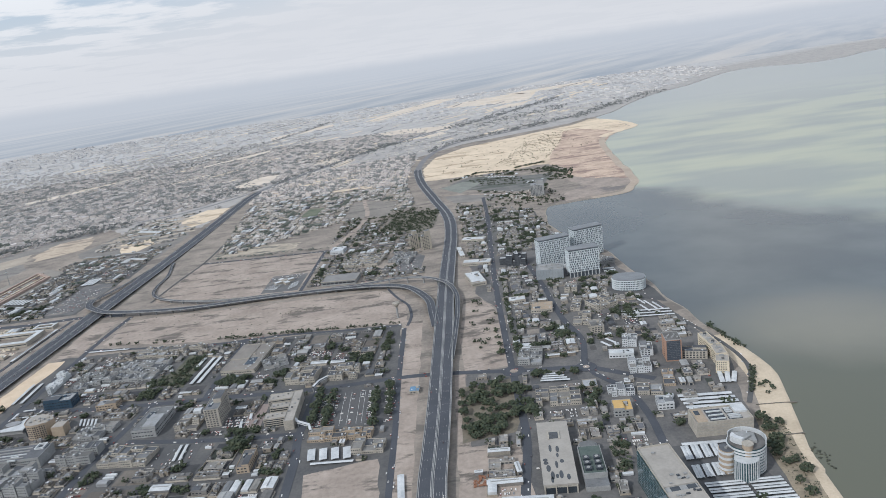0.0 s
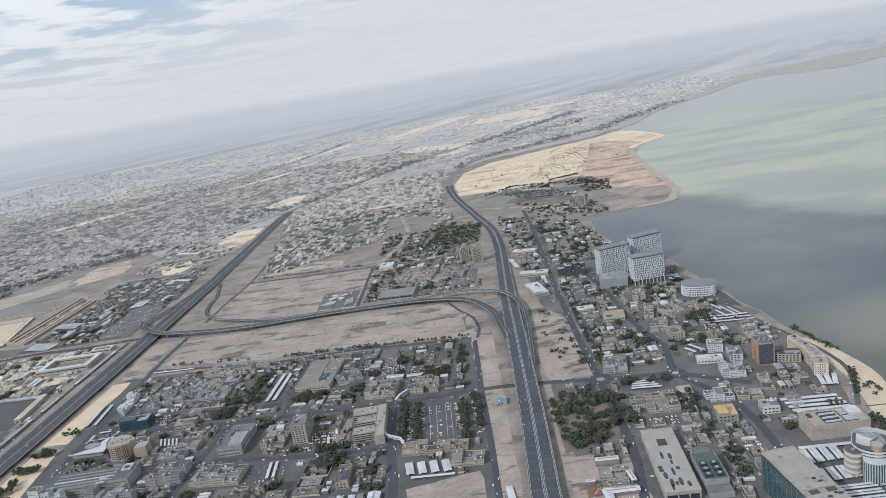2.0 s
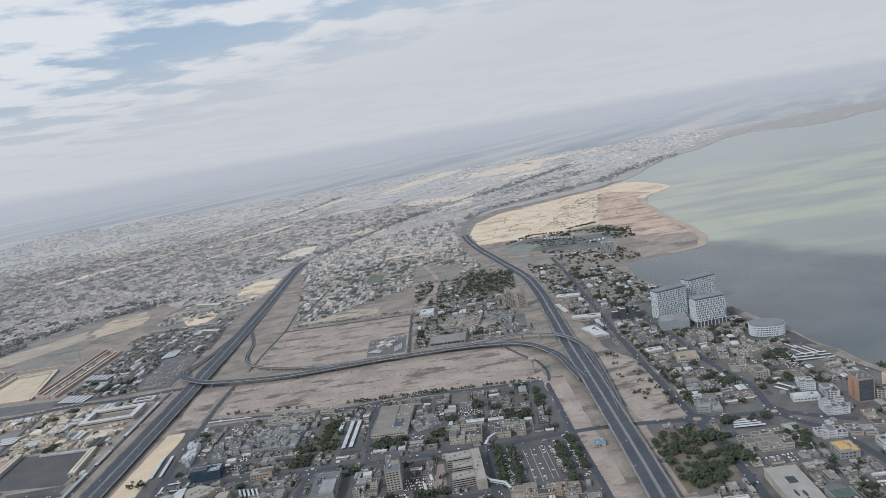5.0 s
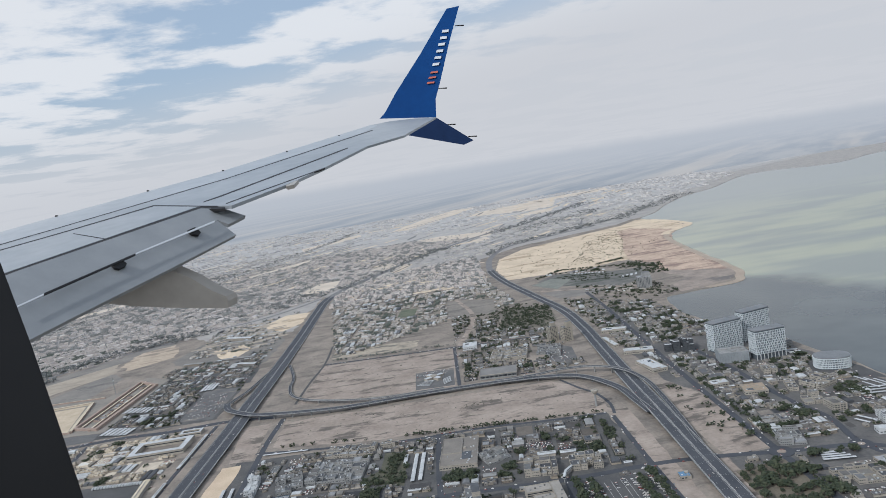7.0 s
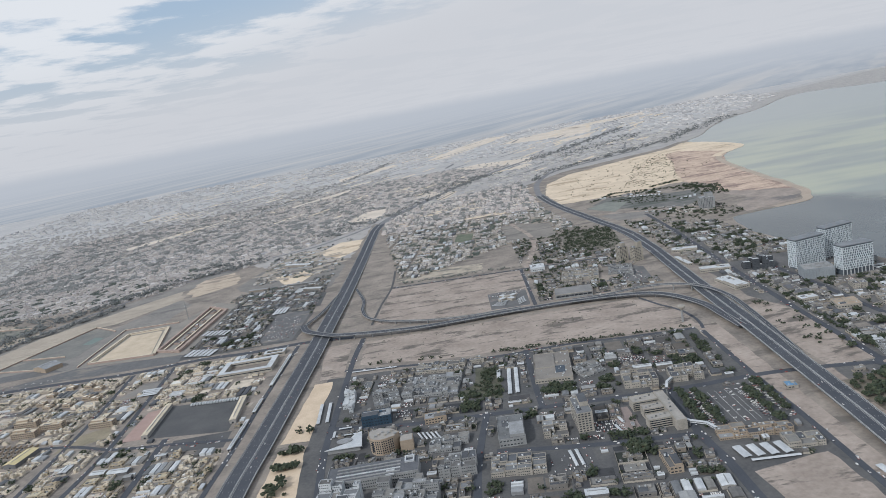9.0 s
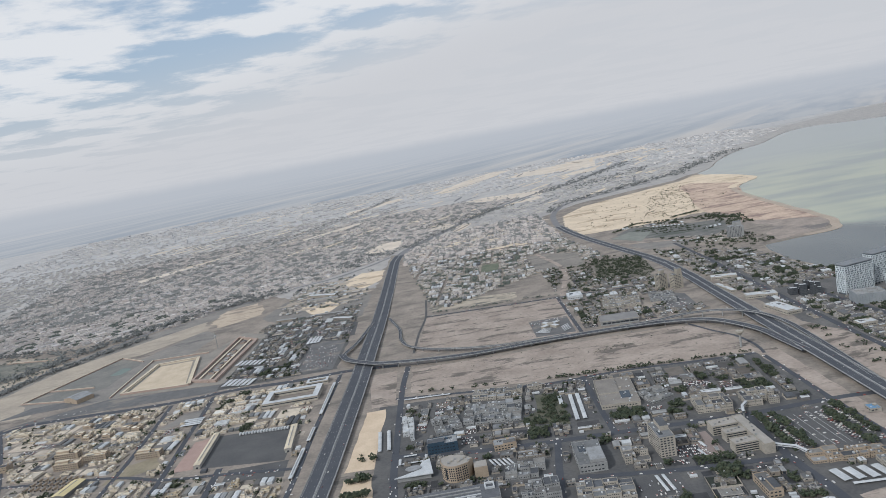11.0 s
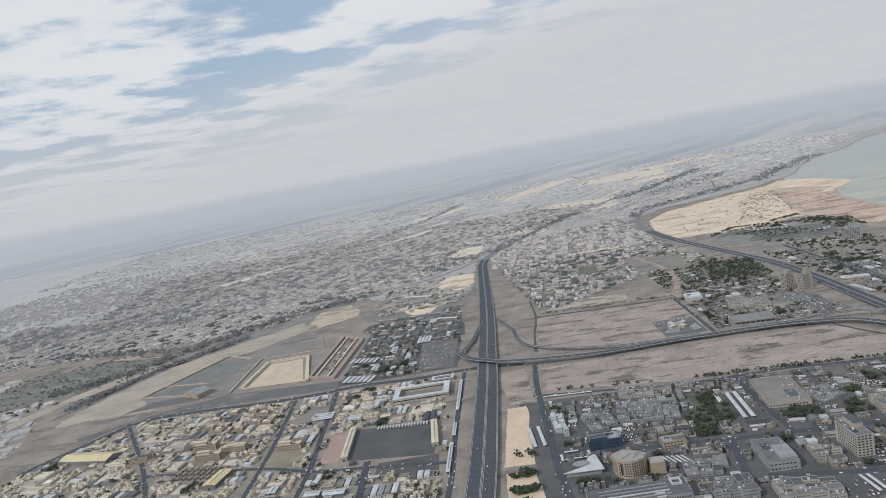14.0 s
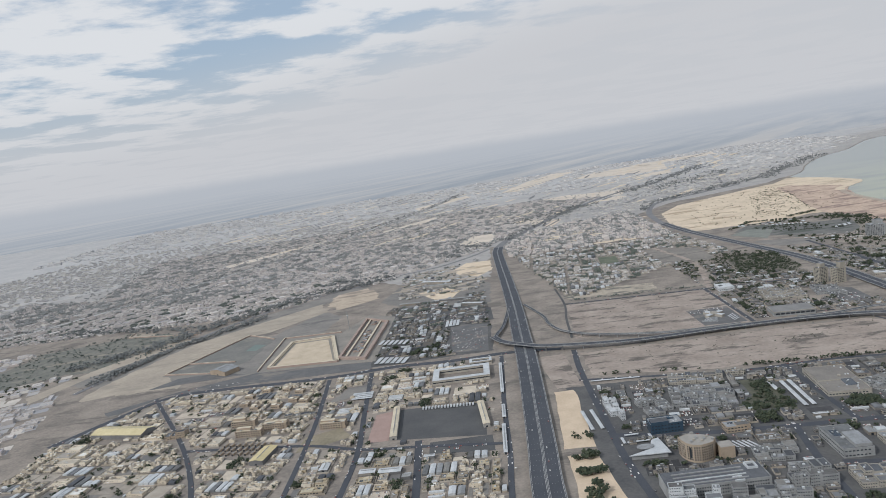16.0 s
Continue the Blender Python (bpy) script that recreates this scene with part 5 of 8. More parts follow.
def glass_slab(x, y):
    b = thing("glass_office", "office slab with a teal glass front and cream roof", "office building", reserve(x, y, 46, 116, 3))
    part("wall", Shape().box(-18, 18, -55, 55, -0.3, 45), CONCRETE, b, "grey concrete wall")
    part("glass_front", Shape().box(-19.7, -19.0, -54, 54, 1, 44, bottom=True), GREENGLASS, b, "teal glass front")
    for k in range(1, 11):
        part("mullion", Shape().box(-19.78, -19.6, -54, 54, 1 + 4 * k, 1.12 + 4 * k, bottom=True), SLATE, b)
    for k in range(12):
        part("upright", Shape().box(-19.78, -19.6, -54 + 9.6 * k, -53.7 + 9.6 * k, 1, 44, bottom=True), SLATE, b)
    part("end_glass", Shape().box(-18, 18, -55.5, -55, 2, 43, bottom=True), GREENGLASS, b, "teal glass end wall")
    part("roof_far", Shape().box(-18.4, 18.4, 2, 54.4, 44.4, 45.4), PALE_ROOF, b, "pale roof deck")
    part("roof_step", Shape().box(-18.4, 18.4, -22, 1.5, 44.4, 46.2), PALE_ROOF, b, "pale roof deck")
    part("roof_near", Shape().box(-18.4, 18.4, -54.4, -32, 44.4, 46.6), PALE_ROOF, b, "pale roof deck")
    part("roof_gap", Shape().box(-12, -2, -31, -23, 44.4, 45.3), GLASS, b, "dark roof well")
    part("roof_gap", Shape().box(6, 16, -31, -23, 44.4, 45.3), GLASS, b, "dark roof well")
    for x0, x1, y0, y1 in ((-18, 18, 54.4, 55), (-19, -18.4, -55, 54.4), (18.4, 19, -55, 54.4)):
        part("parapet", Shape().box(x0, x1, y0, y1, 45, 47), CREAM, b)
    r = random.Random(3)
    for k in range(15):
        u, v = r.uniform(-12, 12), r.choice((r.uniform(6, 46), r.uniform(-20, -4), r.uniform(-52, -36)))
        part("roof_unit", Shape().box(u, u + r.uniform(1.5, 5), v, v + r.uniform(1.2, 3), 45, 47.2 + r.random()), (CONCRETE, GLASS, CONCRETE)[k % 3], b)
    return b


PALE_STONE = surface("pale_cream_stone", (0.44, 0.39, 0.30), (0.58, 0.52, 0.41), 0.05, 0.4)
PALE_ROOF = surface("pale_cream_roof", (0.259, 0.248, 0.230), (0.346, 0.329, 0.304), 0.05, 0.3)
glass_slab(213, 656)
# east side


def market_hall(x, y):
    b = thing("market_hall", "large cream flat-roofed hall with dark roof openings", "hall", reserve(x, y, 46, 150, -6))
    part("wall", Shape().box(-20, 20, -70, 70, -0.3, 11), CREAM, b)
    part("roof", Shape().box(-20.6, 20.6, -70.6, 70.6, 11, 13, bottom=True), PALE_ROOF, b, "pale cream roof slab")
    # thin dark slabs stand for the shade inside the roof openings
    part("roof_court", Shape().box(-6, 6, 28, 44, 13, 13.25), GLASS, b, "dark slab for a shaded open roof court")
    part("roof_court_rim", Shape().box(-8, -6, 26, 46, 13, 14).box(6, 8, 26, 46, 13, 14), CREAM, b)
    r = random.Random(9)
    for k in range(13):
        u, v = r.uniform(-15, 14), r.uniform(-62, 22)
        w, d = r.uniform(1.6, 3.2), r.uniform(3, 9)
        part("roof_opening", Shape().prism([(u + w * c, v + d * s) for c, s in [(math.cos(6.283 * i / 10), math.sin(6.283 * i / 10)) for i in range(10)]], 13, 13.15), GLASS, b, "dark patch for a shaded roof opening")
    part("loading_front", Shape().box(-18, 18, -70.7, -69.8, 0, 8, bottom=True), GLASS, b, "dark loading front")
    for u in (-19, -6, 7, 19):
        part("front_pier", Shape().box(u - 0.7, u + 0.7, -71.4, -70.2, -0.3, 10.9), CREAM, b)


market_hall(107, 780)


def service_building(x, y):
    b = thing("service_building", "grey service building with green roof and cooling units", "building", reserve(x, y, 30, 100, -5))
    part("wall", Shape().box(-14, 14, -30, 30, -0.3, 13), CONCRETE, b)
    part("roof", Shape().box(-13.4, 13.4, -29.4, 29.4, 12.6, 13.2), surface("green_roof_felt", (0.06, 0.085, 0.08), (0.11, 0.135, 0.125), 0.08, 0.4), b, "dull green roof felt")
    part("parapet", Shape().box(-14, 14, -30, -29.4, 13, 14.4).box(-14, -13.4, -29.4, 30, 13, 14.4).box(13.4, 14, -29.4, 30, 13, 14.4), CONCRETE, b)
    for k in range(3):
        for u in (-11, 2):
            unit = part("cooling_unit", Shape().box(u, u + 8, -24 + 11 * k, -17 + 11 * k, 13.2, 16.5), GLASS, b, "dark cooling unit")
            part("cooling_fan", Shape().prism(moved(round_plan(2.2, 2.2, 12), u + 4, -20.5 + 11 * k), 16.5, 17.0), CONCRETE, unit)
    part("round_hall", Shape().prism(moved(round_plan(12, 9, 24), 0, 38), -0.3, 10), CONCRETE, b)
    part("round_hall_roof", Shape().prism(moved(round_plan(11, 8, 24), 0, 38), 10, 11), ROOFS, b)
    part("front_block", Shape().box(-14, 14, -46, -30.2, -0.3, 7, top=1), [CONCRETE, ROOFS], b)


service_building(146, 750)


def civic_hall(x, y):
    """A plain cream hall: a tan louvred deck, dark plant courts and a white sheet roof along its top."""
    b = thing("civic_hall", "cream windowless hall with dark roof courts and a white sheet roof", "hall", reserve(x, y, 80, 44, -3))
    part("wall", Shape().box(-36, 36, -18, 18, -0.3, 19), CREAM, b)
    part("roof", Shape().box(-35.4, 35.4, -17.4, 17.4, 18.6, 19.2), PALE_ROOF, b)
    part("tan_deck", Shape().box(-33, -20, -16, 16, 19.2, 20.4), TAN, b, "tan louvred roof deck")
    part("deck_louvres", Shape().box(-31, -25, 2, 12, 20.4, 21.0), GLASS, b, "dark louvres")
    for u0, u1, v0, v1 in ((-17, 4, -14, 14), (7, 17, 0, 14), (7, 24, -15, -3)):
        court = part("plant_court", Shape().box(u0, u1, v0, v1, 19.2, 19.6), GLASS, b, "dark sunken plant court")
        for k in range(3):
            part("duct", Shape().box(u0 + 1, u1 - 1, v0 + 1.5 + (v1 - v0) * k / 3, v0 + 3 + (v1 - v0) * k / 3, 19.6, 21.2), WHITE, court)
    part("white_roof", Shape().box(19, 35, 0, 17, 19.2, 21.4), WHITE, b, "white sheet roof")
    part("parapet", Shape().box(-36, 36, -18, -17.4, 19, 21).box(-36, -35.4, -17.4, 18, 19, 21).box(35.4, 36, -17.4, 18, 19, 21).box(-36, 36, 17.4, 18, 19, 21), CREAM, b)
    for k in range(4):
        part("wall_joint", Shape().box(-35, 35, -18.08, -17.9, 4 + 4 * k, 4.25 + 4 * k, bottom=True), CONCRETE, b)
    return b


civic_hall(327, 801)



def orange_tower(x, y):
    b = thing("orange_tower", "office tower clad in orange panels and dark glass", "office tower", reserve(x, y, 32, 40, -7))
    part("wall", Shape().box(-12, 12, -16, 16, -0.3, 36), ORANGE, b, "orange panel cladding")
    part("glass_front", Shape().box(-11, 10.2, -16.3, -15.8, 2, 35, bottom=True), surface("slate_curtain_glass", (0.045, 0.055, 0.072), (0.075, 0.088, 0.108), 0.05, 0.4, rough=0.2, spec=0.5), b, "slate-blue glass front")
    for k in range(1, 11):
        part("floor_line", Shape().box(-11, 10.2, -16.36, -16.2, 3 + 3 * k, 3.15 + 3 * k, bottom=True), SLATE, b)
    for k in range(8):
        part("window_band", Shape().box(-12.1, -11.8, -3, 3, 3 + 3.5 * k, 4.0 + 3.5 * k, bottom=True), GLASS, b)
    part("roof", Shape().box(-11.4, 11.4, -15.4, 15.4, 35, 36.2), ROOFS, b)
    part("parapet", Shape().box(-12, 12, -16, -15.4, 36, 37.2).box(-12, 12, 15.4, 16, 36, 37.2).box(-12, -11.4, -15.4, 15.4, 36, 37.2).box(11.4, 12, -15.4, 15.4, 36, 37.2), CONCRETE, b)
    for k in range(7):
        part("roof_unit", Shape().box(-10 + 2.8 * k, -8 + 2.8 * k, -8 + (k % 3) * 5, -5 + (k % 3) * 5, 36, 38), CONCRETE, b)


orange_tower(341, 1018)
landmark(374, 1009, 38, 18, 18, "cream hospital wing beside the beach", -20, storeys=4, name="hospital_wing")


def stepped_wing():
    b = thing("stepped_hospital_wing", "three stepped cream hospital blocks curving along the beach", "hospital")
    for k, (x, y, w, d, h, turn) in enumerate(((402, 1023, 15, 46, 21, 2), (402, 984, 17, 36, 20, -7), (395, 954, 19, 24, 19, -20))):
        at = reserve(x, y, w + 4, d + 4, turn)
        part("wing", Shape().box(-w / 2, w / 2, -d / 2, d / 2, -0.3, h), PALE_STONE, b, "cream rendered wing", at=at)
        part("wing_roof", Shape().box(-w / 2 + 0.5, w / 2 - 0.5, -d / 2 + 0.5, d / 2 - 0.5, h, h + 0.3), PALE_ROOF, b, at=at)
        rim = Shape()
        for x0, x1, y0, y1 in ((-w / 2, w / 2, -d / 2, -d / 2 + 0.5), (-w / 2, w / 2, d / 2 - 0.5, d / 2), (-w / 2, -w / 2 + 0.5, -d / 2 + 0.5, d / 2 - 0.5), (w / 2 - 0.5, w / 2, -d / 2 + 0.5, d / 2 - 0.5)):
            rim.box(x0, x1, y0, y1, h, h + 1.3)
        part("parapet", rim, PALE_STONE, b, at=at)
        s = Shape()
        for z in range(5):
            for i in range(int((w - 2) / 3)):
                s.box(-w / 2 + 1.5 + 3 * i, -w / 2 + 3 + 3 * i, -d / 2 - 0.06, -d / 2 + 0.1, 2 + 3.6 * z, 3.6 + 3.6 * z, bottom=True)
            for i in range(int((d - 2) / 3)):
                s.box(-w / 2 - 0.06, -w / 2 + 0.1, -d / 2 + 1.5 + 3 * i, -d / 2 + 3 + 3 * i, 2 + 3.6 * z, 3.6 + 3.6 * z, bottom=True)
        part("window_band", s, GLASS, b, at=at, kind="stuff")
        for i in range(int(d / 5)):
            v = -d / 2 + 2.5 + 5 * i
            part("roof_unit", Shape().box(-4 + (i % 3) * 3, (i % 2) * 3, v, v + 2.6, h + 0.3, h + 2.2 + i % 2), (CONCRETE, ROOFS, CREAM)[i % 3], b, at=at)
    return b


stepped_wing()
landmark(281, 993, 34, 30, 20, "white five-storey office building with parapets", -8, walls=WHITE, storeys=5)
landmark(232, 927, 38, 24, 14, "white office with rooftop plant", -8, walls=WHITE, storeys=3)
landmark(219, 874, 26, 30, 14, "yellow-roofed workshop beside a building site", -8, walls=CONCRETE, roof=surface("ochre_roof", (0.42, 0.28, 0.11), (0.55, 0.38, 0.17), 0.06, 0.4), storeys=2, name="workshop")
landmark(279, 873, 22, 22, 14, "white workshop with pipes on its roof", -8, walls=WHITE, storeys=2, name="workshop")
landmark(241, 1215, 32, 46, 17, "cream terraced building among trees", -16, storeys=4, name="apartment_block")
landmark(255, 1167, 23, 34, 16, "cream flat-roofed house block", -2, storeys=3, name="apartment_block")
landmark(180, 1301, 42, 40, 9, "low brown-roofed school hall", -12, roof=TAN, storeys=1, name="exhibition_hall")
landmark(246, 1288, 18, 50, 16, "narrow cream apartment block", -18, storeys=4, name="apartment_block")
landmark(257, 1388, 26, 38, 15, "cream block beside the podium", -14, storeys=3, name="apartment_block")
landmark(122, 1082, 40, 52, 15, "grey villa block with roof frames", -14, walls=CONCRETE, storeys=3, name="villa_block")
landmark(294, 1091, 25, 36, 22, "white clinic block with roof plant", -18, walls=WHITE, storeys=4, name="clinic_block")
landmark(267, 1047, 40, 18, 10, "long white-roofed clinic annex", -13, walls=WHITE, roof=WHITE, storeys=1, name="clinic_annex")
landmark(309, 1050, 20, 33, 14, "white clinic block with a roof court", -12, walls=WHITE, storeys=3, name="clinic_block")
landmark(311, 951, 17, 52, 10, "tan row of low clinic rooms", -13, walls=TAN, storeys=1, name="clinic_annex")
landmark(273, 920, 36, 26, 11, "cream clinic hall with a flat roof", -14, storeys=2, name="clinic_block")
for x, y in ((254, 1094), (265, 1105)):
    canopy(5, 25, reserve(x, y, 6, 27, 26))
landmark(294, 1280, 48, 44, 17, "cream rounded block beside the forecourt", 20, storeys=5, name="apartment_block")
landmark(138, 1360, 34, 24, 10, "white-roofed warehouse by the street", -4, roof=WHITE, name="warehouse", storeys=1)
landmark(65, 1535, 34, 84, 11, "cream warehouse with a pale sheet roof", 8, roof=WHITE, name="exhibition_hall", storeys=1)
landmark(165, 1622, 66, 40, 40, "dark glass office block with a white roof deck", -14, walls=surface("dark_slate_glass", (0.05, 0.056, 0.066), (0.085, 0.092, 0.10), 0.05, 0.4, rough=0.25), roof=WHITE, storeys=5, name="glass_block")
landmark(80, 1662, 70, 30, 10, "long white-roofed market shed", -13, roof=WHITE, storeys=1, name="exhibition_hall")
landmark(45, 1774, 13, 88, 8, "long pale-roofed store beside the highway", 4, roof=WHITE, storeys=1, name="exhibition_hall")
landmark(89, 1880, 66, 30, 10, "long pale-roofed store among trees", -20, roof=WHITE, storeys=1, name="exhibition_hall")
landmark(352, 2365, 46, 40, 54, "grey tower block on the headland", -10, walls=CONCRETE, storeys=10, name="tower_block")
landmark(-78, 1890, 24, 24, 56, "grey sandstone slab tower beside the highway", 12, walls=SANDSTONE, storeys=11, name="tower_block")
landmark(-44, 1870, 26, 24, 54, "grey sandstone slab tower beside the highway", 12, walls=SANDSTONE, storeys=9, name="tower_block")
# between the highways
landmark(-394, 1022, 23, 56, 43, "cream hospital tower with rows of small windows", -1, storeys=8, name="tower_block")
landmark(-438, 1014, 36, 44, 15, "cream hospital block with a flat roof", -5, storeys=3, name="hospital_block")
landmark(-273, 1131, 54, 52, 18, "cream hospital wing with roof plant", -8, storeys=4, name="hospital_wing")


def terraced_wing():
    """A long spine with three arms, each a stack of pale balcony strips and dark window strips."""
    b = thing("terraced_hospital_wing", "cream hospital wing of three terraced arms with long windows", "hospital")
    for name, x0, x1, y0, y1, h in (("spine", -275, -260, 952, 1052, 15), ("arm", -314, -275, 1030, 1052, 14), ("arm", -306, -275, 1003, 1020, 13.4), ("arm", -309, -275, 968, 986, 14)):
        KEEP_OFF.append([(x0 - 2, y0 - 2), (x1 + 2, y0 - 2), (x1 + 2, y1 + 2), (x0 - 2, y1 + 2)])
        block = part(name, Shape().box(x0, x1, y0, y1, -0.3, h), CREAM, b, "cream rendered wing")
        part("roof", Shape().box(x0 + 0.5, x1 - 0.5, y0 + 0.5, y1 - 0.5, h, h + 0.25), PALE_ROOF, block)
        part("parapet", Shape().box(x0, x1, y0, y0 + 0.5, h, h + 1.1).box(x0, x0 + 0.5, y0 + 0.5, y1, h, h + 1.1).box(x0 + 0.5, x1, y1 - 0.5, y1, h, h + 1.1), CREAM, block)
        if name == "arm":
            for k in range(4):
                z = 1.4 + 3.3 * k
                part("long_window", Shape().box(x0 + 0.8, x1 - 0.8, y0 - 0.05, y0 + 0.1, z, z + 1.5, bottom=True), GLASS, block, "dark strip window")
                part("balcony_strip", Shape().box(x0, x1, y0 - 0.9, y0 - 0.06, z - 1.2, z - 0.1, bottom=True), CREAM, block)
        for k in range(4):
            u, v = x0 + (x1 - x0) * (0.15 + 0.2 * k), y0 + (y1 - y0) * (0.3 + 0.12 * k)
            part("roof_unit", Shape().box(u, u + 2.4, v, v + 2, h + 0.25, h + 1.9), (CONCRETE, ROOFS)[k % 2], block)
    return b


terraced_wing()
landmark(-200, 1120, 52, 40, 20, "cream hospital block with white balconies", -8, storeys=5, name="hospital_block")
landmark(-185, 912, 96, 26, 14, "long tan hospital building with an arcade", -7, walls=TAN, storeys=3, name="hospital_building")
landmark(-140, 872, 46, 34, 12, "cream hospital annex with roof plant", -7, storeys=3, name="hospital_block")
landmark(-340, 1210, 46, 50, 12, "grey pavilion with a low angular roof", 20, walls=CONCRETE, storeys=2, name="pavilion")
landmark(-397, 1245, 66, 118, 11, "large brownish flat-roofed exhibition hall", -8, name="exhibition_hall", roof=surface("brown_grey_roof", (0.165, 0.155, 0.145), (0.24, 0.225, 0.205), 0.04, 0.3), storeys=1)
landmark(-505, 930, 76, 44, 15, "cream rounded college building", -8, storeys=4, name="college_building")
landmark(-502, 1028, 40, 74, 18, "grey flat-roofed college hall with white roof plant", -4, walls=CONCRETE, name="exhibition_hall", storeys=2)
landmark(-598, 1030, 60, 44, 12, "grey laboratory block with flat roofs", -8, walls=CONCRETE, storeys=3, name="laboratory")
landmark(-588, 956, 54, 44, 22, "grey stepped hospital block with a parapet", -3, walls=CONCRETE, storeys=5, name="hospital_block")


def striped_hall(x, y):
    b = thing("hospital_hall", "long dark-roofed hospital hall with pale roof-light strips", "hospital", reserve(x, y, 138, 52, -1))
    part("wall", Shape().box(-66, 66, -22, 22, -0.3, 16), CONCRETE, b)
    part("roof", Shape().box(-65.4, 65.4, -21.4, 21.4, 15.6, 16.2), surface("dark_bitumen_roof", (0.075, 0.08, 0.092), (0.13, 0.137, 0.15), 0.05, 0.4), b, "dark bitumen roof")
    for k in range(4):
        part("roof_light", Shape().box(-52, 40, -16 + 9 * k, -14.2 + 9 * k, 16.2, 17.4), WHITE if k == 1 else CONCRETE, b, "pale raised roof light")
    part("roof_frame", Shape().box(46, 60, 4, 6, 16.2, 19).box(46, 60, 18, 20, 16.2, 19).box(46, 48, 6, 18, 16.2, 19).box(58, 60, 6, 18, 16.2, 19), WHITE, b, "white roof plant frame")
    part("roof_frame", Shape().box(20, 32, -24, -22, 16.2, 18.4).box(20, 32, -14, -12, 16.2, 18.4), WHITE, b, "white roof plant frame")
    part("parapet", Shape().box(-66, 66, -22, -21.4, 16, 17.2).box(-66, -65.4, -21.4, 22, 16, 17.2).box(65.4, 66, -21.4, 22, 16, 17.2), CONCRETE, b)
    for k in range(3):
        s = Shape()
        for i in range(40):
            s.box(-64 + i * 3.2, -62.4 + i * 3.2, -22.1, -21.9, 2.5 + 4.5 * k, 4.3 + 4.5 * k, bottom=True)
        part("window_band", s, GLASS, b, kind="stuff")


striped_hall(-709, 966)
landmark(-715, 1155, 50, 28, 22, "office block with a dark blue glass front", -1, walls=surface("blue_curtain_glass", (0.03, 0.055, 0.085), (0.05, 0.08, 0.115), 0.05, 0.4, rough=0.15), name="tower_block", storeys=3)
landmark(-704, 1243, 48, 66, 12, "grey angular hospital block with small roof courts", 8, walls=CONCRETE, storeys=2, name="hospital_block")
landmark(-616, 1122, 36, 22, 13, "tan low pavilion with a pale roof edge", 0, walls=TAN, storeys=2, name="pavilion")
landmark(-313, 872, 18, 46, 13, "long tan flat-roofed store beside trees", -2, walls=TAN, storeys=2, name="store_building")
canopy(5, 92, reserve(-735, 1398, 96, 8, 82))
for k in range(5):
    canopy(3.2, 26, reserve(-642 + k * 7, 1070 - k * 1.5, 5, 28, 18))
landmark(-752, 905, 60, 56, 40, "tall white-finned tower with dark glass", -9, walls=WHITE, storeys=9, name="hospital_tower")
landmark(-660, 900, 90, 60, 26, "dark stepped hospital block with roof plant", -9, walls=CONCRETE, storeys=6, name="hospital_block")


def fan_block():
    """A tan block with a bowed front of small windows round a tall dark recess, and a lower wing."""
    b = thing("fan_block", "tan bow-fronted block with rows of small windows", "office building", pose(-696, 1050, 0))
    front = [(-25, 20), (-24.5, 6), (-21, -6), (-14, -14), (-4, -17), (6, -15), (15, -11)]
    plan = front + [(24, 4), (12, 18), (-8, 27)]
    KEEP_OFF.append([(x - 696, y + 1050) for x, y in plan] + [(-650, 1060), (-650, 1030)])
    part("wall", Shape().prism(plan, -0.3, 25), TAN, b)
    part("roof", Shape().prism([(x * 0.95, y * 0.95) for x, y in plan], 25, 25.5), PALE_ROOF, b)
    for (x0, y0), (x1, y1) in zip(front, front[1:]):
        n = math.hypot(x1 - x0, y1 - y0)
        at = pose(x0, y0, 0, 0, 0, math.degrees(math.atan2(y1 - y0, x1 - x0)))
        s = Shape()
        for k in range(6):
            for i in range(max(1, int(n / 3.2))):
                s.box(0.8 + 3.2 * i, 2.7 + 3.2 * i, -0.08, 0.1, 3 + 3.6 * k, 5.1 + 3.6 * k, bottom=True)
        part("window_band", s, GLASS, b, at=at, kind="stuff")
        part("parapet", Shape().box(0, n, 0, 0.6, 25, 26.6), TAN, b, at=at)
    part("recess", Shape().box(-18.6, -14, -11.5, -9, 6, 21), GLASS, b, "tall dark glass recess", at=pose(0, 0, 0))
    part("wing", Shape().box(24, 44, -14, 6, -0.3, 17), TAN, b, "lower tan wing")
    part("wing_roof", Shape().box(24.5, 43.5, -13.5, 5.5, 17, 17.4), PALE_ROOF, b)
    for k in range(7):
        part("roof_unit", Shape().box(-14 + 5 * k, -11 + 5 * k, -4 + (k % 3) * 5, -1 + (k % 3) * 5, 25.5, 28), (CONCRETE, CREAM)[k % 2], b)
    return b


def canopy_pavilion(x, y):
    b = thing("canopy_pavilion", "pale triangular canopy roof on posts beside the hospital hall", "pavilion", reserve(x, y, 62, 50, 0))
    part("roof", Shape().prism([(-30, -22), (30, -26), (26, 26), (14, 20), (4, -8)], 7, 8.2, bottom=True), WHITE, b, "white triangular roof")
    part("court", Shape().prism(round_plan(13, 8, 20), 8.2, 9.4), ROOFS, b, "oval roof light")
    part("hall", Shape().prism([(-26, -20), (26, -23), (22, 16), (4, -6)], -0.3, 7), CONCRETE, b)
    return b


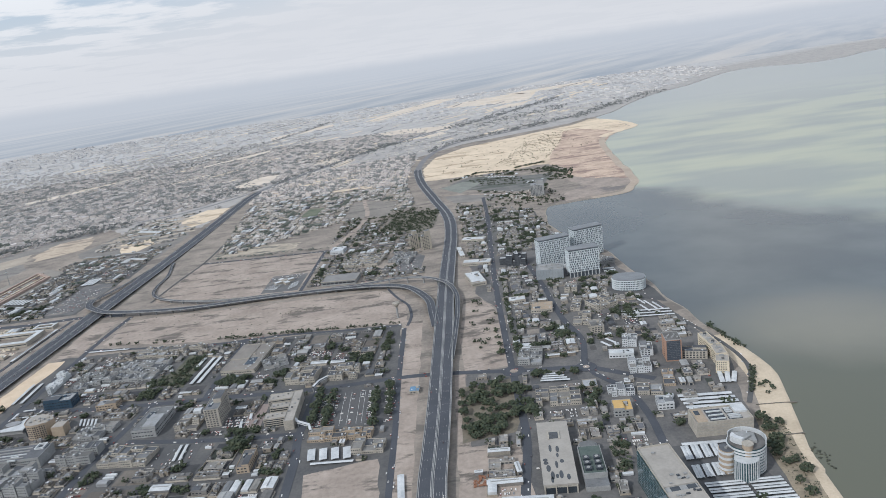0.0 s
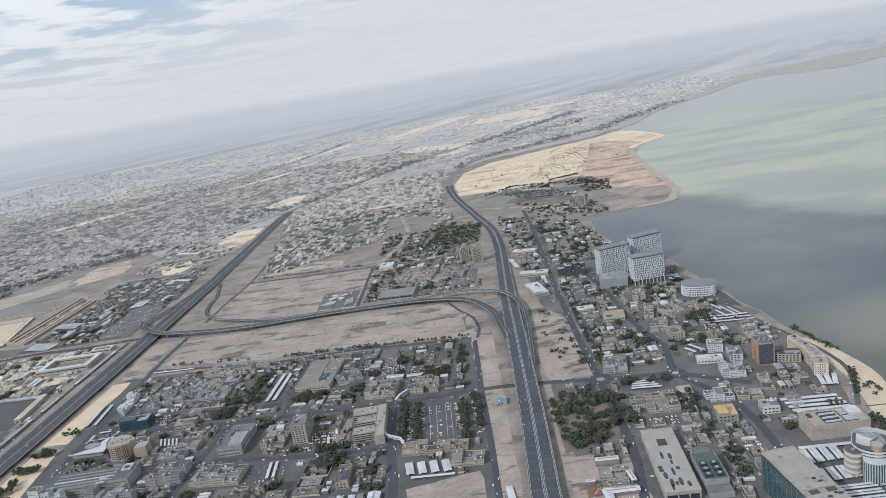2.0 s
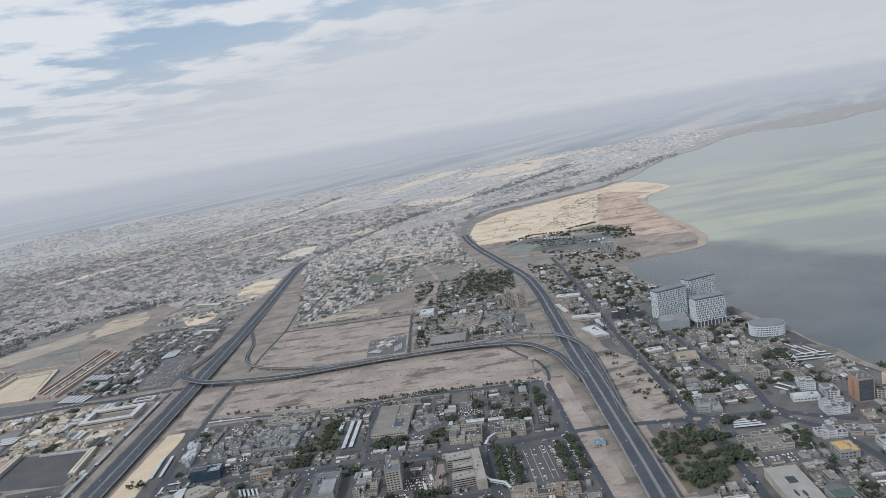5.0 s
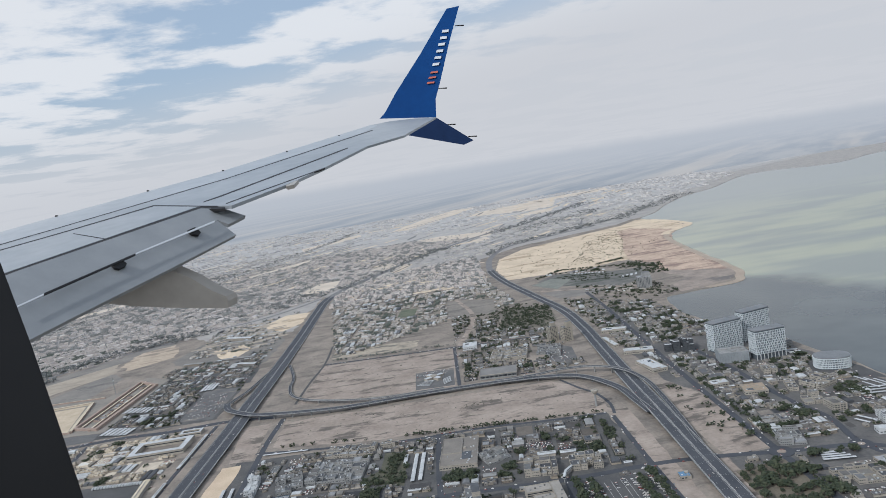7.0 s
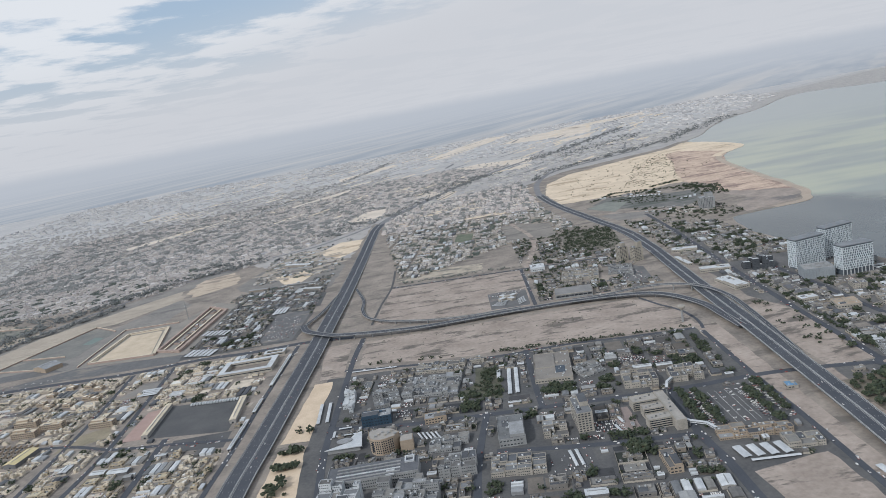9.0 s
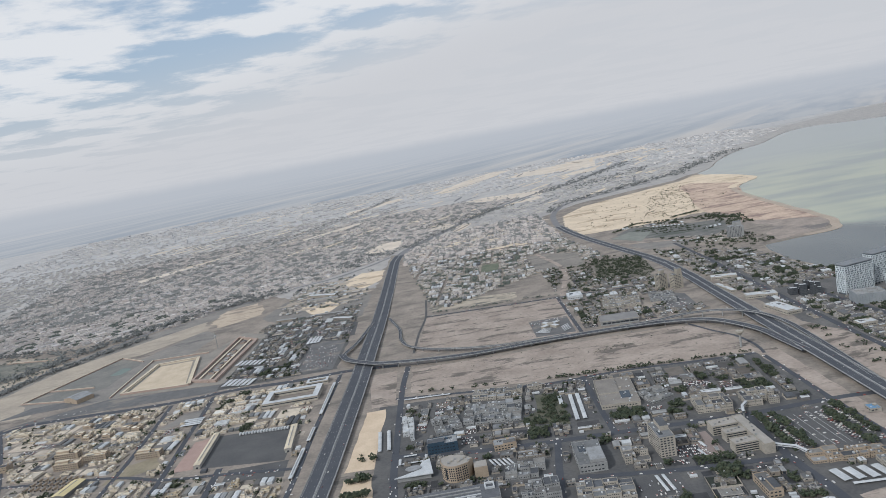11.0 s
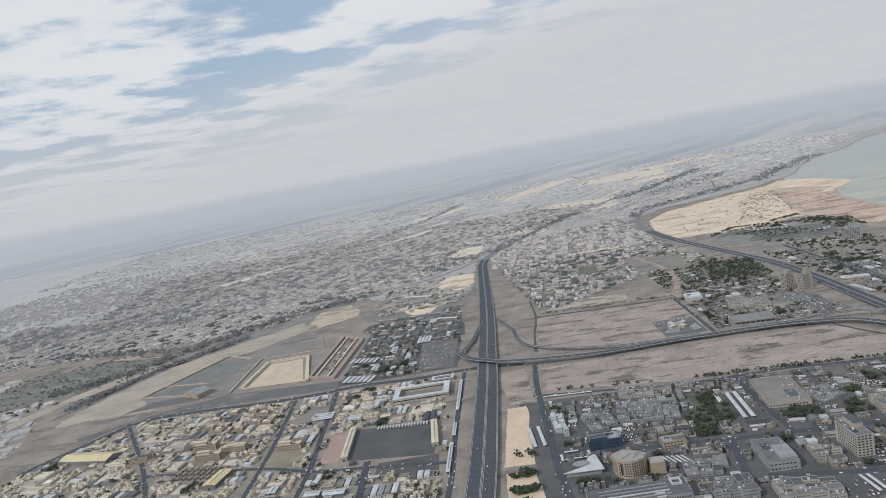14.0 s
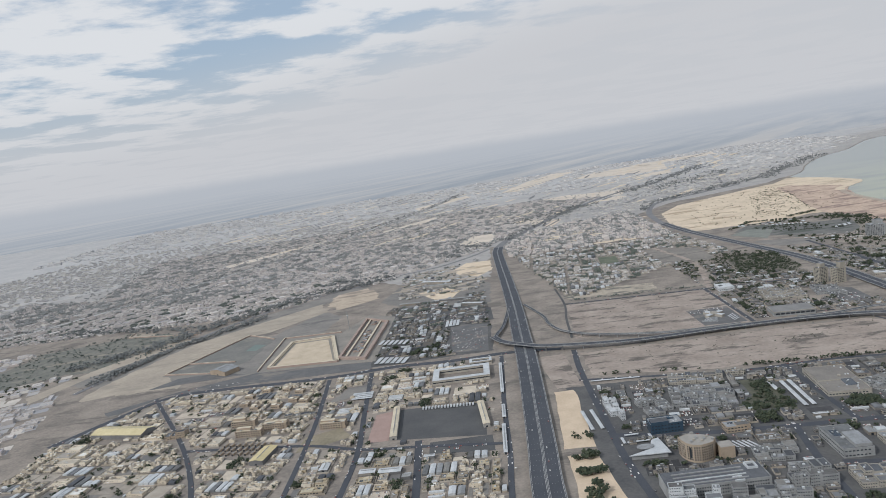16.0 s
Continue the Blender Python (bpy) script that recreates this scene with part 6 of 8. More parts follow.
canopy_pavilion(-764, 1088)
for x, y, n, turn in ((-787, 1130, 22, 0), (-744, 1133, 18, 0), (-766, 1122, 34, 88), (-770, 1148, 22, 88), (-430, 925, 44, 2), (-421, 925, 44, 2), (-340, 1012, 24, 8), (-350, 985, 22, 8)):
    canopy(4.5, n, reserve(x, y, 2, 2, turn))
fan_block()
landmark(-618, 1262, 104, 84, 13, "grey joined hospital workshops with flat roofs", -10, walls=CONCRETE, storeys=1, name="workshop_complex")
landmark(-600, 1345, 96, 44, 12, "pale joined depot sheds with flat roofs", -13, walls=CREAM, storeys=1, name="workshop_complex")
landmark(-520, 1345, 44, 24, 14, "cream depot office beside trees", -10, storeys=2, name="office_building")
landmark(140, 934, 66, 44, 13, "cream school block with stepped flat roofs", -7, storeys=2, name="school_building")
for x, y, n in ((-948, 1500, 180), (-958, 1316, 60), (-966, 1200, 112)):
    shed(6, n, 3.6, reserve(x, y, 8, n + 4, -3), "long white-roofed shed beside the highway", roof=WHITE, name="roadside_shed", category="shed", group="roadside sheds")
for x, y, n, w in ((-1090, 2560, 120, 16), (-1030, 2300, 110, 14), (-1180, 2320, 70, 14)):
    shed(w, n, 6, reserve(x, y, n, w + 4, 78), "long grey-roofed depot hall on the plain", roof=CONCRETE, name="depot_hall", category="warehouse", group="depot halls")
landmark(-773, 1252, 21, 108, 18, "long white flat-roofed depot block", 0, walls=WHITE, roof=WHITE, storeys=3, name="depot")
for x in (-480, -467):
    canopy(7, 112, reserve(x, 1222, 10, 116, -6))
canopy(7, 40, reserve(-495, 1262, 10, 44, -6))
for x in (-824, -808):
    canopy(6, 82, reserve(x, 1225, 9, 86, 2), group="long canopies")
for i in range(4):
    canopy(11, 30, reserve(-222 + i * 17, 868 - i * 2, 13, 34, 6))
canopy(5, 60, reserve(-190, 842, 64, 8, 84))
for i in range(4):
    canopy(7, 74, reserve(340, 852 + i * 11, 80, 9, 82))
for i in range(4):
    for e in (-2.7, 2.7):
        canopy(4.6, 30, reserve(265 + i * 12 + e * 0.9, 752, 5, 32, -6))
        canopy(4.6, 26, reserve(263 + i * 12 + e * 0.9, 712, 5, 28, -6))
for i in range(5):
    for e in (-2.4, 2.4):
        canopy(3.6, 44, reserve(283, 684 - i * 11.5 + e, 48, 4, 86))
        canopy(3.6, 38, reserve(328, 681 - i * 11.5 + e, 42, 4, 86))
canopy(6, 62, reserve(296, 768, 66, 8, 84))
for i in range(3):
    canopy(7, 34, reserve(382 + i * 9, 928 - i * 2, 9, 36, -14 - 6 * i))
for x, y, n in ((390, 1232, 42), (379, 1240, 50), (364, 1229, 38), (368, 1264, 32)):
    canopy(4, n, reserve(x, y, 6, n + 4, 11))
for i in range(3):
    canopy(5, 90, reserve(360, 1190 + i * 14, 96, 7, 80))
canopy(9, 120, reserve(-92, 730, 11, 124, 2), group="long canopies")
def star_pavilion(x, y):
    b = thing("star_pavilion", "low pale cross-shaped clubhouse in a car park", "building", reserve(x, y, 60, 60, 20))
    for k in range(4):
        part("arm", Shape().box(-6, 6, 2 + 0.01 * k, 26, -0.3, 6 + 0.1 * k, top=1), [CREAM, WHITE], b, at=pose(0, 0, 0, 0, 0, 90 * k + 12))
    part("core", Shape().prism(round_plan(9, 9, 8), -0.3, 8), CREAM, b)


star_pavilion(-418, 1730)


def deck_hall(x, y):
    b = thing("car_hall", "long grey hall with a flat roof and dark open sides", "hall", reserve(x, y, 98, 66, -9))
    part("wall", Shape().box(-44, 44, -28, 28, -0.3, 9), CONCRETE, b)
    part("roof", Shape().box(-45, 45, -29, 29, 9, 10.2, bottom=True), surface("grey_deck", (0.16, 0.162, 0.165), (0.24, 0.238, 0.235), 0.04, 0.3), b, "grey roof deck")
    # dark panel on the wall stands for the shade inside the open storey
    part("open_side", Shape().box(-43, 43, -28.1, -27.9, 3.5, 7.5, bottom=True), GLASS, b, "dark panel for the shaded open side")
    for k in range(9):
        part("column", Shape().box(-42 + 10.5 * k, -41 + 10.5 * k, -28.6, -28.1, -0.3, 9), CONCRETE, b)
    part("edge_wall", Shape().box(-45, 45, -29, -28.4, 10.2, 11.4).box(-45, -44.4, -28.4, 29, 10.2, 11.4).box(44.4, 45, -28.4, 29, 10.2, 11.4), CREAM, b)
    return b


deck_hall(-263, 1672)
landmark(-212, 1818, 96, 92, 12, "pale joined factory halls with flat roofs", -14, walls=CREAM, storeys=1, name="factory_complex")
landmark(-112, 1795, 62, 96, 12, "grey joined factory halls with roof plant", -14, walls=CONCRETE, storeys=1, name="factory_complex")
landmark(-302, 1962, 40, 50, 12, "white-roofed warehouse beside a street", -6, walls=WHITE, roof=WHITE, name="exhibition_hall", storeys=1)
for i in range(4):
    canopy(5, 46 - 6 * i, reserve(146, 990 + i * 7.5, 50, 7, 80))
landmark(-76, 1022, 16, 18, 6, "small building with a bright blue roof", -6, roof=surface("blue_sheet_roof", (0.10, 0.20, 0.32), (0.16, 0.28, 0.42), 0.1, 0.5), name="kiosk")
# west side
shed(12, 142, 7, reserve(-1158, 1330, 14, 146, 1), "long cream-roofed barrack beside the drill yard", roof=PALE_STONE, name="barrack", category="barrack")
shed(12, 112, 7, reserve(-995, 1315, 14, 116, 3), "long cream-roofed barrack beside the drill yard", roof=PALE_STONE, name="barrack", category="barrack")


def ring_building(x, y, w, d, h, t, turn):
    b = thing("courtyard_building", "white flat-roofed building round a courtyard", "building", reserve(x, y, w + 6, d + 6, turn))
    for x0, x1, y0, y1 in ((-w / 2, w / 2, -d / 2, -d / 2 + t), (-w / 2, w / 2, d / 2 - t, d / 2), (-w / 2, -w / 2 + t, -d / 2 + t, d / 2 - t), (w / 2 - t, w / 2, -d / 2 + t, d / 2 - t)):
        part("wing", Shape().box(x0, x1, y0, y1, -0.3, h, top=1), [CREAM, WHITE], b, "cream wing with a white roof")
        part("window_band", Shape().box(x0 + 1, x1 - 1, y0 - 0.06, y0 + 0.1, h * 0.4, h * 0.6, bottom=True), GLASS, b)
    return b


ring_building(-1030, 1548, 122, 78, 10, 13, -2)
ring_building(-985, 1620, 50, 26, 8, 6, -2)


BRIGHT_ROOF = surface("bright_cream_roof", (0.58, 0.53, 0.43), (0.74, 0.69, 0.58), 0.05, 0.4)
for x, y, n in ((-1470, 1432, 50), (-1398, 1396, 50), (-1444, 1376, 52), (-1278, 1358, 50)):
    landmark(x, y, n, 16, 17, "long tan barrack block with a flat roof", -7, walls=TAN, roof=PALE_STONE, storeys=3, name="barrack_block", group="tan barracks")
for x, y in ((-1506, 1600), (-1474, 1629), (-1426, 1619), (-1391, 1592), (-1394, 1540), (-1504, 1552), (-1474, 1523), (-1426, 1515), (-1368, 1526)):
    landmark(x, y, 20, 15, 9, "tan house with a bright cream flat roof", -14, walls=TAN, roof=BRIGHT_ROOF, storeys=1, name="compound_house", category="house", group="compound houses")
for k in range(4):
    canopy(8, 44, reserve(-1240, 1490 + 10 * k, 46, 9, 86))
landmark(-1606, 1424, 42, 24, 17, "tan compound block with a parapet roof", 4, walls=TAN, storeys=3, name="barrack_block")
landmark(-1360, 1440, 62, 14, 11, "cream compound hall in a sandy yard", 8, storeys=2, name="compound_hall")
for i in range(3):
    for k in range(8):
        shed(4.6, 11, 3.6, reserve(-1478 + k * 12.5 - i * 5, 1336 - k * 3.0 - i * 17, 6, 13, -14), "tan storage container in a sandy yard", roof=TAN, walls=TAN, name="storage_container", category="container", group="storage containers")


FORT_STONE = surface("pinkish_fort_stone", (0.27, 0.21, 0.185), (0.37, 0.295, 0.255), 0.05, 0.4)


def walled_enclosure():
    b = thing("walled_enclosure", "tall tan wall round a sandy enclosure", "wall")
    pts = [(-1520, 1812), (-1508, 2044), (-1390, 2044), (-1338, 1790), (-1520, 1812)]
    for (x0, y0), (x1, y1) in zip(pts, pts[1:]):
        a = math.degrees(math.atan2(y1 - y0, x1 - x0))
        n = math.hypot(x1 - x0, y1 - y0)
        part("wall", Shape().box(0, n, -4, 4, -0.3, 5, top=1), [FORT_STONE, PALE_STONE], b, at=pose(x0, y0, 0, 0, 0, a))
        part("wall_walk", Shape().box(2, n - 2, -6.5, -4.5, -0.3, 3.4), PALE_STONE, b, at=pose(x0, y0, 0, 0, 0, a))
    return b


walled_enclosure()
def fort_annex():
    b = thing("fort_annex", "long pinkish walled annex beside the sandy enclosure", "fort")
    for x0, y0, x1, y1, wide, h in ((-1336, 1815, -1310, 2190, 7, 6), (-1320, 1815, -1294, 2200, 5, 4), (-1268, 1775, -1240, 2120, 9, 7), (-1288, 1780, -1262, 2150, 5, 4), (-1338, 1812, -1264, 1776, 8, 6), (-1310, 2200, -1238, 2130, 8, 6)):
        a = math.degrees(math.atan2(y1 - y0, x1 - x0))
        n = math.hypot(x1 - x0, y1 - y0)
        part("wing", Shape().box(0, n, -wide / 2, wide / 2, -0.3, h, top=1), [FORT_STONE, (FORT_STONE, PALE_STONE)[wide == 5]], b, at=pose(x0, y0, 0, 0, 0, a))
    r = random.Random(12)
    for k in range(22):
        v = r.uniform(1850, 2150)
        u = -1300 + (v - 1850) * 0.07 + r.uniform(-8, 12)
        part("court_block", Shape().box(u, u + r.uniform(5, 12), v, v + r.uniform(5, 16), -0.3, r.uniform(3, 6), top=1), [FORT_STONE, (ROOFS, WHITE)[k % 4 == 0]], b)


def plain_wall(points, label):
    b = thing("plot_wall", label, "wall")
    for (x0, y0), (x1, y1) in zip(points, points[1:]):
        a = math.degrees(math.atan2(y1 - y0, x1 - x0))
        part("wall", Shape().box(0, math.hypot(x1 - x0, y1 - y0), -1.5, 1.5, -0.3, 3.6, top=1), [FORT_STONE, PALE_STONE], b, at=pose(x0, y0, 0.2, 0, 0, a))


plain_wall([(-1672, 1840), (-1819, 1888), (-1678, 2208), (-1580, 2118)], "long low wall round a graded grey lot")
plain_wall([(-1780, 1965), (-1640, 1925)], "low wall across a graded grey lot")
plain_wall([(-2174, 2495), (-2166, 2431), (-2065, 2397), (-1890, 2330)], "low brown wall of a farm plot")
plain_wall([(-1545, 1800), (-1545, 2105), (-1372, 2085)], "outer low wall round the sandy enclosure")
KEEP_OFF.append([(-1345, 1800), (-1320, 2205), (-1235, 2130), (-1262, 1765)])
fort_annex()
shed(60, 46, 11, reserve(-1640, 1838, 64, 50, -35), "broad grey shed on the sandy plain", roof=ROOFS, walls=TAN, name="plain_shed", category="shed")
for i in range(6):
    canopy(9, 40, reserve(-1236 + i * 13, 1900 - i * 5, 11, 44, -14))
    canopy(10, 46, reserve(-1228 + i * 13, 1740 - i * 5, 12, 50, -14))
for i in range(4):
    canopy(8, 60, reserve(-1060 + i * 10, 2000, 10, 64, -4))
shed(70, 130, 9, reserve(-1740, 1478, 74, 60, 0) @ pose(0, 0, 0, 0, 0, 72) @ Matrix.Diagonal((0.62, 1, 1, 1)), "long yellow-roofed storage hall in sand", roof=surface("yellow_sheet_roof", (0.46, 0.40, 0.24), (0.60, 0.53, 0.34), 0.05, 0.4))
shed(26, 60, 8, reserve(-1387, 1262, 30, 64, -12), "long yellow-roofed storage shed in a compound", roof=surface("yellow_shed_roof", (0.44, 0.38, 0.22), (0.58, 0.50, 0.30), 0.05, 0.4))

for i in range(9):
    canopy(7, 26, reserve(226 + i * 12, 2818 - i * 8, 9, 28, -20), label="white bus shelter roof in the depot", group="depot shelters")
for i in range(4):
    canopy(9, 40, reserve(352 + i * 19, 2600 + i * 5, 11, 42, -20), label="white bus shelter roof in the depot", group="depot shelters")
shed(22, 120, 8, reserve(-1096, 2620, 124, 26, 60), "long pale-roofed hall on the plain", roof=WHITE)
shed(16, 70, 7, reserve(-980, 2200, 72, 18, 60), "long white-roofed depot hall", roof=WHITE)


def groyne(points):
    b = thing("groyne", "low dark rock groyne across the sand", "groyne")
    part("rocks", ribbon(smooth([(*p, 0.9) for p in points], 4), -0.9, 0.9, 0, 1.6), surface("dark_rock", (0.09, 0.085, 0.075), (0.17, 0.155, 0.135), 0.3, 1.5), b)


groyne([(384, 766), (398, 764), (418, 763)])
groyne([(394, 843), (420, 840), (447, 836)])

for k in range(5):
    canopy(3, 34 - 3 * k, reserve(-446 + k * 4, 1680 + k * 7, 2, 2, 62), label="thin white shade strip in the compound car park", group="compound shades")
    canopy(3, 26, reserve(-388, 1672 + k * 9, 2, 2, -48), label="thin white shade strip in the compound car park", group="compound shades")

# ---------------------------------------------------------------- district infill
DRY_WALLS_O = surface("ochre_house_walls", (0.7, 0.69, 0.67), (0.97, 0.96, 0.94), 0.05, 0.4, object_piece=1, palette=((0.50, 0.43, 0.32), (0.42, 0.36, 0.27), (0.56, 0.50, 0.40), (0.36, 0.315, 0.25)))
DRY_ROOFS_O = surface("ochre_house_roofs", (0.6, 0.59, 0.57), (0.97, 0.96, 0.95), 0.06, 0.3, object_piece=1, palette=((0.40, 0.36, 0.29), (0.48, 0.43, 0.32), (0.30, 0.275, 0.24), (0.24, 0.23, 0.215), (0.55, 0.50, 0.38)))
EAST_WALLS_O = surface("cream_house_walls", (0.68, 0.66, 0.63), (0.97, 0.96, 0.94), 0.05, 0.4, object_piece=1, palette=((0.350, 0.340, 0.322), (0.258, 0.260, 0.261), (0.403, 0.404, 0.400), (0.319, 0.300, 0.274)))
EAST_ROOFS_O = surface("dusty_house_roofs", (0.58, 0.57, 0.55), (0.97, 0.96, 0.95), 0.06, 0.3, object_piece=1, palette=((0.228, 0.228, 0.226), (0.152, 0.160, 0.178), (0.296, 0.296, 0.291), (0.395, 0.416, 0.448), (0.251, 0.240, 0.231)))
LABELS = ("low flat-roofed building with roof units", "cream rendered low building with a parapet roof", "grey flat-roofed service building with vents", "small flat-roofed block with dark windows")
common, blocks, plots = [], [], []


def infill(poly, turn, cell, size, height, chance, seed, tone, near=False, jitter=0.2, yard=0.8):
    r = random.Random(seed)
    cx, cy = sum(p[0] for p in poly) / len(poly), sum(p[1] for p in poly) / len(poly)
    c, s = math.cos(radians(turn)), math.sin(radians(turn))
    reach = max(math.hypot(p[0] - cx, p[1] - cy) for p in poly)
    n = int(reach / cell) + 1
    for i in range(-n, n + 1):
        for j in range(-n, n + 1):
            u, v = (i + r.uniform(-jitter, jitter)) * cell, (j + r.uniform(-jitter, jitter)) * cell
            x, y = cx + u * c - v * s, cy + u * s + v * c
            w, d, h = r.uniform(*size), r.uniform(*size), r.uniform(height[0], height[1]) * r.choice((0.5, 0.6, 0.7, 0.8, 1.0))
            pick = r.random()
            if pick < 0.25:
                w, d = (w * 1.7, d * 0.6) if pick < 0.12 else (w * 0.6, d * 1.7)
            if not inside(x, y, poly) or not free(x, y, max(w, d) * 0.5):
                continue
            turned = turn + r.uniform(-2, 2)
            if r.random() < yard:
                plots.append((x, y, cell * r.uniform(0.8, 0.98), cell * r.uniform(0.8, 0.98), turned, r.random(), tone))
            if r.random() < chance:
                (common if near else blocks).append((x, y, w, d, h, turned, r.random(), tone))


leaf_trees, leaf_cars, strips = [], [], []   # what the plots add: trees, parked cars, shade strips


def quarter(poly, turn, target, seed, tone, near=False, weights=(52, 13, 8, 12, 7, 8), low=2.6, high=5.4):
    """Splits a district into blocks, alleys and plots and fills each plot in its own way."""
    r = random.Random(seed)
    cx, cy = sum(p[0] for p in poly) / len(poly), sum(p[1] for p in poly) / len(poly)
    c, s = math.cos(radians(turn)), math.sin(radians(turn))
    reach = max(math.hypot(p[0] - cx, p[1] - cy) for p in poly)

    def spot(u, v):
        return cx + u * c - v * s, cy + u * s + v * c

    def clear(x0, x1, y0, y1):
        w, d = (x1 - x0) * 0.47, (y1 - y0) * 0.47
        mx, my = (x0 + x1) / 2, (y0 + y1) / 2
        for a, b in ((0, 0), (-1, -1), (1, -1), (1, 1), (-1, 1), (0, -1), (1, 0), (0, 1), (-1, 0)):
            x, y = spot(mx + a * w, my + b * d)
            if not inside(x, y, poly) or not free(x, y, 0.8):
                return False
        return True

    def mass(u, v, w, d, h, whole=False):
        x, y = spot(u, v)
        (common if near and whole else blocks).append((x, y, w, d, h, turn, r.random(), tone))

    def fill(x0, x1, y0, y1):
        w, d = x1 - x0, y1 - y0
        u, v = (x0 + x1) / 2, (y0 + y1) / 2
        x, y = spot(u, v)
        kind = r.choices(range(6), weights)[0]
        h = r.uniform(low, high) * r.choice((0.8, 1, 1, 1.3))
        plots.append((x, y, w - 0.8, d - 0.8, turn, r.random() if kind in (0, 1, 2) else 0.9, tone))
        if kind == 0:
            fw, fd = w * r.uniform(0.62, 0.92), d * r.uniform(0.6, 0.9)
            form = r.random()
            if form < 0.45 or min(w, d) < 14:
                mass(u, v, fw, fd, h, True)
            elif form < 0.8:
                k = r.choice((-1, 1))
                mass(u, v + k * fd * 0.28, fw, fd * 0.44, h, True)
                mass(u - k * fw * 0.27, v - k * fd * 0.22, fw * 0.46, fd * 0.55, h * r.uniform(0.6, 1.0))
            else:
                for a, b, e, f in ((0, 0.36, 1, 0.28), (0, -0.36, 1, 0.28), (-0.37, 0, 0.26, 0.44), (0.37, 0, 0.26, 0.44)):
                    mass(u + a * fw, v + b * fd, fw * e, fd * f, h)
        elif kind == 1:
            for k in range(int(w * d / 90) + 1):
                a, b = r.uniform(4, 10), r.uniform(4, 9)
                mass(u + r.uniform(-0.5, 0.5) * max(w - a - 1, 0), v + r.uniform(-0.5, 0.5) * max(d - b - 1, 0), a, b, r.uniform(2.6, 4.6))
        elif kind == 2:
            n = max(1, int(w / 10))
            for k in range(n):
                strips.append((*spot(x0 + w * (k + 0.5) / n, v), w / n * 0.8, d * 0.85, turn, r.uniform(3.5, 5), r.random() < 0.4, tone))
        elif kind == 3:
            n = max(1, int(d / 7))
            for k in range(n):
                b = y0 + d * (k + 0.5) / n
                if r.random() < 0.3:
                    strips.append((*spot(u, b), w * 0.85, 4.4, turn, 2.8, True, tone))
                else:
                    for i in range(int(w / 2.6)):
                        if r.random() < 0.6:
                            leaf_cars.append((*spot(x0 + 1.3 + i * 2.6, b), turn + r.choice((0, 180))))
        elif kind == 4:
            for k in range(r.choice((0, 1, 2))):
                leaf_trees.append(spot(r.uniform(x0 + 2, x1 - 2), r.uniform(y0 + 2, y1 - 2)))
        else:
            for k in range(int(w * d / 45) + 1):
                leaf_trees.append(spot(r.uniform(x0 + 2, x1 - 2), r.uniform(y0 + 2, y1 - 2)))
        if kind < 3 and r.random() < 0.4:
            leaf_trees.append(spot(r.choice((x0 + 1.5, x1 - 1.5)), r.uniform(y0, y1)))

    def split(x0, x1, y0, y1, level):
        w, d = x1 - x0, y1 - y0
        if min(w, d) < 7:
            return
        small = w < target * r.uniform(0.8, 1.7) and d < target * r.uniform(0.8, 1.7)
        if small and clear(x0, x1, y0, y1):
            fill(x0, x1, y0, y1)
            return
        if small and max(w, d) < 15:
            return
        gap = 9 if level < 4 else (6 if level < 6 else r.choice((0.4, 1.5, 3.5)))
        k = r.uniform(0.36, 0.64)
        if w > d:
            split(x0, x0 + w * k - gap / 2, y0, y1, level + 1)
            split(x0 + w * k + gap / 2, x1, y0, y1, level + 1)
        else:
            split(x0, x1, y0, y0 + d * k - gap / 2, level + 1)
            split(x0, x1, y0 + d * k + gap / 2, y1, level + 1)

    split(-reach, reach, -reach, reach, 0)


quarter([(-785, 1380), (-350, 1335), (-115, 1310), (-115, 560), (-780, 640)], -7, 33, 1, "city", True, weights=(47, 11, 9, 15, 8, 10))
quarter([(15, 1040), (395, 1000), (340, 560), (-5, 560)], -6, 26, 2, "east", True)
quarter([(70, 1700), (380, 1500), (410, 1080), (95, 1060)], -5, 25, 3, "east", True, weights=(46, 12, 7, 9, 6, 20))
quarter([(-1320, 1655), (-960, 1640), (-980, 850), (-1320, 850)], -5, 36, 4, "dry", True, weights=(40, 20, 12, 12, 12, 4))
quarter([(-1880, 1480), (-1730, 1675), (-1330, 1655), (-1330, 850), (-1900, 1000)], -12, 38, 5, "dry", weights=(44, 18, 14, 4, 18, 2), high=4.8)
quarter([(60, 2400), (300, 2170), (310, 1900), (375, 1700), (60, 1700)], -6, 26, 6, "east", weights=(36, 16, 12, 8, 10, 18))
quarter([(-1250, 2300), (-930, 2380), (-950, 1710), (-1240, 1710)], -6, 30, 7, "city", weights=(30, 16, 14, 22, 12, 6), high=4.8)
quarter([(-330, 2400), (-40, 2100), (-50, 1625), (-350, 1650)], -7, 26, 8, "city", weights=(40, 16, 8, 14, 10, 12))
quarter([(-790, 2950), (-110, 2950), (-70, 2450), (-330, 2350), (-700, 2060)], -8, 30, 9, "north", weights=(36, 22, 10, 6, 10, 16), high=5.6)
quarter([(-1240, 2850), (-920, 3000), (-930, 2420), (-1230, 2400)], -6, 36, 14, "north", weights=(22, 14, 12, 6, 40, 6))
quarter([(110, 2900), (330, 2880), (420, 2500), (340, 2250), (170, 2450)], -8, 36, 15, "north", weights=(20, 8, 14, 14, 30, 14))
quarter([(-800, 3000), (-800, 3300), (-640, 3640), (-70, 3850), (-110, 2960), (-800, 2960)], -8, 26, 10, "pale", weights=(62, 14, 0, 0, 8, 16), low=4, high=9)
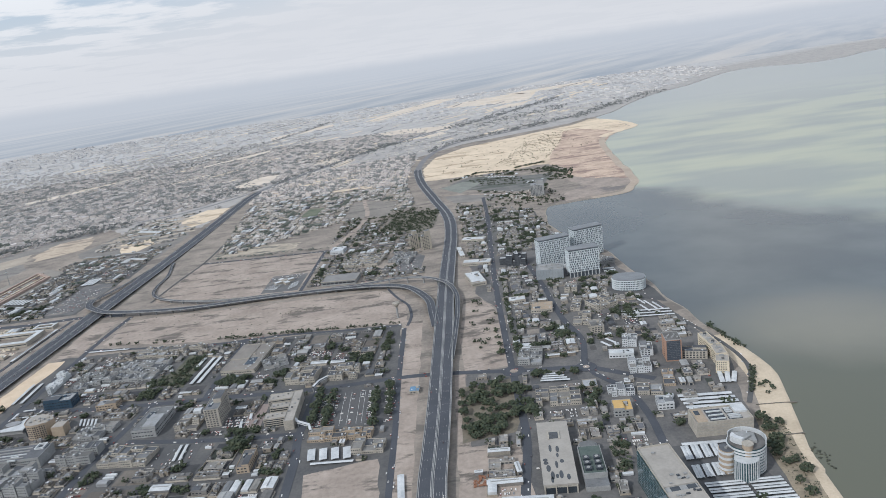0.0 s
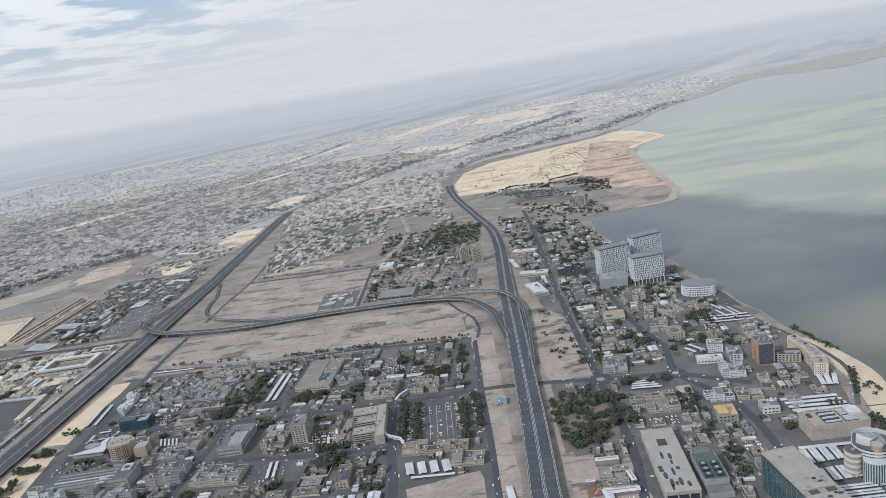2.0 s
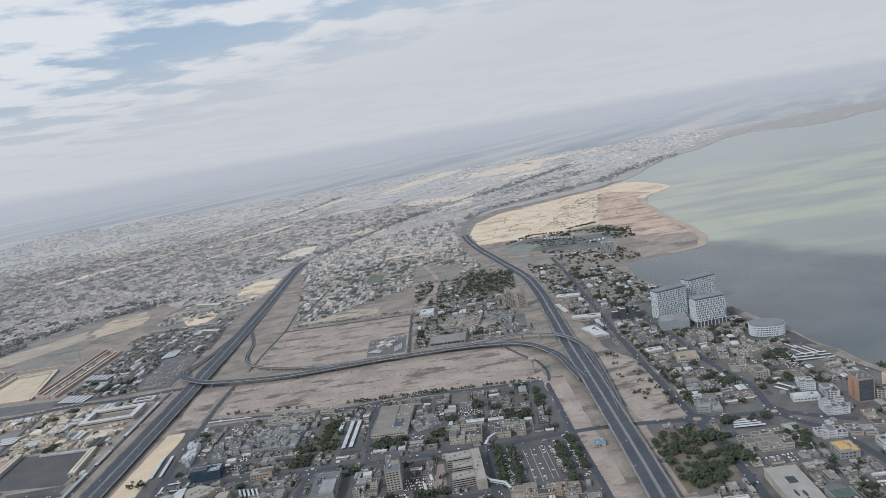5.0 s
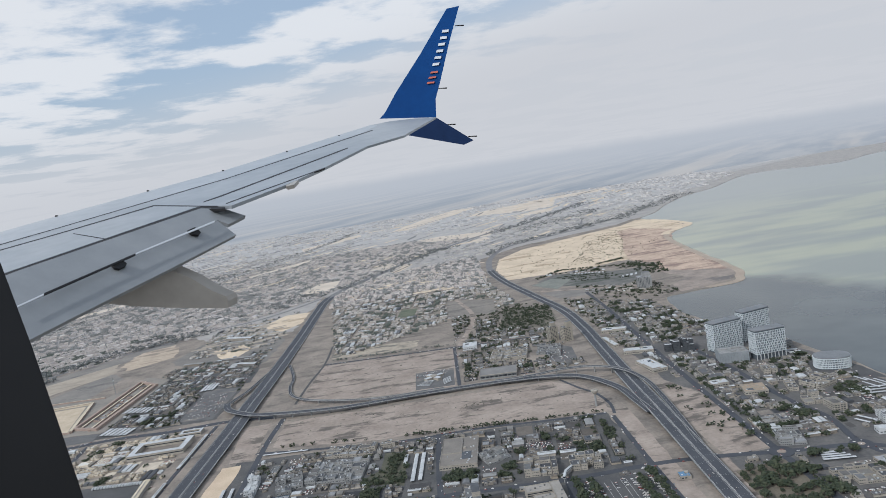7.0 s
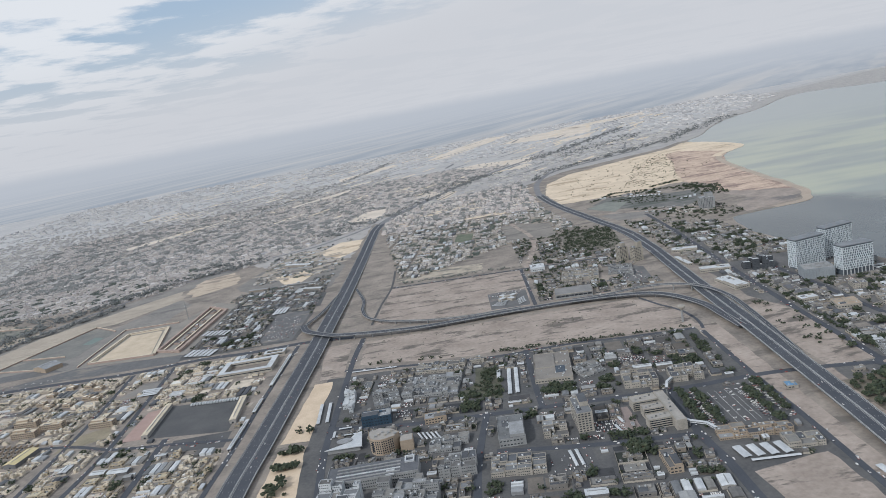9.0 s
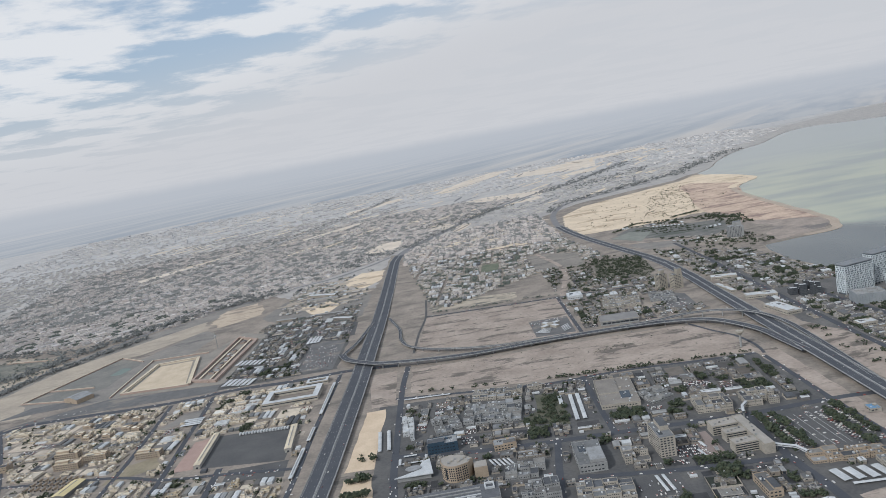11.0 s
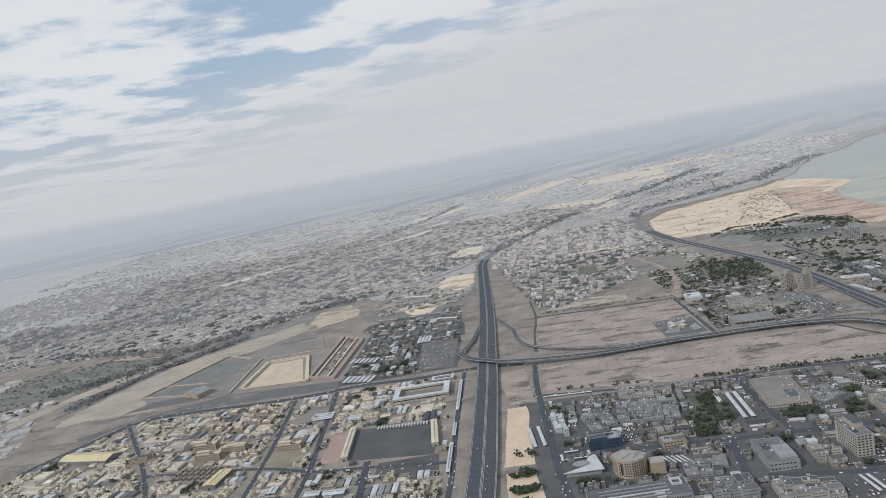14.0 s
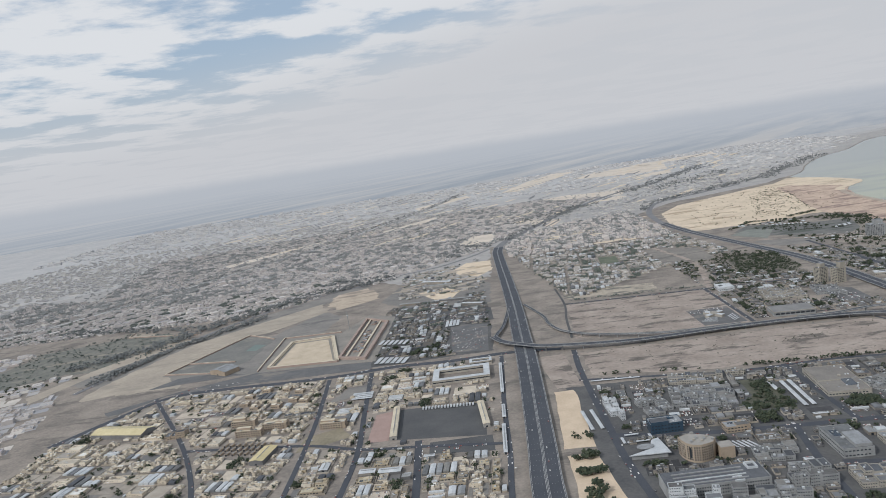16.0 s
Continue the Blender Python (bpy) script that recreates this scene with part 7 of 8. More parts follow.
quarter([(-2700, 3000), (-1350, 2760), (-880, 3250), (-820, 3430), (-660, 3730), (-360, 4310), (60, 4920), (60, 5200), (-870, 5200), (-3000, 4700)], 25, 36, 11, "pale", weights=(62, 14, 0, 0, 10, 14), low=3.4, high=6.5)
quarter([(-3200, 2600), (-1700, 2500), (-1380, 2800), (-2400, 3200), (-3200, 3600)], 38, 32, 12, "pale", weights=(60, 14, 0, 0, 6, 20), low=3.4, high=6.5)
infill([(60, 5300), (1350, 5300), (1040, 4700), (760, 4460), (311, 4220), (-20, 3900), (-640, 3660), (-320, 4260), (60, 4880)], 12, 42, (16, 32), (4, 8), 0.5, 13, "mid_haze", yard=0.3, jitter=0.3)
infill([(-3000, 4700), (-870, 5200), (-870, 5900), (-4000, 5500), (-4400, 3900), (-3000, 3800)], 25, 40, (15, 26), (4, 8), 0.65, 18, "mid_haze", yard=0.25, jitter=0.3)
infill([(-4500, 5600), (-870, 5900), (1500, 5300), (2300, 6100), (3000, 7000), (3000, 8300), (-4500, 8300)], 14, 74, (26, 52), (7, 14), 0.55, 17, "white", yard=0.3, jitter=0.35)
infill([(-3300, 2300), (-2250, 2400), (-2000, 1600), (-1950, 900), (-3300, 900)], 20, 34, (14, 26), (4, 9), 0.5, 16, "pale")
infill([(-4400, 3900), (-3000, 4750), (-2650, 4300), (-2900, 3800), (-3200, 3600), (-3300, 2400), (-4400, 2700)], 30, 42, (15, 26), (4, 8), 0.65, 19, "mid_haze", yard=0.25, jitter=0.3)

common.sort(key=lambda b: (b[1] - 0.12 * b[0]))
chosen = [b for b in common if b[1] + 0.24 * b[0] > 640][:300]
for i, (x, y, w, d, h, turn, pick, tone) in enumerate(chosen):
    at = place(x, y, turn)
    if pick > 0.7:
        shed(min(w, d), max(w, d) * 1.2, h * 0.7 + 2, at @ pose(0, 0, 0, 0, 0, 90 if w > d else 0), ("pale sheet-roofed shed with a roller door", "long white-roofed store shed in a yard")[i % 2], roof=WHITE if pick > 0.84 else CONCRETE)
    else:
        flat_building(w, d, h, at, LABELS[int(pick * 5)], *((DRY_WALLS_O, DRY_ROOFS_O) if tone == "dry" else (EAST_WALLS_O, EAST_ROOFS_O) if tone == "east" else ()))
taken = set(chosen)
blocks += [b for b in common if b not in taken]


def corners(x, y, turn, x0, x1, y0, y1):
    c, q = math.cos(radians(turn)), math.sin(radians(turn))
    return [(x + u * c - v * q, y + u * q + v * c) for u, v in ((x0, y0), (x1, y0), (x1, y1), (x0, y1))]


def block_mass(name, items, materials, label, seed, wide=False):
    """Buildings past counting, in one mesh: each with a parapet rim, lower wings, a hut and roof units."""
    r = random.Random(seed)
    s = Shape()
    for x, y, w, d, h, turn, pick, tone in items:
        near = y < 2400

        def mass(x0, x1, y0, y1, h):
            o, n = corners(x, y, turn, x0, x1, y0, y1), corners(x, y, turn, x0 + 0.5, x1 - 0.5, y0 + 0.5, y1 - 0.5)
            vs = [(*p, -0.2) for p in o] + [(*p, h + 0.8) for p in o] + [(*p, h + 0.8) for p in n] + [(*p, h) for p in n]
            s.add(vs, [(0, 1, 5, 4), (1, 2, 6, 5), (2, 3, 7, 6), (3, 0, 4, 7), (4, 5, 9, 8), (5, 6, 10, 9), (6, 7, 11, 10), (7, 4, 8, 11), (8, 9, 13, 12), (9, 10, 14, 13), (10, 11, 15, 14), (11, 8, 12, 15)], 0)
            s.add([(*p, h) for p in n], [(0, 1, 2, 3)], 1)
            for k in range(max(1, int(h / 5.0))):
                z = 1.3 + 4.4 * k
                for i in range(int((x1 - x0 - 1) / 5.0)):
                    u = x0 + 1 + i * 5.0
                    s.add([(*p, zz) for zz in (z, z + 1.1) for p in corners(x, y, turn, u, u + 1.6, y0 - 0.06, y0)[:2]], [(0, 1, 3, 2)], 2)
        hw, hd = w / 2, d / 2
        mass(-hw, hw, -hd, hd, h)
        if pick < 0.55:
            a, b = r.uniform(0.2, 0.5) * w, r.uniform(0.5, 1.0) * d
            side = r.choice((-1, 1))
            x0, x1 = (hw, hw + a) if side > 0 else (-hw - a, -hw)
            mass(x0, x1, -b / 2, b / 2, h * r.uniform(0.45, 0.75))
        if pick < 0.8:
            a, b = r.uniform(-hw + 1, max(hw - 5, -hw + 1.1)), r.uniform(-hd + 1, max(hd - 5, -hd + 1.1))
            s.prism(corners(x, y, turn, a, a + 4, b, b + 3.6), h, h + 2.7, 0, 1)
        for k in range(3 if near else 1):
            a, b = r.uniform(-hw + 1, hw - 3), r.uniform(-hd + 1, hd - 3)
            s.prism(corners(x, y, turn, a, a + 2.0, b, b + 1.8), h, h + 1.4, 3 if r.random() < 0.4 else 0)
    return tagged(part(name, s, materials), label, "buildings", kind="stuff")


# haze comes from the ever paler palettes of the farther tones
for tone, name, mats, label in (("east", "shore_town_blocks", [EAST_WALLS, EAST_ROOFS, GLASS, WHITE], "cream flat-roofed blocks of the shore town"), ("city", "city_blocks", [WALLS_B, ROOFS_B, GLASS, WHITE], "dense low flat-roofed city blocks in dusty tones"), ("dry", "compound_blocks", [DRY_WALLS, DRY_ROOFS, GLASS, WHITE], "ochre low compounds and stores in sandy yards"), ("north", "north_blocks", [NORTH_WALLS, NORTH_ROOFS, GLASS, WHITE], "scattered low workshops and compounds"), ("pale", "far_villas", [PALE_WALLS, PALE_ROOFS, PALE_ROOFS, PALE_ROOFS], "villas and blocks of distant suburbs, paled for haze"), ("mid_haze", "chalky_suburbs", [MID_HAZE_WALLS, MID_HAZE_ROOFS, MID_HAZE_ROOFS, MID_HAZE_ROOFS], "suburbs in the far distance, paled for haze"), ("white", "hazy_suburbs", [WHITE_WALLS, WHITE_ROOFS, WHITE_ROOFS, WHITE_ROOFS], "suburbs at the far edge of the plain, whitened for haze")):
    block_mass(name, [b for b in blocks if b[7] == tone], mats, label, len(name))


def yard_mass(items):
    """Plots with paving, low boundary walls, lean-tos and white shade strips."""
    r = random.Random(8)
    pads, walls, shades = {}, Shape(), Shape()
    for x, y, w, d, turn, pick, tone in items:
        z = 0.10 + 0.08 * r.random()
        pads.setdefault(tone, Shape()).prism(corners(x, y, turn, -w / 2, w / 2, -d / 2, d / 2), -0.3, z)
        if tone in ("pale", "white", "mid_haze"):
            continue
        if pick < 0.6:
            for x0, x1, y0, y1 in ((-w / 2, w / 2, -d / 2, -d / 2 + 0.4), (-w / 2, -w / 2 + 0.4, -d / 2, d / 2), (w / 2 - 0.4, w / 2, -d / 2, d / 2)):
                walls.prism(corners(x, y, turn, x0, x1, y0, y1), 0, 2.6)
        for k in range(r.choice((0, 0, 1, 1, 2)) if pick < 0.85 else 0):
            a, b = r.uniform(-w / 2, w / 2 - 3), r.uniform(-d / 2, d / 2 - 3)
            long = r.uniform(3, 9)
            u, v = (long, r.uniform(2, 4)) if r.random() < 0.5 else (r.uniform(2, 4), long)
            h = r.uniform(2.4, 4.0)
            (shades if r.random() < 0.2 else walls).prism(corners(x, y, turn, a, min(a + u, w / 2), b, min(b + v, d / 2)), h - (2.4 if pick < 0.5 else 0.3), h, bottom=True)
    for name, shape, mat, label, cat in (("town_plots", pads["east"], EAST_YARDS, "sandy and asphalt plots of the shore town", "paving"), ("plot_paving", pads["city"], YARDS, "patchwork of asphalt, dust and sand plots", "paving"), ("sandy_plots", pads["dry"], DRY_YARDS, "sandy yards between low compounds", "paving"), ("workshop_plots", pads["north"], NORTH_YARDS, "dusty yards between scattered workshops", "paving"), ("suburb_plots", pads["pale"], PALE_YARDS, "plots between distant villas, paled for haze", "paving"), ("chalky_plots", pads["mid_haze"], MID_HAZE_YARDS, "plots between far suburbs, paled for haze", "paving"), ("far_plots", pads["white"], WHITE_YARDS, "plots at the far edge of the plain, whitened for haze", "paving"), ("yard_walls", walls, CREAM_B, "low cream boundary walls and lean-tos", "wall"), ("yard_shades", shades, WHITE, "small white shade roofs and store boxes", "shade roof")):
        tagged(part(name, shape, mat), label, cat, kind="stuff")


yard_mass(plots)
roofs = {True: Shape(), False: Shape()}
for x, y, w, d, turn, h, white, tone in strips:
    flip = d > w
    a, b = (w, d) if flip else (d, w)
    m = pose(x, y, 0, 0, 0, turn + (0 if flip else 90))
    rise = a * 0.09
    vs = [(-a / 2, -b / 2, 0), (a / 2, -b / 2, 0), (a / 2, b / 2, 0), (-a / 2, b / 2, 0), (-a / 2, -b / 2, h), (a / 2, -b / 2, h), (a / 2, b / 2, h), (-a / 2, b / 2, h), (0, -b / 2, h + rise), (0, b / 2, h + rise)]
    roofs[white].add([tuple(m @ Vector(q)) for q in vs], [(0, 1, 5, 8, 4), (1, 2, 6, 5), (2, 3, 7, 9, 6), (3, 0, 4, 7), (4, 8, 9, 7), (8, 5, 6, 9)])
tagged(part("white_sheds", roofs[True], WHITE), "rows of white sheet-roofed sheds and shades", "sheds", kind="stuff")
tagged(part("grey_sheds", roofs[False], ROOFS_B), "rows of grey sheet-roofed sheds", "sheds", kind="stuff")

# ---------------------------------------------------------------- trees
def clump(s, x, y, z, rad, r, slot=0):
    """A ragged leaf clump."""
    t = 0.85
    base = ((-1, t, 0), (1, t, 0), (-1, -t, 0), (1, -t, 0), (0, -1, t), (0, 1, t), (0, -1, -t), (0, 1, -t), (t, 0, -1), (t, 0, 1), (-t, 0, -1), (-t, 0, 1))
    vs = []
    for a, b, c in base:
        k = rad * r.uniform(0.5, 0.95)
        vs.append((x + a * k, y + b * k, z + c * k * 0.75))
    s.add(vs, [(0, 11, 5), (0, 5, 1), (0, 1, 7), (0, 7, 10), (0, 10, 11), (1, 5, 9), (5, 11, 4), (11, 10, 2), (10, 7, 6), (7, 1, 8), (3, 9, 4), (3, 4, 2), (3, 2, 6), (3, 6, 8), (3, 8, 9), (4, 9, 5), (2, 4, 11), (6, 2, 10), (8, 6, 7), (9, 8, 1)], slot)


def tree_model(seed, rad, height):
    r = random.Random(seed)
    t = thing("tree", ("dusty dark green broad-crowned tree", "small dark green street tree in dust", "ragged grey-green acacia tree")[seed % 3], "tree", pose(-60, 500 + seed * 20, 0), "city trees")
    s = Shape()
    n = 7
    for k in range(3):
        z0, z1 = height * 0.2 * k, height * 0.2 * (k + 1)
        a0, a1 = 0.45 - 0.1 * k, 0.35 - 0.1 * k
        vs = [(a0 * math.cos(6.28 * i / n), a0 * math.sin(6.28 * i / n), z0 - 0.3) for i in range(n)] + [(a1 * math.cos(6.28 * i / n), a1 * math.sin(6.28 * i / n), z1) for i in range(n)]
        s.add(vs, [(i, (i + 1) % n, n + (i + 1) % n, n + i) for i in range(n)])
    for k in range(4):
        a = k * 1.6 + r.random()
        x1, y1 = math.cos(a) * rad * 0.6, math.sin(a) * rad * 0.6
        s.add([(0.15, 0, height * 0.4), (-0.15, 0.1, height * 0.4), (0, -0.15, height * 0.4), (x1, y1, height * 0.75)], [(0, 1, 3), (1, 2, 3), (2, 0, 3)])
    part("trunk", s, BARK, t, "grey-brown trunk with limbs")
    s = Shape()
    for k in range(34):
        a, q = r.uniform(0, 6.28), math.sqrt(r.random())
        z = height * (0.5 + 0.5 * r.random() * (1.1 - 0.6 * q * q))
        clump(s, math.cos(a) * rad * q, math.sin(a) * rad * q, z, rad * r.uniform(0.2, 0.36), r)
    part("crown", s, LEAF, t)
    return t


models = [tree_model(k, rad, h) for k, (rad, h) in enumerate(((4.2, 6.5), (3.4, 5.5), (5.2, 7.5), (3.0, 6.5), (4.6, 6.0), (2.6, 4.2)))]
grow = random.Random(21)
spots, far_spots = [], []


def scatter(poly, count, into, gap=3.0, ask=False):
    x0, x1 = min(p[0] for p in poly), max(p[0] for p in poly)
    y0, y1 = min(p[1] for p in poly), max(p[1] for p in poly)
    made = 0
    for k in range(count * 8):
        if made == count:
            break
        x, y = grow.uniform(x0, x1), grow.uniform(y0, y1)
        if inside(x, y, poly) and (not ask or free(x, y, 2.0)):
            into.append((x, y))
            made += 1


def row(a, b, gap, into, spread=1.5, skip=0.15):
    n = int(math.hypot(b[0] - a[0], b[1] - a[1]) / gap)
    for k in range(n + 1):
        if grow.random() > skip:
            into.append((a[0] + (b[0] - a[0]) * k / n + grow.uniform(-spread, spread), a[1] + (b[1] - a[1]) * k / n + grow.uniform(-spread, spread)))


row((-480, 1376), (-110, 1331), 9, spots, 2.5)
row((-770, 1440), (-490, 1378), 22, spots, 2)
scatter([(-3, 1006), (78, 1018), (76, 895), (64, 862), (-7, 850)], 66, spots)
scatter([(-5, 900), (60, 905), (60, 862), (-6, 852)], 16, spots)
scatter([(-582, 1190), (-500, 1150), (-488, 1290), (-520, 1306), (-535, 1240)], 105, spots)
scatter([(-430, 1172), (-380, 1150), (-385, 1132), (-432, 1145)], 26, spots)
scatter([(-360, 945), (-318, 940), (-316, 905), (-356, 905)], 20, spots)
scatter([(34, 1400), (60, 1400), (92, 1290), (78, 1100), (30, 1150)], 24, spots)
scatter([(350, 640), (374, 640), (390, 745), (402, 795), (380, 816), (364, 745)], 22, spots)
row((-236, 945), (-232, 1060), 7, spots, 1)
row((-214, 942), (-210, 1056), 9, spots, 1)
row((-116, 930), (-116, 1050), 9, spots, 1)
row((-140, 932), (-138, 1050), 8, spots, 1)
for y in (1092, 1042):
    row((-868, y), (-838, y + 2), 3.4, spots, 1, 0.0)
scatter([(-872, 1010), (-845, 1010), (-840, 960), (-875, 960)], 9, spots)
scatter([(-856, 1190), (-826, 1180), (-828, 1150), (-862, 1150)], 9, spots)
scatter([(165, 1215), (205, 1235), (212, 1150), (188, 1140), (170, 1180)], 34, spots)
scatter([(170, 960), (200, 950), (198, 890), (178, 890)], 16, spots)
scatter([(82, 990), (100, 990), (102, 880), (86, 880)], 18, spots)
scatter([(110, 1020), (180, 1016), (184, 1004), (112, 1006)], 14, spots)
row((320, 1258), (352, 1250), 4, spots, 3, 0.1)
row((104, 1080), (118, 1420), 11, spots, 2)
near_count = len(spots)
spots += [q for q in leaf_trees if q[1] < 2960]
far_spots += [q for q in leaf_trees if q[1] >= 2960]
scatter([(-188, 2150), (-70, 2055), (-22, 2105), (6, 2345), (-138, 2362)], 330, spots)
scatter([(-314, 2330), (-140, 2460), (-20, 2380), (-60, 2100), (-258, 2040)], 200, spots, ask=True)
scatter([(-320, 2350), (-60, 2100), (-60, 1640), (-340, 1680)], 110, spots, ask=True)
scatter([(-780, 2900), (-120, 2900), (-80, 2450), (-330, 2350), (-690, 2080)], 180, spots, ask=True)
scatter([(60, 2400), (300, 2170), (310, 1900), (375, 1700), (60, 1700)], 190, spots, ask=True)
scatter([(-1250, 2300), (-930, 2380), (-950, 1710), (-1240, 1710)], 110, spots, ask=True)
row((-700, 2070), (-345, 2025), 7, spots, 5, 0.2)
row((72, 2839), (196, 2961), 4, spots, 9, 0.05)
row((352, 2963), (490, 3009), 4, spots, 10, 0.1)
scatter([(430, 2575), (520, 2570), (560, 2770), (500, 2830), (430, 2700)], 120, spots)
for k in range(4):
    row((150 + k * 12, 2790 - k * 42), (330 + k * 12, 2745 - k * 52), 9, spots, 1.5, 0.2)
row((196, 2961), (420, 2845), 5, spots, 9, 0.05)
scatter([(470, 2860), (545, 2740), (520, 2690), (450, 2800)], 60, spots)
scatter([(400, 2880), (520, 2880), (500, 2740), (400, 2760)], 70, spots)
scatter([(190, 2500), (400, 2500), (430, 2230), (320, 2180), (170, 2300)], 130, spots, ask=True)
row((455, 1010), (440, 1120), 6, spots, 2)
row((405, 880), (440, 950), 5, spots, 2)
scatter([(420, 860), (440, 880), (436, 905), (418, 890)], 5, spots)
scatter([(-2450, 2380), (-2189, 2490), (-1940, 2370), (-1925, 2210), (-2080, 2000), (-2450, 1750)], 420, spots)
shrubs = []
scatter([(-20, 3000), (200, 3700), (640, 3950), (820, 3500), (720, 3050), (300, 2960)], 200, shrubs)
scatter([(339, 2957), (544, 3151), (785, 3913), (729, 4015), (536, 3756), (262, 3045)], 330, shrubs)
scatter([(-3000, 4500), (-900, 4500), (-900, 3400), (-1400, 2900), (-3000, 3100)], 1300, far_spots)
scatter([(-800, 3600), (-100, 3600), (-110, 2980), (-800, 2980)], 160, far_spots)
scatter([(-800, 5200), (1300, 5200), (500, 4350), (-600, 3900)], 260, far_spots)

whole = sorted(range(len(spots)), key=lambda i: (i >= near_count, spots[i][1]))[:290]
for i in whole:
    x, y = spots[i]
    m = metres(pose(x, y, 0.1, 0, 0, grow.uniform(0, 360)))
    copy_thing(models[grow.randrange(6)], m @ Matrix.Scale(grow.uniform(1.0, 1.85), 4))
for t in models:
    x, y = grow.uniform(10, 60), grow.uniform(870, 1000)
    t.matrix_basis = metres(pose(x, y, 0.1))
left = set(range(len(spots))) - set(whole)


def tree_mass(name, places, material, label, rad, clumps, seed):
    r = random.Random(seed)
    s = Shape()
    for x, y in places:
        big = rad * r.uniform(0.6, 1.3)
        for k in range(clumps):
            a, q = r.uniform(0, 6.28), math.sqrt(r.random()) * big
            clump(s, x + math.cos(a) * q, y + math.sin(a) * q, big * r.uniform(0.25, 1.15), big * r.uniform(0.2, 0.42), r)
    tagged(part(name, s, material), label, "trees", kind="stuff")


north = [i for i in sorted(left) if (spots[i][1] > 2420 and spots[i][0] < 0) or (spots[i][1] > 2000 and spots[i][0] < -340)]
tree_mass("north_trees", [spots[i] for i in north], NORTH_LEAF, "trees in dusty northern compounds, greyed for haze", 4.0, 9, 34)
tree_mass("tree_mass", [spots[i] for i in sorted(left - set(north))], LEAF, "dark dusty green trees across the city", 4.7, 12, 31)
tree_mass("dune_shrubs", shrubs, LEAF, "small dark shrubs dotted over dune sand", 4.5, 3, 32)
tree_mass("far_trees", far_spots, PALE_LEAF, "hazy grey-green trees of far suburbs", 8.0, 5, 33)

belts = []
for p, q in zip(FAR_ROAD, FAR_ROAD[1:]):
    for k in range(int((q - p).length / 22)):
        v, side = p.lerp(q, grow.random()), grow.choice((-1, 1))
        n = Vector((p.y - q.y, q.x - p.x, 0)).normalized() * side * grow.uniform(14, 38)
        belts.append((v.x + n.x, v.y + n.y))
for a, b, wide, n in (((-2030, 1890), (-1895, 2170), 9, 80), ((-1895, 2170), (-1700, 2430), 12, 90), ((-2184, 2090), (-1990, 2215), 20, 90), ((-1990, 2215), (-1900, 2370), 22, 70), ((-1900, 2370), (-1590, 2716), 26, 150), ((-1590, 2716), (-1275, 2850), 18, 110), ((-2500, 2650), (-1930, 2420), 18, 110), ((-669, 4066), (-166, 4451), 45, 150), ((-1000, 3413), (-876, 3355), 16, 50), ((-1090, 3150), (-996, 3323), 40, 60), ((145, 4850), (761, 5640), 40, 170), ((761, 5640), (1191, 6260), 60, 110), ((351, 4740), (1076, 5467), 70, 170), ((-1558, 2880), (-1282, 2900), 14, 70), ((-786, 3440), (-200, 4480), 22, 120), ((130, 4090), (760, 4460), 26, 120), ((-20, 3800), (126, 4080), 20, 30), ((960, 4520), (1330, 5020), 40, 110), ((1330, 5020), (1850, 5600), 55, 120), ((600, 4420), (960, 4560), 40, 70)):
    for k in range(n):
        u = grow.random()
        belts.append((a[0] + (b[0] - a[0]) * u + grow.gauss(0, wide), a[1] + (b[1] - a[1]) * u + grow.gauss(0, wide)))
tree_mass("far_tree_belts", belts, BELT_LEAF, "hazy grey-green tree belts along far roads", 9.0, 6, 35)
scrub = []
scatter([(352, 600), (372, 600), (388, 690), (397, 745), (408, 795), (382, 816), (366, 745), (354, 665)], 170, scrub)
scatter([(-752, 1702), (-722, 2030), (-345, 1983), (-372, 1800), (-470, 1652)], 70, scrub)
scatter([(-770, 1445), (-765, 1590), (-438, 1575), (-160, 1556), (-100, 1490), (-92, 1340), (-348, 1375), (-623, 1405)], 130, scrub)
for k in range(40):
    scrub.append((-330 + grow.gauss(0, 26), 1490 + grow.gauss(0, 8)))
tree_mass("beach_scrub_bushes", scrub, LEAF, "low dark bushes dotted over bare sand", 1.6, 4, 36)
rocks = [(414 + grow.gauss(0, 4), 712 + grow.gauss(0, 13)) for k in range(26)]
s = Shape()
for x, y in rocks:
    clump(s, x, y, -0.9, grow.uniform(1.0, 2.4), grow)
tagged(part("shore_rocks", s, surface("dark_weedy_rock", (0.035, 0.04, 0.032), (0.075, 0.078, 0.06), 0.3, 1.5)), "dark weedy rocks in shallow water", "rocks", kind="stuff")

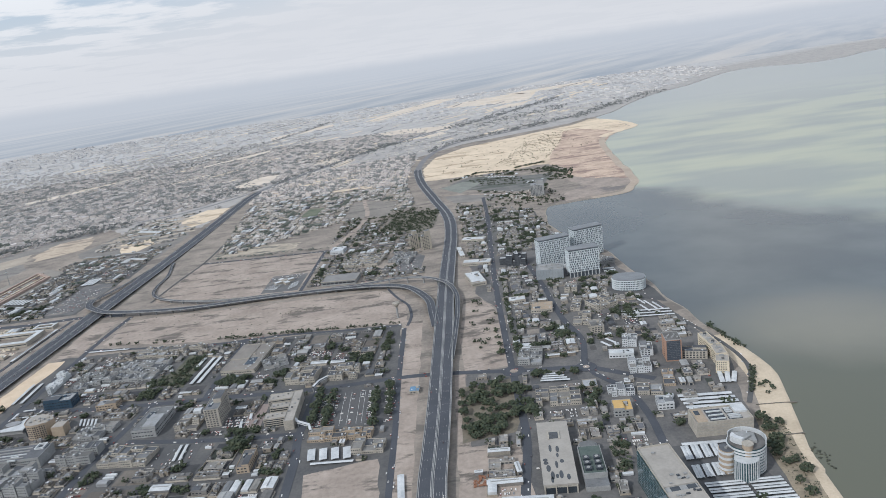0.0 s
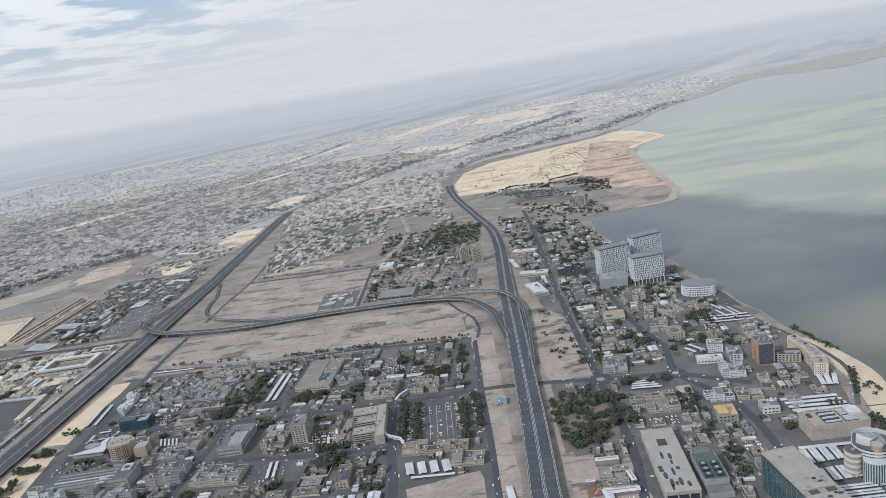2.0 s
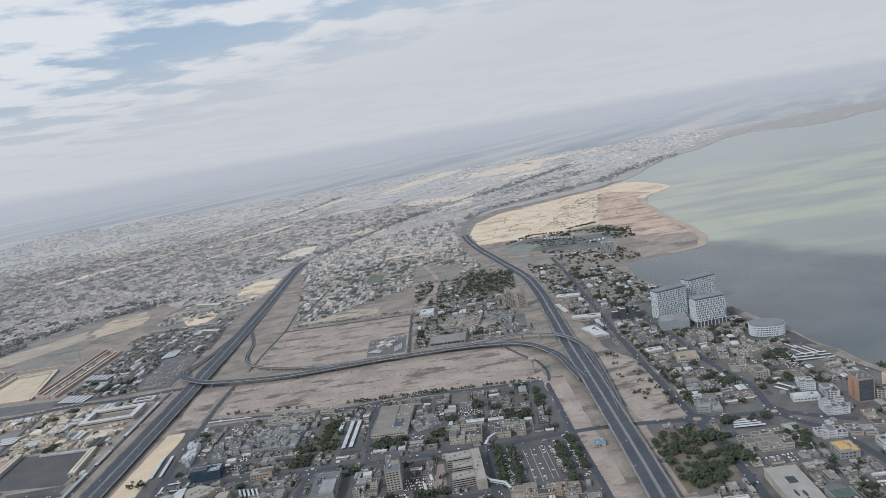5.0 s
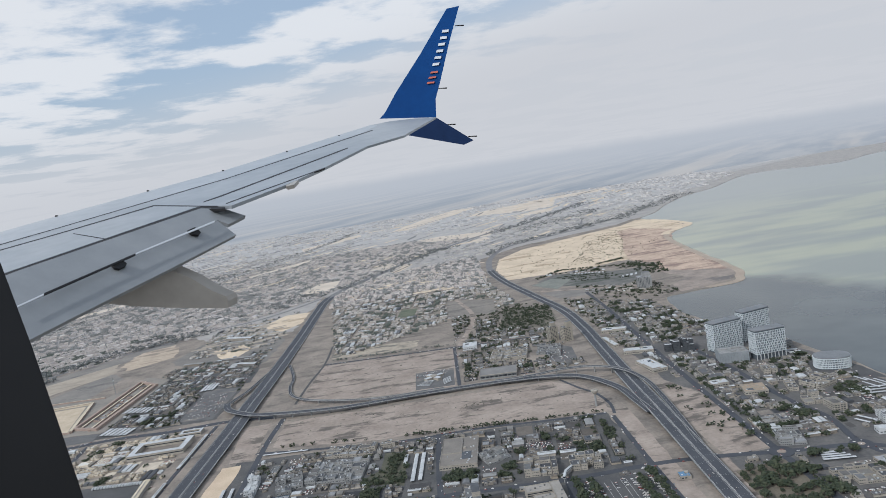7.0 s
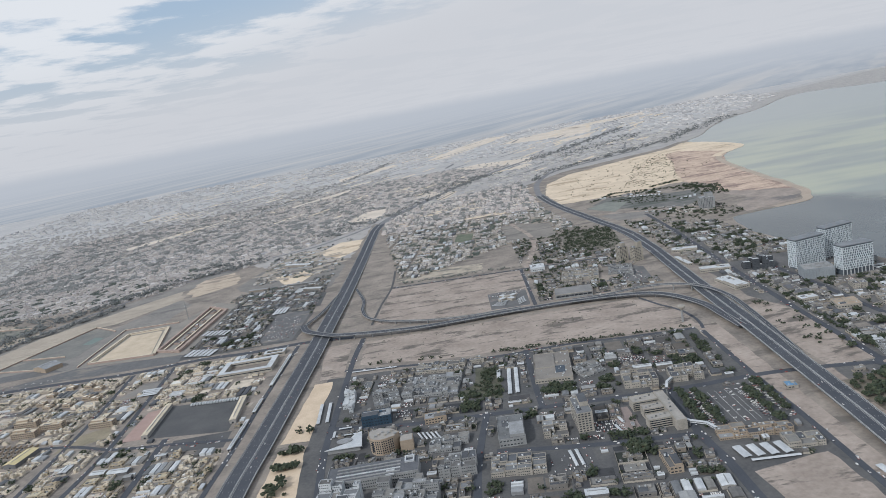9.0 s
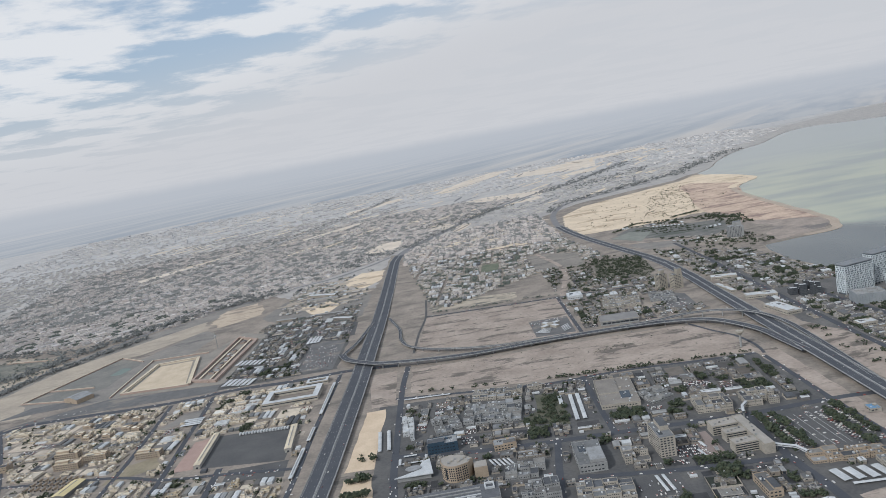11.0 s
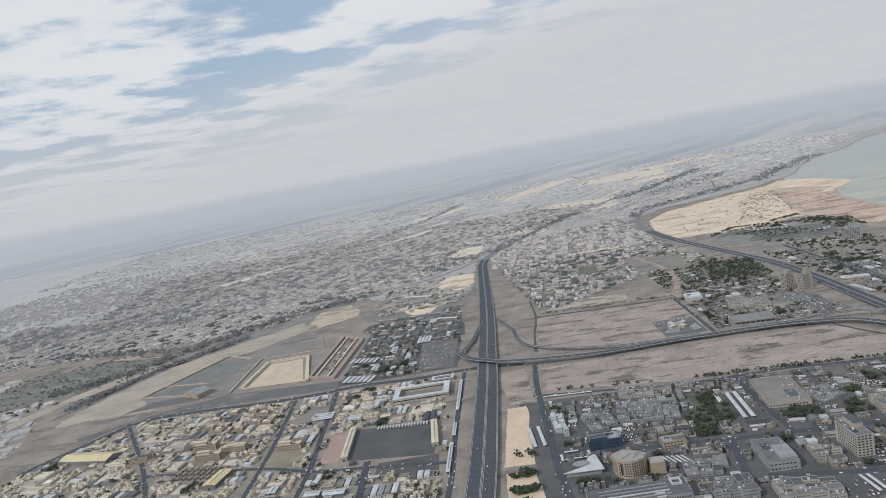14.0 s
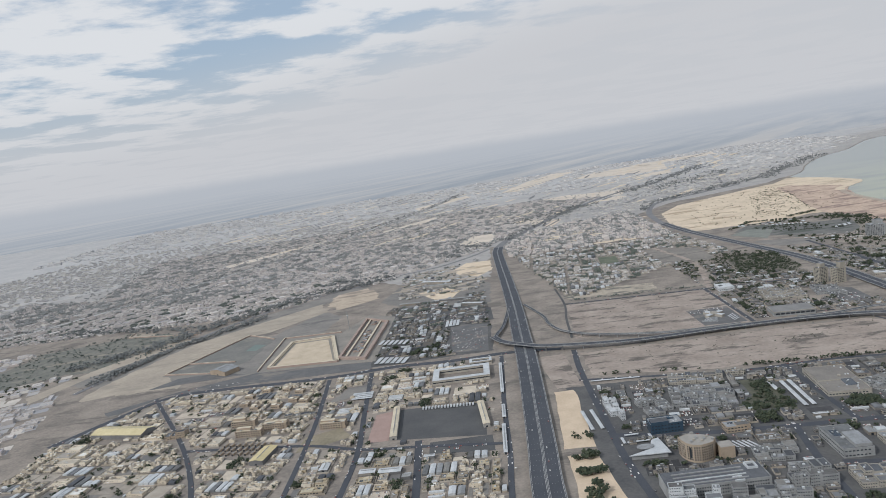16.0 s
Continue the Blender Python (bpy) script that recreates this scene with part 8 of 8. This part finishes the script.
# ---------------------------------------------------------------- cars
def car_model(long=4.6, name="car", label="car on the road"):
    c = thing(name, label, "car", pose(-50, 540, 0), "road traffic")
    s = Shape().box(-0.95, 0.95, -long / 2, long / 2, 0.35, 0.95, bottom=True)
    part("body", s, CARS, c)
    s = Shape()
    lo, hi = [(-0.9, -long * 0.3), (0.9, -long * 0.3), (0.9, long * 0.22), (-0.9, long * 0.22)], [(-0.72, -long * 0.2), (0.72, -long * 0.2), (0.72, long * 0.08), (-0.72, long * 0.08)]
    s.add([(x, y, 0.95) for x, y in lo] + [(x, y, 1.5) for x, y in hi], [(0, 1, 5, 4), (1, 2, 6, 5), (2, 3, 7, 6), (3, 0, 4, 7)])
    part("windows", s, GLASS, c, "dark glass windows")
    part("roof", Shape().add([(x, y, 1.52) for x, y in hi], [(0, 1, 2, 3)]), CARS, c)
    for x in (-0.85, 0.85):
        for y in (-long * 0.3, long * 0.3):
            n = 10
            vs = [(x + e, y + 0.34 * math.cos(6.28 * i / n), 0.34 + 0.34 * math.sin(6.28 * i / n)) for e in (-0.11, 0.11) for i in range(n)]
            part("wheel", Shape().add(vs, [(i, (i + 1) % n, n + (i + 1) % n, n + i) for i in range(n)] + [tuple(range(n)), tuple(reversed(range(n, 2 * n)))]), TYRE, c)
    return c


TYRE = surface("tyre_rubber", (0.02, 0.02, 0.02), (0.04, 0.04, 0.04), 1, 4)
car_a = car_model(4.8, "car", "passenger car driving on the highway")
drive = random.Random(5)


def traffic(line, offsets, count, y_max):
    path = [p for p in line if p.y < y_max]
    for k in range(count):
        i = drive.randrange(len(path) - 1)
        u = drive.random()
        p, d = path[i].lerp(path[i + 1], u), path[i + 1] - path[i]
        off = drive.choice(offsets)
        side = Vector((d.y, -d.x, 0)).normalized()
        q = p + side * off
        a = math.degrees(math.atan2(d.y, d.x)) - 90 + (180 if off < 0 else 0)
        copy_thing(car_a, metres(pose(q.x, q.y, p.z + 0.03, 0, 0, a)) @ Matrix.Scale(0.85, 4))


traffic(main_line, (-14, -10, -6, 6, 10, 14), 42, 2400)
traffic(west_line, (-17, -12, -7, 7, 12, 17), 54, 2400)
parked = Shape()
park = random.Random(6)


def park_car(x, y, turn):
    for x0, x1, y0, y1, z0, z1 in ((-0.95, 0.95, -2.3, 2.3, 0.3, 1.0), (-0.8, 0.8, -1.2, 1.0, 1.0, 1.55)):
        parked.prism(corners(x, y, turn, x0 * 0.9, x1 * 0.9, y0 * 0.9, y1 * 0.9), z0 * 0.9, z1 * 0.9, 0)


for x in [-233 + 7 * k for k in range(5)] + [-150, -143, -122, -116]:
    for k in range(40):
        if park.random() < 0.6:
            park_car(x + (k % 2) * 3, 938 + k * 3.1, 86)
for k in range(22):
    park_car(-190 + park.choice((0, 14, 28)) + park.uniform(-1, 1), park.uniform(945, 1050), 86)
for line, half in LINES[6:]:
    for k in range(int(len(line) * 1.1)):
        i = park.randrange(len(line) - 1)
        (ax, ay), (bx, by) = line[i], line[i + 1]
        if ay < 2300:
            n = math.hypot(bx - ax, by - ay)
            s = park.choice((-1, 1)) * half * park.choice((0.5, 0.85, 1.25))
            u = park.random()
            park_car(ax + (bx - ax) * u + (by - ay) / n * s, ay + (by - ay) * u - (bx - ax) / n * s, math.degrees(math.atan2(by - ay, bx - ax)) - 90)
for x, y, turn in leaf_cars:
    park_car(x, y, turn)
for k in range(320):
    x, y = park.uniform(-1700, 380), park.uniform(700, 1650)
    if free(x, y, 1.0) and x < 370:
        park_car(x, y, park.choice((-6, 84)))
for x0, x1, y0, y1 in ((-1046, -964, 1735, 1940), (-118, -66, 1694, 1790), (-458, -372, 1760, 1796), (-1176, -940, 2010, 2130), (-1088, -990, 1190, 1224), (-1700, -1560, 1722, 1745), (-460, -404, 902, 950)):
    rows_of = int((y1 - y0) / 9)
    for j in range(rows_of):
        for i in range(int((x1 - x0) / 2.9)):
            if park.random() < 0.2:
                park_car(x0 + i * 2.9, y0 + j * 9 + (i % 2) * 0.3, -4)
tagged(part("parked_cars", parked, CARS_B), "parked cars along streets and in yards", "cars", kind="stuff")

# painted bays of the car park
bays = Shape()
for x in (-192, -181, -166, -158):
    bays.box(x - 0.28, x + 0.28, 944, 1050, 0.1, 0.17)
tagged(part("bay_lines", bays, LINE), "white painted car park bay lines", "marking", kind="structure")

# ---------------------------------------------------------------- single things
def water_tower(x, y):
    t = thing("water_tower", "pale concrete mushroom water tower", "water tower", pose(x, y, 0))
    part("shaft", Shape().prism(round_plan(2.2, 2.2, 16), -0.3, 26), CONCRETE, t)
    s = Shape()
    rings = [(2.2, 25), (7, 30), (7.4, 34), (2, 35)]
    for (r0, z0), (r1, z1) in zip(rings, rings[1:]):
        n = 18
        vs = [(r0 * math.cos(6.283 * i / n), r0 * math.sin(6.283 * i / n), z0) for i in range(n)] + [(r1 * math.cos(6.283 * i / n), r1 * math.sin(6.283 * i / n), z1) for i in range(n)]
        s.add(vs, [(i, (i + 1) % n, n + (i + 1) % n, n + i) for i in range(n)])
    part("tank", s, CREAM, t, "cream flared tank")


water_tower(-112, 1362)


def footbridge(points, z=7.0):
    b = thing("footbridge", "enclosed white footbridge tube on slim legs", "footbridge")
    line = [Vector((*p, z)) for p in points]
    part("tube", ribbon(line, -2.0, 2.0, 3.2, 3.2), WHITE, b)
    part("window_strip", ribbon(line, -2.05, 2.05, 2.2, 0.8), GLASS, b)
    for p in line:
        part("leg", Shape().box(p.x - 0.6, p.x + 0.6, p.y - 0.6, p.y + 0.6, -0.2, z), CONCRETE, b)


footbridge([(-262, 972), (-255, 958), (-236, 944), (-230, 925)])
footbridge([(-248, 1070), (-240, 1092), (-226, 1106)])


def truck(x, y, turn):
    t = thing("truck", "parked white box truck in the yard", "truck", pose(x, y, 0.15, 0, 0, turn), "yard trucks")
    part("box", Shape().box(-1.6, 1.6, -3, 6, 1.0, 4.2, bottom=True), WHITE, t)
    part("cab", Shape().box(-1.5, 1.5, -5.4, -3.2, 0.8, 3.4, bottom=True), CARS, t)
    for y0 in (-4.3, 2.5, 4.3):
        part("axle", Shape().box(-1.6, 1.6, y0 - 0.7, y0 + 0.7, 0.0, 1.1), TYRE, t)


for k in range(17):
    truck(-1108 + k * 6.0, 1386 - k * 0.75, 175)


def roundabout(x, y, rad):
    setting("roundabout", Shape().prism([(x + (rad + 8) * math.cos(6.283 * i / 32), y + (rad + 8) * math.sin(6.283 * i / 32)) for i in range(32)], 0.2, 0.78), ASPHALT, "grey asphalt roundabout", "road")
    isle = setting("roundabout_island", Shape().prism([(x + rad * 0.6 * math.cos(6.283 * i / 24), y + rad * 0.6 * math.sin(6.283 * i / 24)) for i in range(24)], 0.3, 1.0), SAND, "planted roundabout island", "island")


roundabout(88, 1044, 11)
roundabout(203, 1024, 9)


def mast(x, y, h):
    t = thing("radio_mast", "slim pale lattice radio mast", "mast", pose(x, y, 0))
    part("pole", Shape().prism(round_plan(0.9, 0.9, 8), -0.3, h), CONCRETE, t)
    part("platform", Shape().prism(round_plan(2.4, 2.4, 12), h * 0.8, h * 0.8 + 1.5, bottom=True), WHITE, t)
    part("tip", Shape().prism(round_plan(0.3, 0.3, 6), h, h + 6), CONCRETE, t)


mast(-1352, 2110, 52)


def site_hut(x, y, w, d, turn, label, roof):
    shed(w, d, 5, place(x, y, turn), label, roof=roof, name="site_shed", category="shed")


RUST = surface("rusty_scrap", (0.16, 0.075, 0.045), (0.27, 0.14, 0.09), 0.2, 1.0)
site_hut(36, 742, 9, 44, 86, "long white-roofed contractor shed", WHITE)
site_hut(56, 768, 6, 22, 4, "narrow white-roofed contractor shed", WHITE)
site_hut(58, 700, 14, 60, 82, "broad pale-roofed contractor shed", WHITE)
site_hut(6, 770, 5, 10, 86, "small white site shed", WHITE)
scrap = thing("scrap_heap", "rusty scrap stacked in the yard", "scrap", pose(10, 752, 0.1))
heap = random.Random(4)
for k in range(26):
    x, y = heap.uniform(-13, 14), heap.uniform(-9, 12)
    part("scrap_stack", Shape().box(x, x + heap.uniform(1.5, 4), y, y + heap.uniform(1.5, 5), -0.2, heap.uniform(0.8, 2.2)), RUST, scrap)

# ---------------------------------------------------------------- airliner wing, shaped to fit the camera's view at one moment of the flight
def wing_frame(t):
    rows = [r for r in ROWS if r[0] == t]
    _, x, y, z, yaw, pitch, roll = rows[0]
    return BASE @ pose(METRES * x, METRES * y, METRES * z, 90 + pitch, roll, yaw)


SKIN = surface("grey_wing_paint", (0.235, 0.262, 0.29), (0.335, 0.36, 0.385), 0.5, 4.0, rough=0.38, spec=0.4)
# darker copy of the wing paint, its shade put into the colour
SKIN_DARK = surface("shaded_flap_paint", (0.23, 0.25, 0.27), (0.29, 0.31, 0.33), 0.5, 4.0, rough=0.4)
SLAT = surface("brushed_slat_metal", (0.29, 0.32, 0.35), (0.40, 0.425, 0.45), 0.5, 4.0, rough=0.35, spec=0.4)
BELLY = surface("fairing_paint", (0.30, 0.285, 0.26), (0.38, 0.36, 0.33), 0.8, 6.0, rough=0.45)
BLUE = surface("blue_winglet_paint", (0.002, 0.036, 0.15), (0.004, 0.05, 0.195), 0.6, 5.0, rough=0.6, spec=0.12)
NAVY = surface("navy_winglet_paint", (0.008, 0.022, 0.07), (0.012, 0.032, 0.095), 0.6, 5.0, rough=0.6, spec=0.12)
SEAL = surface("black_seal", (0.01, 0.01, 0.011), (0.02, 0.02, 0.022), 2.0, 8.0, rough=0.6)
RED = surface("orange_red_marking", (0.42, 0.12, 0.09), (0.5, 0.15, 0.11), 1.0, 6.0)
MARK = surface("white_marking", (0.52, 0.56, 0.62), (0.62, 0.66, 0.70), 1.0, 6.0)

wing = new("airliner_wing")
wing.matrix_basis = wing_frame(7.0)
tagged(wing, "grey airliner wing with flaps out and a blue split winglet", "aircraft wing")
wing.empty_display_size = 1


AIR = 0.7   # metres to one unit of the wing's drawing


def sight_point(u, v, depth):
    """A point set in the camera's view: its slopes right and down from the line of sight, and how far out it lies."""
    return Vector((u * depth, -v * depth, -depth)) * AIR


def solid(name, front, back, material, label=""):
    """A panel between two outlines with the same number of corners."""
    bm = bmesh.new()
    a, b = [bm.verts.new(p) for p in front], [bm.verts.new(p) for p in back]
    n = len(front)
    bm.faces.new(a)
    bm.faces.new(list(reversed(b)))
    for i in range(n):
        bm.faces.new((a[i], b[i], b[(i + 1) % n], a[(i + 1) % n]))
    bmesh.ops.triangulate(bm, faces=[f for f in bm.faces if len(f.verts) > 4])
    bmesh.ops.recalc_face_normals(bm, faces=bm.faces)
    me = bpy.data.meshes.new(name)
    bm.to_mesh(me)
    bm.free()
    me.materials.append(material)
    ob = new(name, me)
    ob.parent = wing
    return tagged(ob, label)


def panel(name, outline, material, label="", near=5.0, far=7.5, u0=-0.62, u1=-0.30, thick=(0, -0.02, 0.02)):
    """A panel whose distance grows evenly from the inboard slope u0 to the outboard slope u1."""
    pts = [sight_point(u, v, near + (far - near) * (u - u0) / (u1 - u0)) for u, v in outline]
    return solid(name, pts, [p + Vector(thick) for p in pts], material, label)


class Plane:
    """A flat sheet of the wing through three points set in the camera's view."""

    def __init__(self, a, b, c):
        self.at = sight_point(*a)
        self.normal = (sight_point(*b) - self.at).cross(sight_point(*c) - self.at).normalized()

    def point(self, u, v, lift=0.0):
        ray = Vector((u, -v, -1.0))
        return ray * (self.at.dot(self.normal) / ray.dot(self.normal)) * (1.0 - lift)


def laid(name, plane, outline, material, label="", lift=0.0, thick=0.06):
    """A panel lying on a plane of the wing, with its thickness below it."""
    down = plane.normal if plane.normal.y < 0 else -plane.normal
    pts = [plane.point(u, v, lift) for u, v in outline]
    return solid(name, pts, [p + down * thick for p in pts], material, label)


TOP = Plane((-0.554, -0.050, 9.1), (-0.089, -0.185, 16.0), (-0.51, 0.005, 6.0))
FORE = Plane((-0.636, 0.040, 5.1), (-0.3115, -0.0576, 7.4), (-0.636, 0.091, 4.8))
AFT = Plane((-0.605, 0.080, 4.9), (-0.3236, -0.040, 7.0), (-0.587, 0.127, 4.75))
laid("wing_box", TOP, [(-0.6846, -0.0101), (-0.5548, -0.0470), (-0.3155, -0.1123), (-0.1046, -0.1776), (-0.0762, -0.1833), (-0.0397, -0.1874), (-0.0105, -0.1890), (-0.0560, -0.1630), (-0.1087, -0.1476), (-0.1736, -0.1152), (-0.2263, -0.0917), (-0.3034, -0.0625), (-0.3520, -0.0608), (-0.6116, 0.0284), (-0.6846, 0.0535)], SKIN, "pale grey wing upper skin", thick=0.025)
laid("leading_edge_slat", TOP, [(-0.6846, -0.0101), (-0.5548, -0.0470), (-0.3155, -0.1123), (-0.1046, -0.1776), (-0.0941, -0.1776), (-0.1168, -0.1663), (-0.3115, -0.1014), (-0.5548, -0.0300), (-0.6846, 0.0073)], SLAT, "brushed leading-edge slat", lift=0.002, thick=0.12)
laid("slat_seam", TOP, [(-0.6846, 0.0146), (-0.5548, -0.0219), (-0.4169, -0.0625), (-0.4153, -0.0616), (-0.5548, -0.0208), (-0.6846, 0.0158)], SEAL, "thin dark slat seam", lift=0.0022, thick=0.01)
laid("slat_seam", TOP, [(-0.6846, 0.0069), (-0.5548, -0.0300), (-0.3115, -0.1014), (-0.1006, -0.1712), (-0.1006, -0.1703), (-0.3115, -0.1006), (-0.5548, -0.0292), (-0.6846, 0.0081)], SEAL, "thin dark slat seam", lift=0.0022, thick=0.01)
laid("spoiler_seam", TOP, [(-0.3439, -0.0681), (-0.3196, -0.0767), (-0.1371, -0.1456), (-0.1363, -0.1444), (-0.3196, -0.0750), (-0.3439, -0.0673)], SEAL, "dark spoiler hinge seam", lift=0.0022, thick=0.01)
laid("aileron_seam", TOP, [(-0.3115, -0.0657), (-0.2912, -0.0734), (-0.1695, -0.1172), (-0.1695, -0.1160), (-0.2912, -0.0722), (-0.3115, -0.0646)], SEAL, "dark aileron hinge line", lift=0.0022, thick=0.01)
laid("panel_seam", TOP, [(-0.4169, -0.0629), (-0.3236, -0.0621), (-0.3236, -0.0610), (-0.4169, -0.0618)], SEAL, "thin dark panel seam", lift=0.0022, thick=0.01)
laid("panel_seam", TOP, [(-0.5305, -0.0227), (-0.4859, -0.0154), (-0.4859, -0.0144), (-0.5305, -0.0219)], SEAL, "thin dark panel seam", lift=0.0022, thick=0.01)
# black strip paints the shadow in the cove ahead of the flap
laid("flap_shade", TOP, [(-0.6846, 0.0535), (-0.6116, 0.0284), (-0.3520, -0.0608), (-0.3131, -0.0608), (-0.3131, -0.0584), (-0.3504, -0.0560), (-0.6084, 0.0349), (-0.6846, 0.0616)], SEAL, "black strip for the shaded gap ahead of the flap", lift=-0.004, thick=0.02)
laid("flap_fore", FORE, [(-0.6846, 0.0600), (-0.6116, 0.0316), (-0.3480, -0.0584), (-0.3131, -0.0576), (-0.2831, -0.0479), (-0.3074, -0.0357), (-0.3236, -0.0414), (-0.4413, 0.0073), (-0.5727, 0.0641), (-0.6051, 0.0787), (-0.6846, 0.1127)], SKIN_DARK, "grey fore flap panel", thick=0.03)
laid("flap_aft", AFT, [(-0.6846, 0.1136), (-0.6051, 0.0795), (-0.5727, 0.0649), (-0.4413, 0.0081), (-0.3236, -0.0406), (-0.2969, -0.0203), (-0.3926, 0.0292), (-0.5143, 0.0900), (-0.5873, 0.1274), (-0.6846, 0.1736)], SKIN_DARK, "grey aft flap panel", lift=-0.003, thick=0.03)
# another black strip, for the shade between the two flap panels
laid("flap_gap_shade", AFT, [(-0.5727, 0.0633), (-0.4413, 0.0061), (-0.4413, 0.0089), (-0.5727, 0.0665)], SEAL, "black strip for the shaded gap between flap panels", lift=0.01, thick=0.006)
# thin white strips paint the highlights along the flap edges
laid("flap_glint", AFT, [(-0.6197, 0.0852), (-0.5727, 0.0637), (-0.5727, 0.0661), (-0.6197, 0.0876)], MARK, "white strip for the highlight along a flap edge", lift=0.01, thick=0.006)
laid("flap_glint", AFT, [(-0.4413, 0.0057), (-0.3277, -0.0410), (-0.3277, -0.0385), (-0.4413, 0.0081)], MARK, "white strip for the highlight along a flap edge", lift=0.01, thick=0.006)
laid("flap_track", AFT, [(-0.4753, 0.0219), (-0.4615, 0.0154), (-0.4534, 0.0203), (-0.4551, 0.0235), (-0.4640, 0.0284), (-0.4713, 0.0268)], SEAL, "black flap track", lift=0.006, thick=0.015)
laid("flap_track", AFT, [(-0.3666, -0.0268), (-0.3561, -0.0316), (-0.3472, -0.0243), (-0.3504, -0.0203), (-0.3601, -0.0211)], SEAL, "black flap track", lift=0.006, thick=0.015)
laid("hinge_fairing", TOP, [(-0.2263, -0.0925), (-0.2077, -0.0990), (-0.2141, -0.0925), (-0.2239, -0.0900)], BELLY, "small hinge fairing", lift=-0.003, thick=0.03)
body = [(-0.4916, 0.0771), (-0.3926, 0.0292), (-0.3601, 0.0430), (-0.3318, 0.0600), (-0.3115, 0.0681), (-0.3082, 0.0746), (-0.3082, 0.0844), (-0.3155, 0.0852), (-0.3926, 0.0844), (-0.4494, 0.0819)]
panel("flap_fairing", body, BELLY, "tan-grey flap track fairing", near=5.4, far=6.6, thick=(0.02, 0.02, -0.14))
fin = [(-0.091, -0.187), (-0.083, -0.196), (-0.068, -0.224), (-0.032, -0.281), (0.005, -0.345), (0.023, -0.349), (0.009, -0.297), (-0.005, -0.236), (-0.0105, -0.216), (-0.0098, -0.189)]
solid("winglet", [sight_point(u, v, 15.8 + (-0.187 - v) * 5) for u, v in fin], [sight_point(u, v, 15.95 + (-0.187 - v) * 5) for u, v in fin], BLUE, "deep blue upper winglet")
blade = [(-0.058, -0.1645), (-0.0105, -0.189), (0.003, -0.181), (0.044, -0.156), (0.030, -0.1495)]
solid("lower_winglet", [sight_point(u, v, 15.7) for u, v in blade], [sight_point(u, v, 15.72) for u, v in blade], NAVY, "navy lower winglet blade")
for u, v in ((0.017, -0.321), (-0.007, -0.231), (0.005, -0.179), (0.036, -0.162)):
    solid("static_wick", [sight_point(u, v, 15.8), sight_point(u + 0.013, v - 0.001, 15.8), sight_point(u + 0.013, v, 15.8)], [sight_point(u, v + 0.001, 15.85), sight_point(u + 0.013, v, 15.85), sight_point(u + 0.013, v + 0.001, 15.85)], SEAL)


def mark(u, v, w, h, material):
    lean = 0.24
    pts = [(u, v), (u + w, v - w * 0.1), (u + w + h * lean, v - h), (u + h * lean, v - h + w * 0.1)]
    solid("marking", [sight_point(a, b, 15.765 + (-0.187 - b) * 5) for a, b in pts], [sight_point(a, b, 15.785 + (-0.187 - b) * 5) for a, b in pts], material)


for k in range(3):
    mark(-0.0235 + k * 0.0026, -0.237 - k * 0.0075, 0.0105, 0.0036, RED)
for k in range(6):
    mark(-0.0155 + k * 0.0027, -0.263 - k * 0.0095, 0.0095, 0.0048, MARK)
for u, v in ((-0.5548, -0.0466), (-0.4234, -0.0827), (-0.3155, -0.1119), (-0.2239, -0.1395), (-0.1493, -0.1622)):
    ob = new("vortex_tab", mesh_of("vortex_tab", Shape().box(-0.016, 0.016, -0.01, 0.018, -0.012, 0.012, bottom=True), [SEAL]))
    ob.parent = wing
    ob.matrix_basis = Matrix.Translation(TOP.point(u, v, 0.002))

frame_part = new("window_surround")
frame_part.matrix_basis = wing_frame(7.0)
# rim outline placed to fit the camera's view at the same moment
rim = [(-0.95, -0.10), (-0.66, -0.03), (-0.635, 0.02), (-0.59, 0.14), (-0.545, 0.27), (-0.515, 0.36), (-0.48, 0.47), (-0.95, 0.47)]
pts = [sight_point(u, v, 0.3) for u, v in rim]
bm = bmesh.new()
a, b = [bm.verts.new(p) for p in pts], [bm.verts.new(p + Vector((-0.01, 0, 0.03))) for p in pts]
bm.faces.new(a)
bm.faces.new(list(reversed(b)))
for i in range(len(a)):
    bm.faces.new((a[i], b[i], b[(i + 1) % len(a)], a[(i + 1) % len(a)]))
bmesh.ops.recalc_face_normals(bm, faces=bm.faces)
me = bpy.data.meshes.new("window_surround")
bm.to_mesh(me)
bm.free()
me.materials.append(SEAL)
part_ob = new("surround_rim", me)
part_ob.parent = frame_part
tagged(frame_part, "black rounded cabin window surround beside the wing", "window frame")
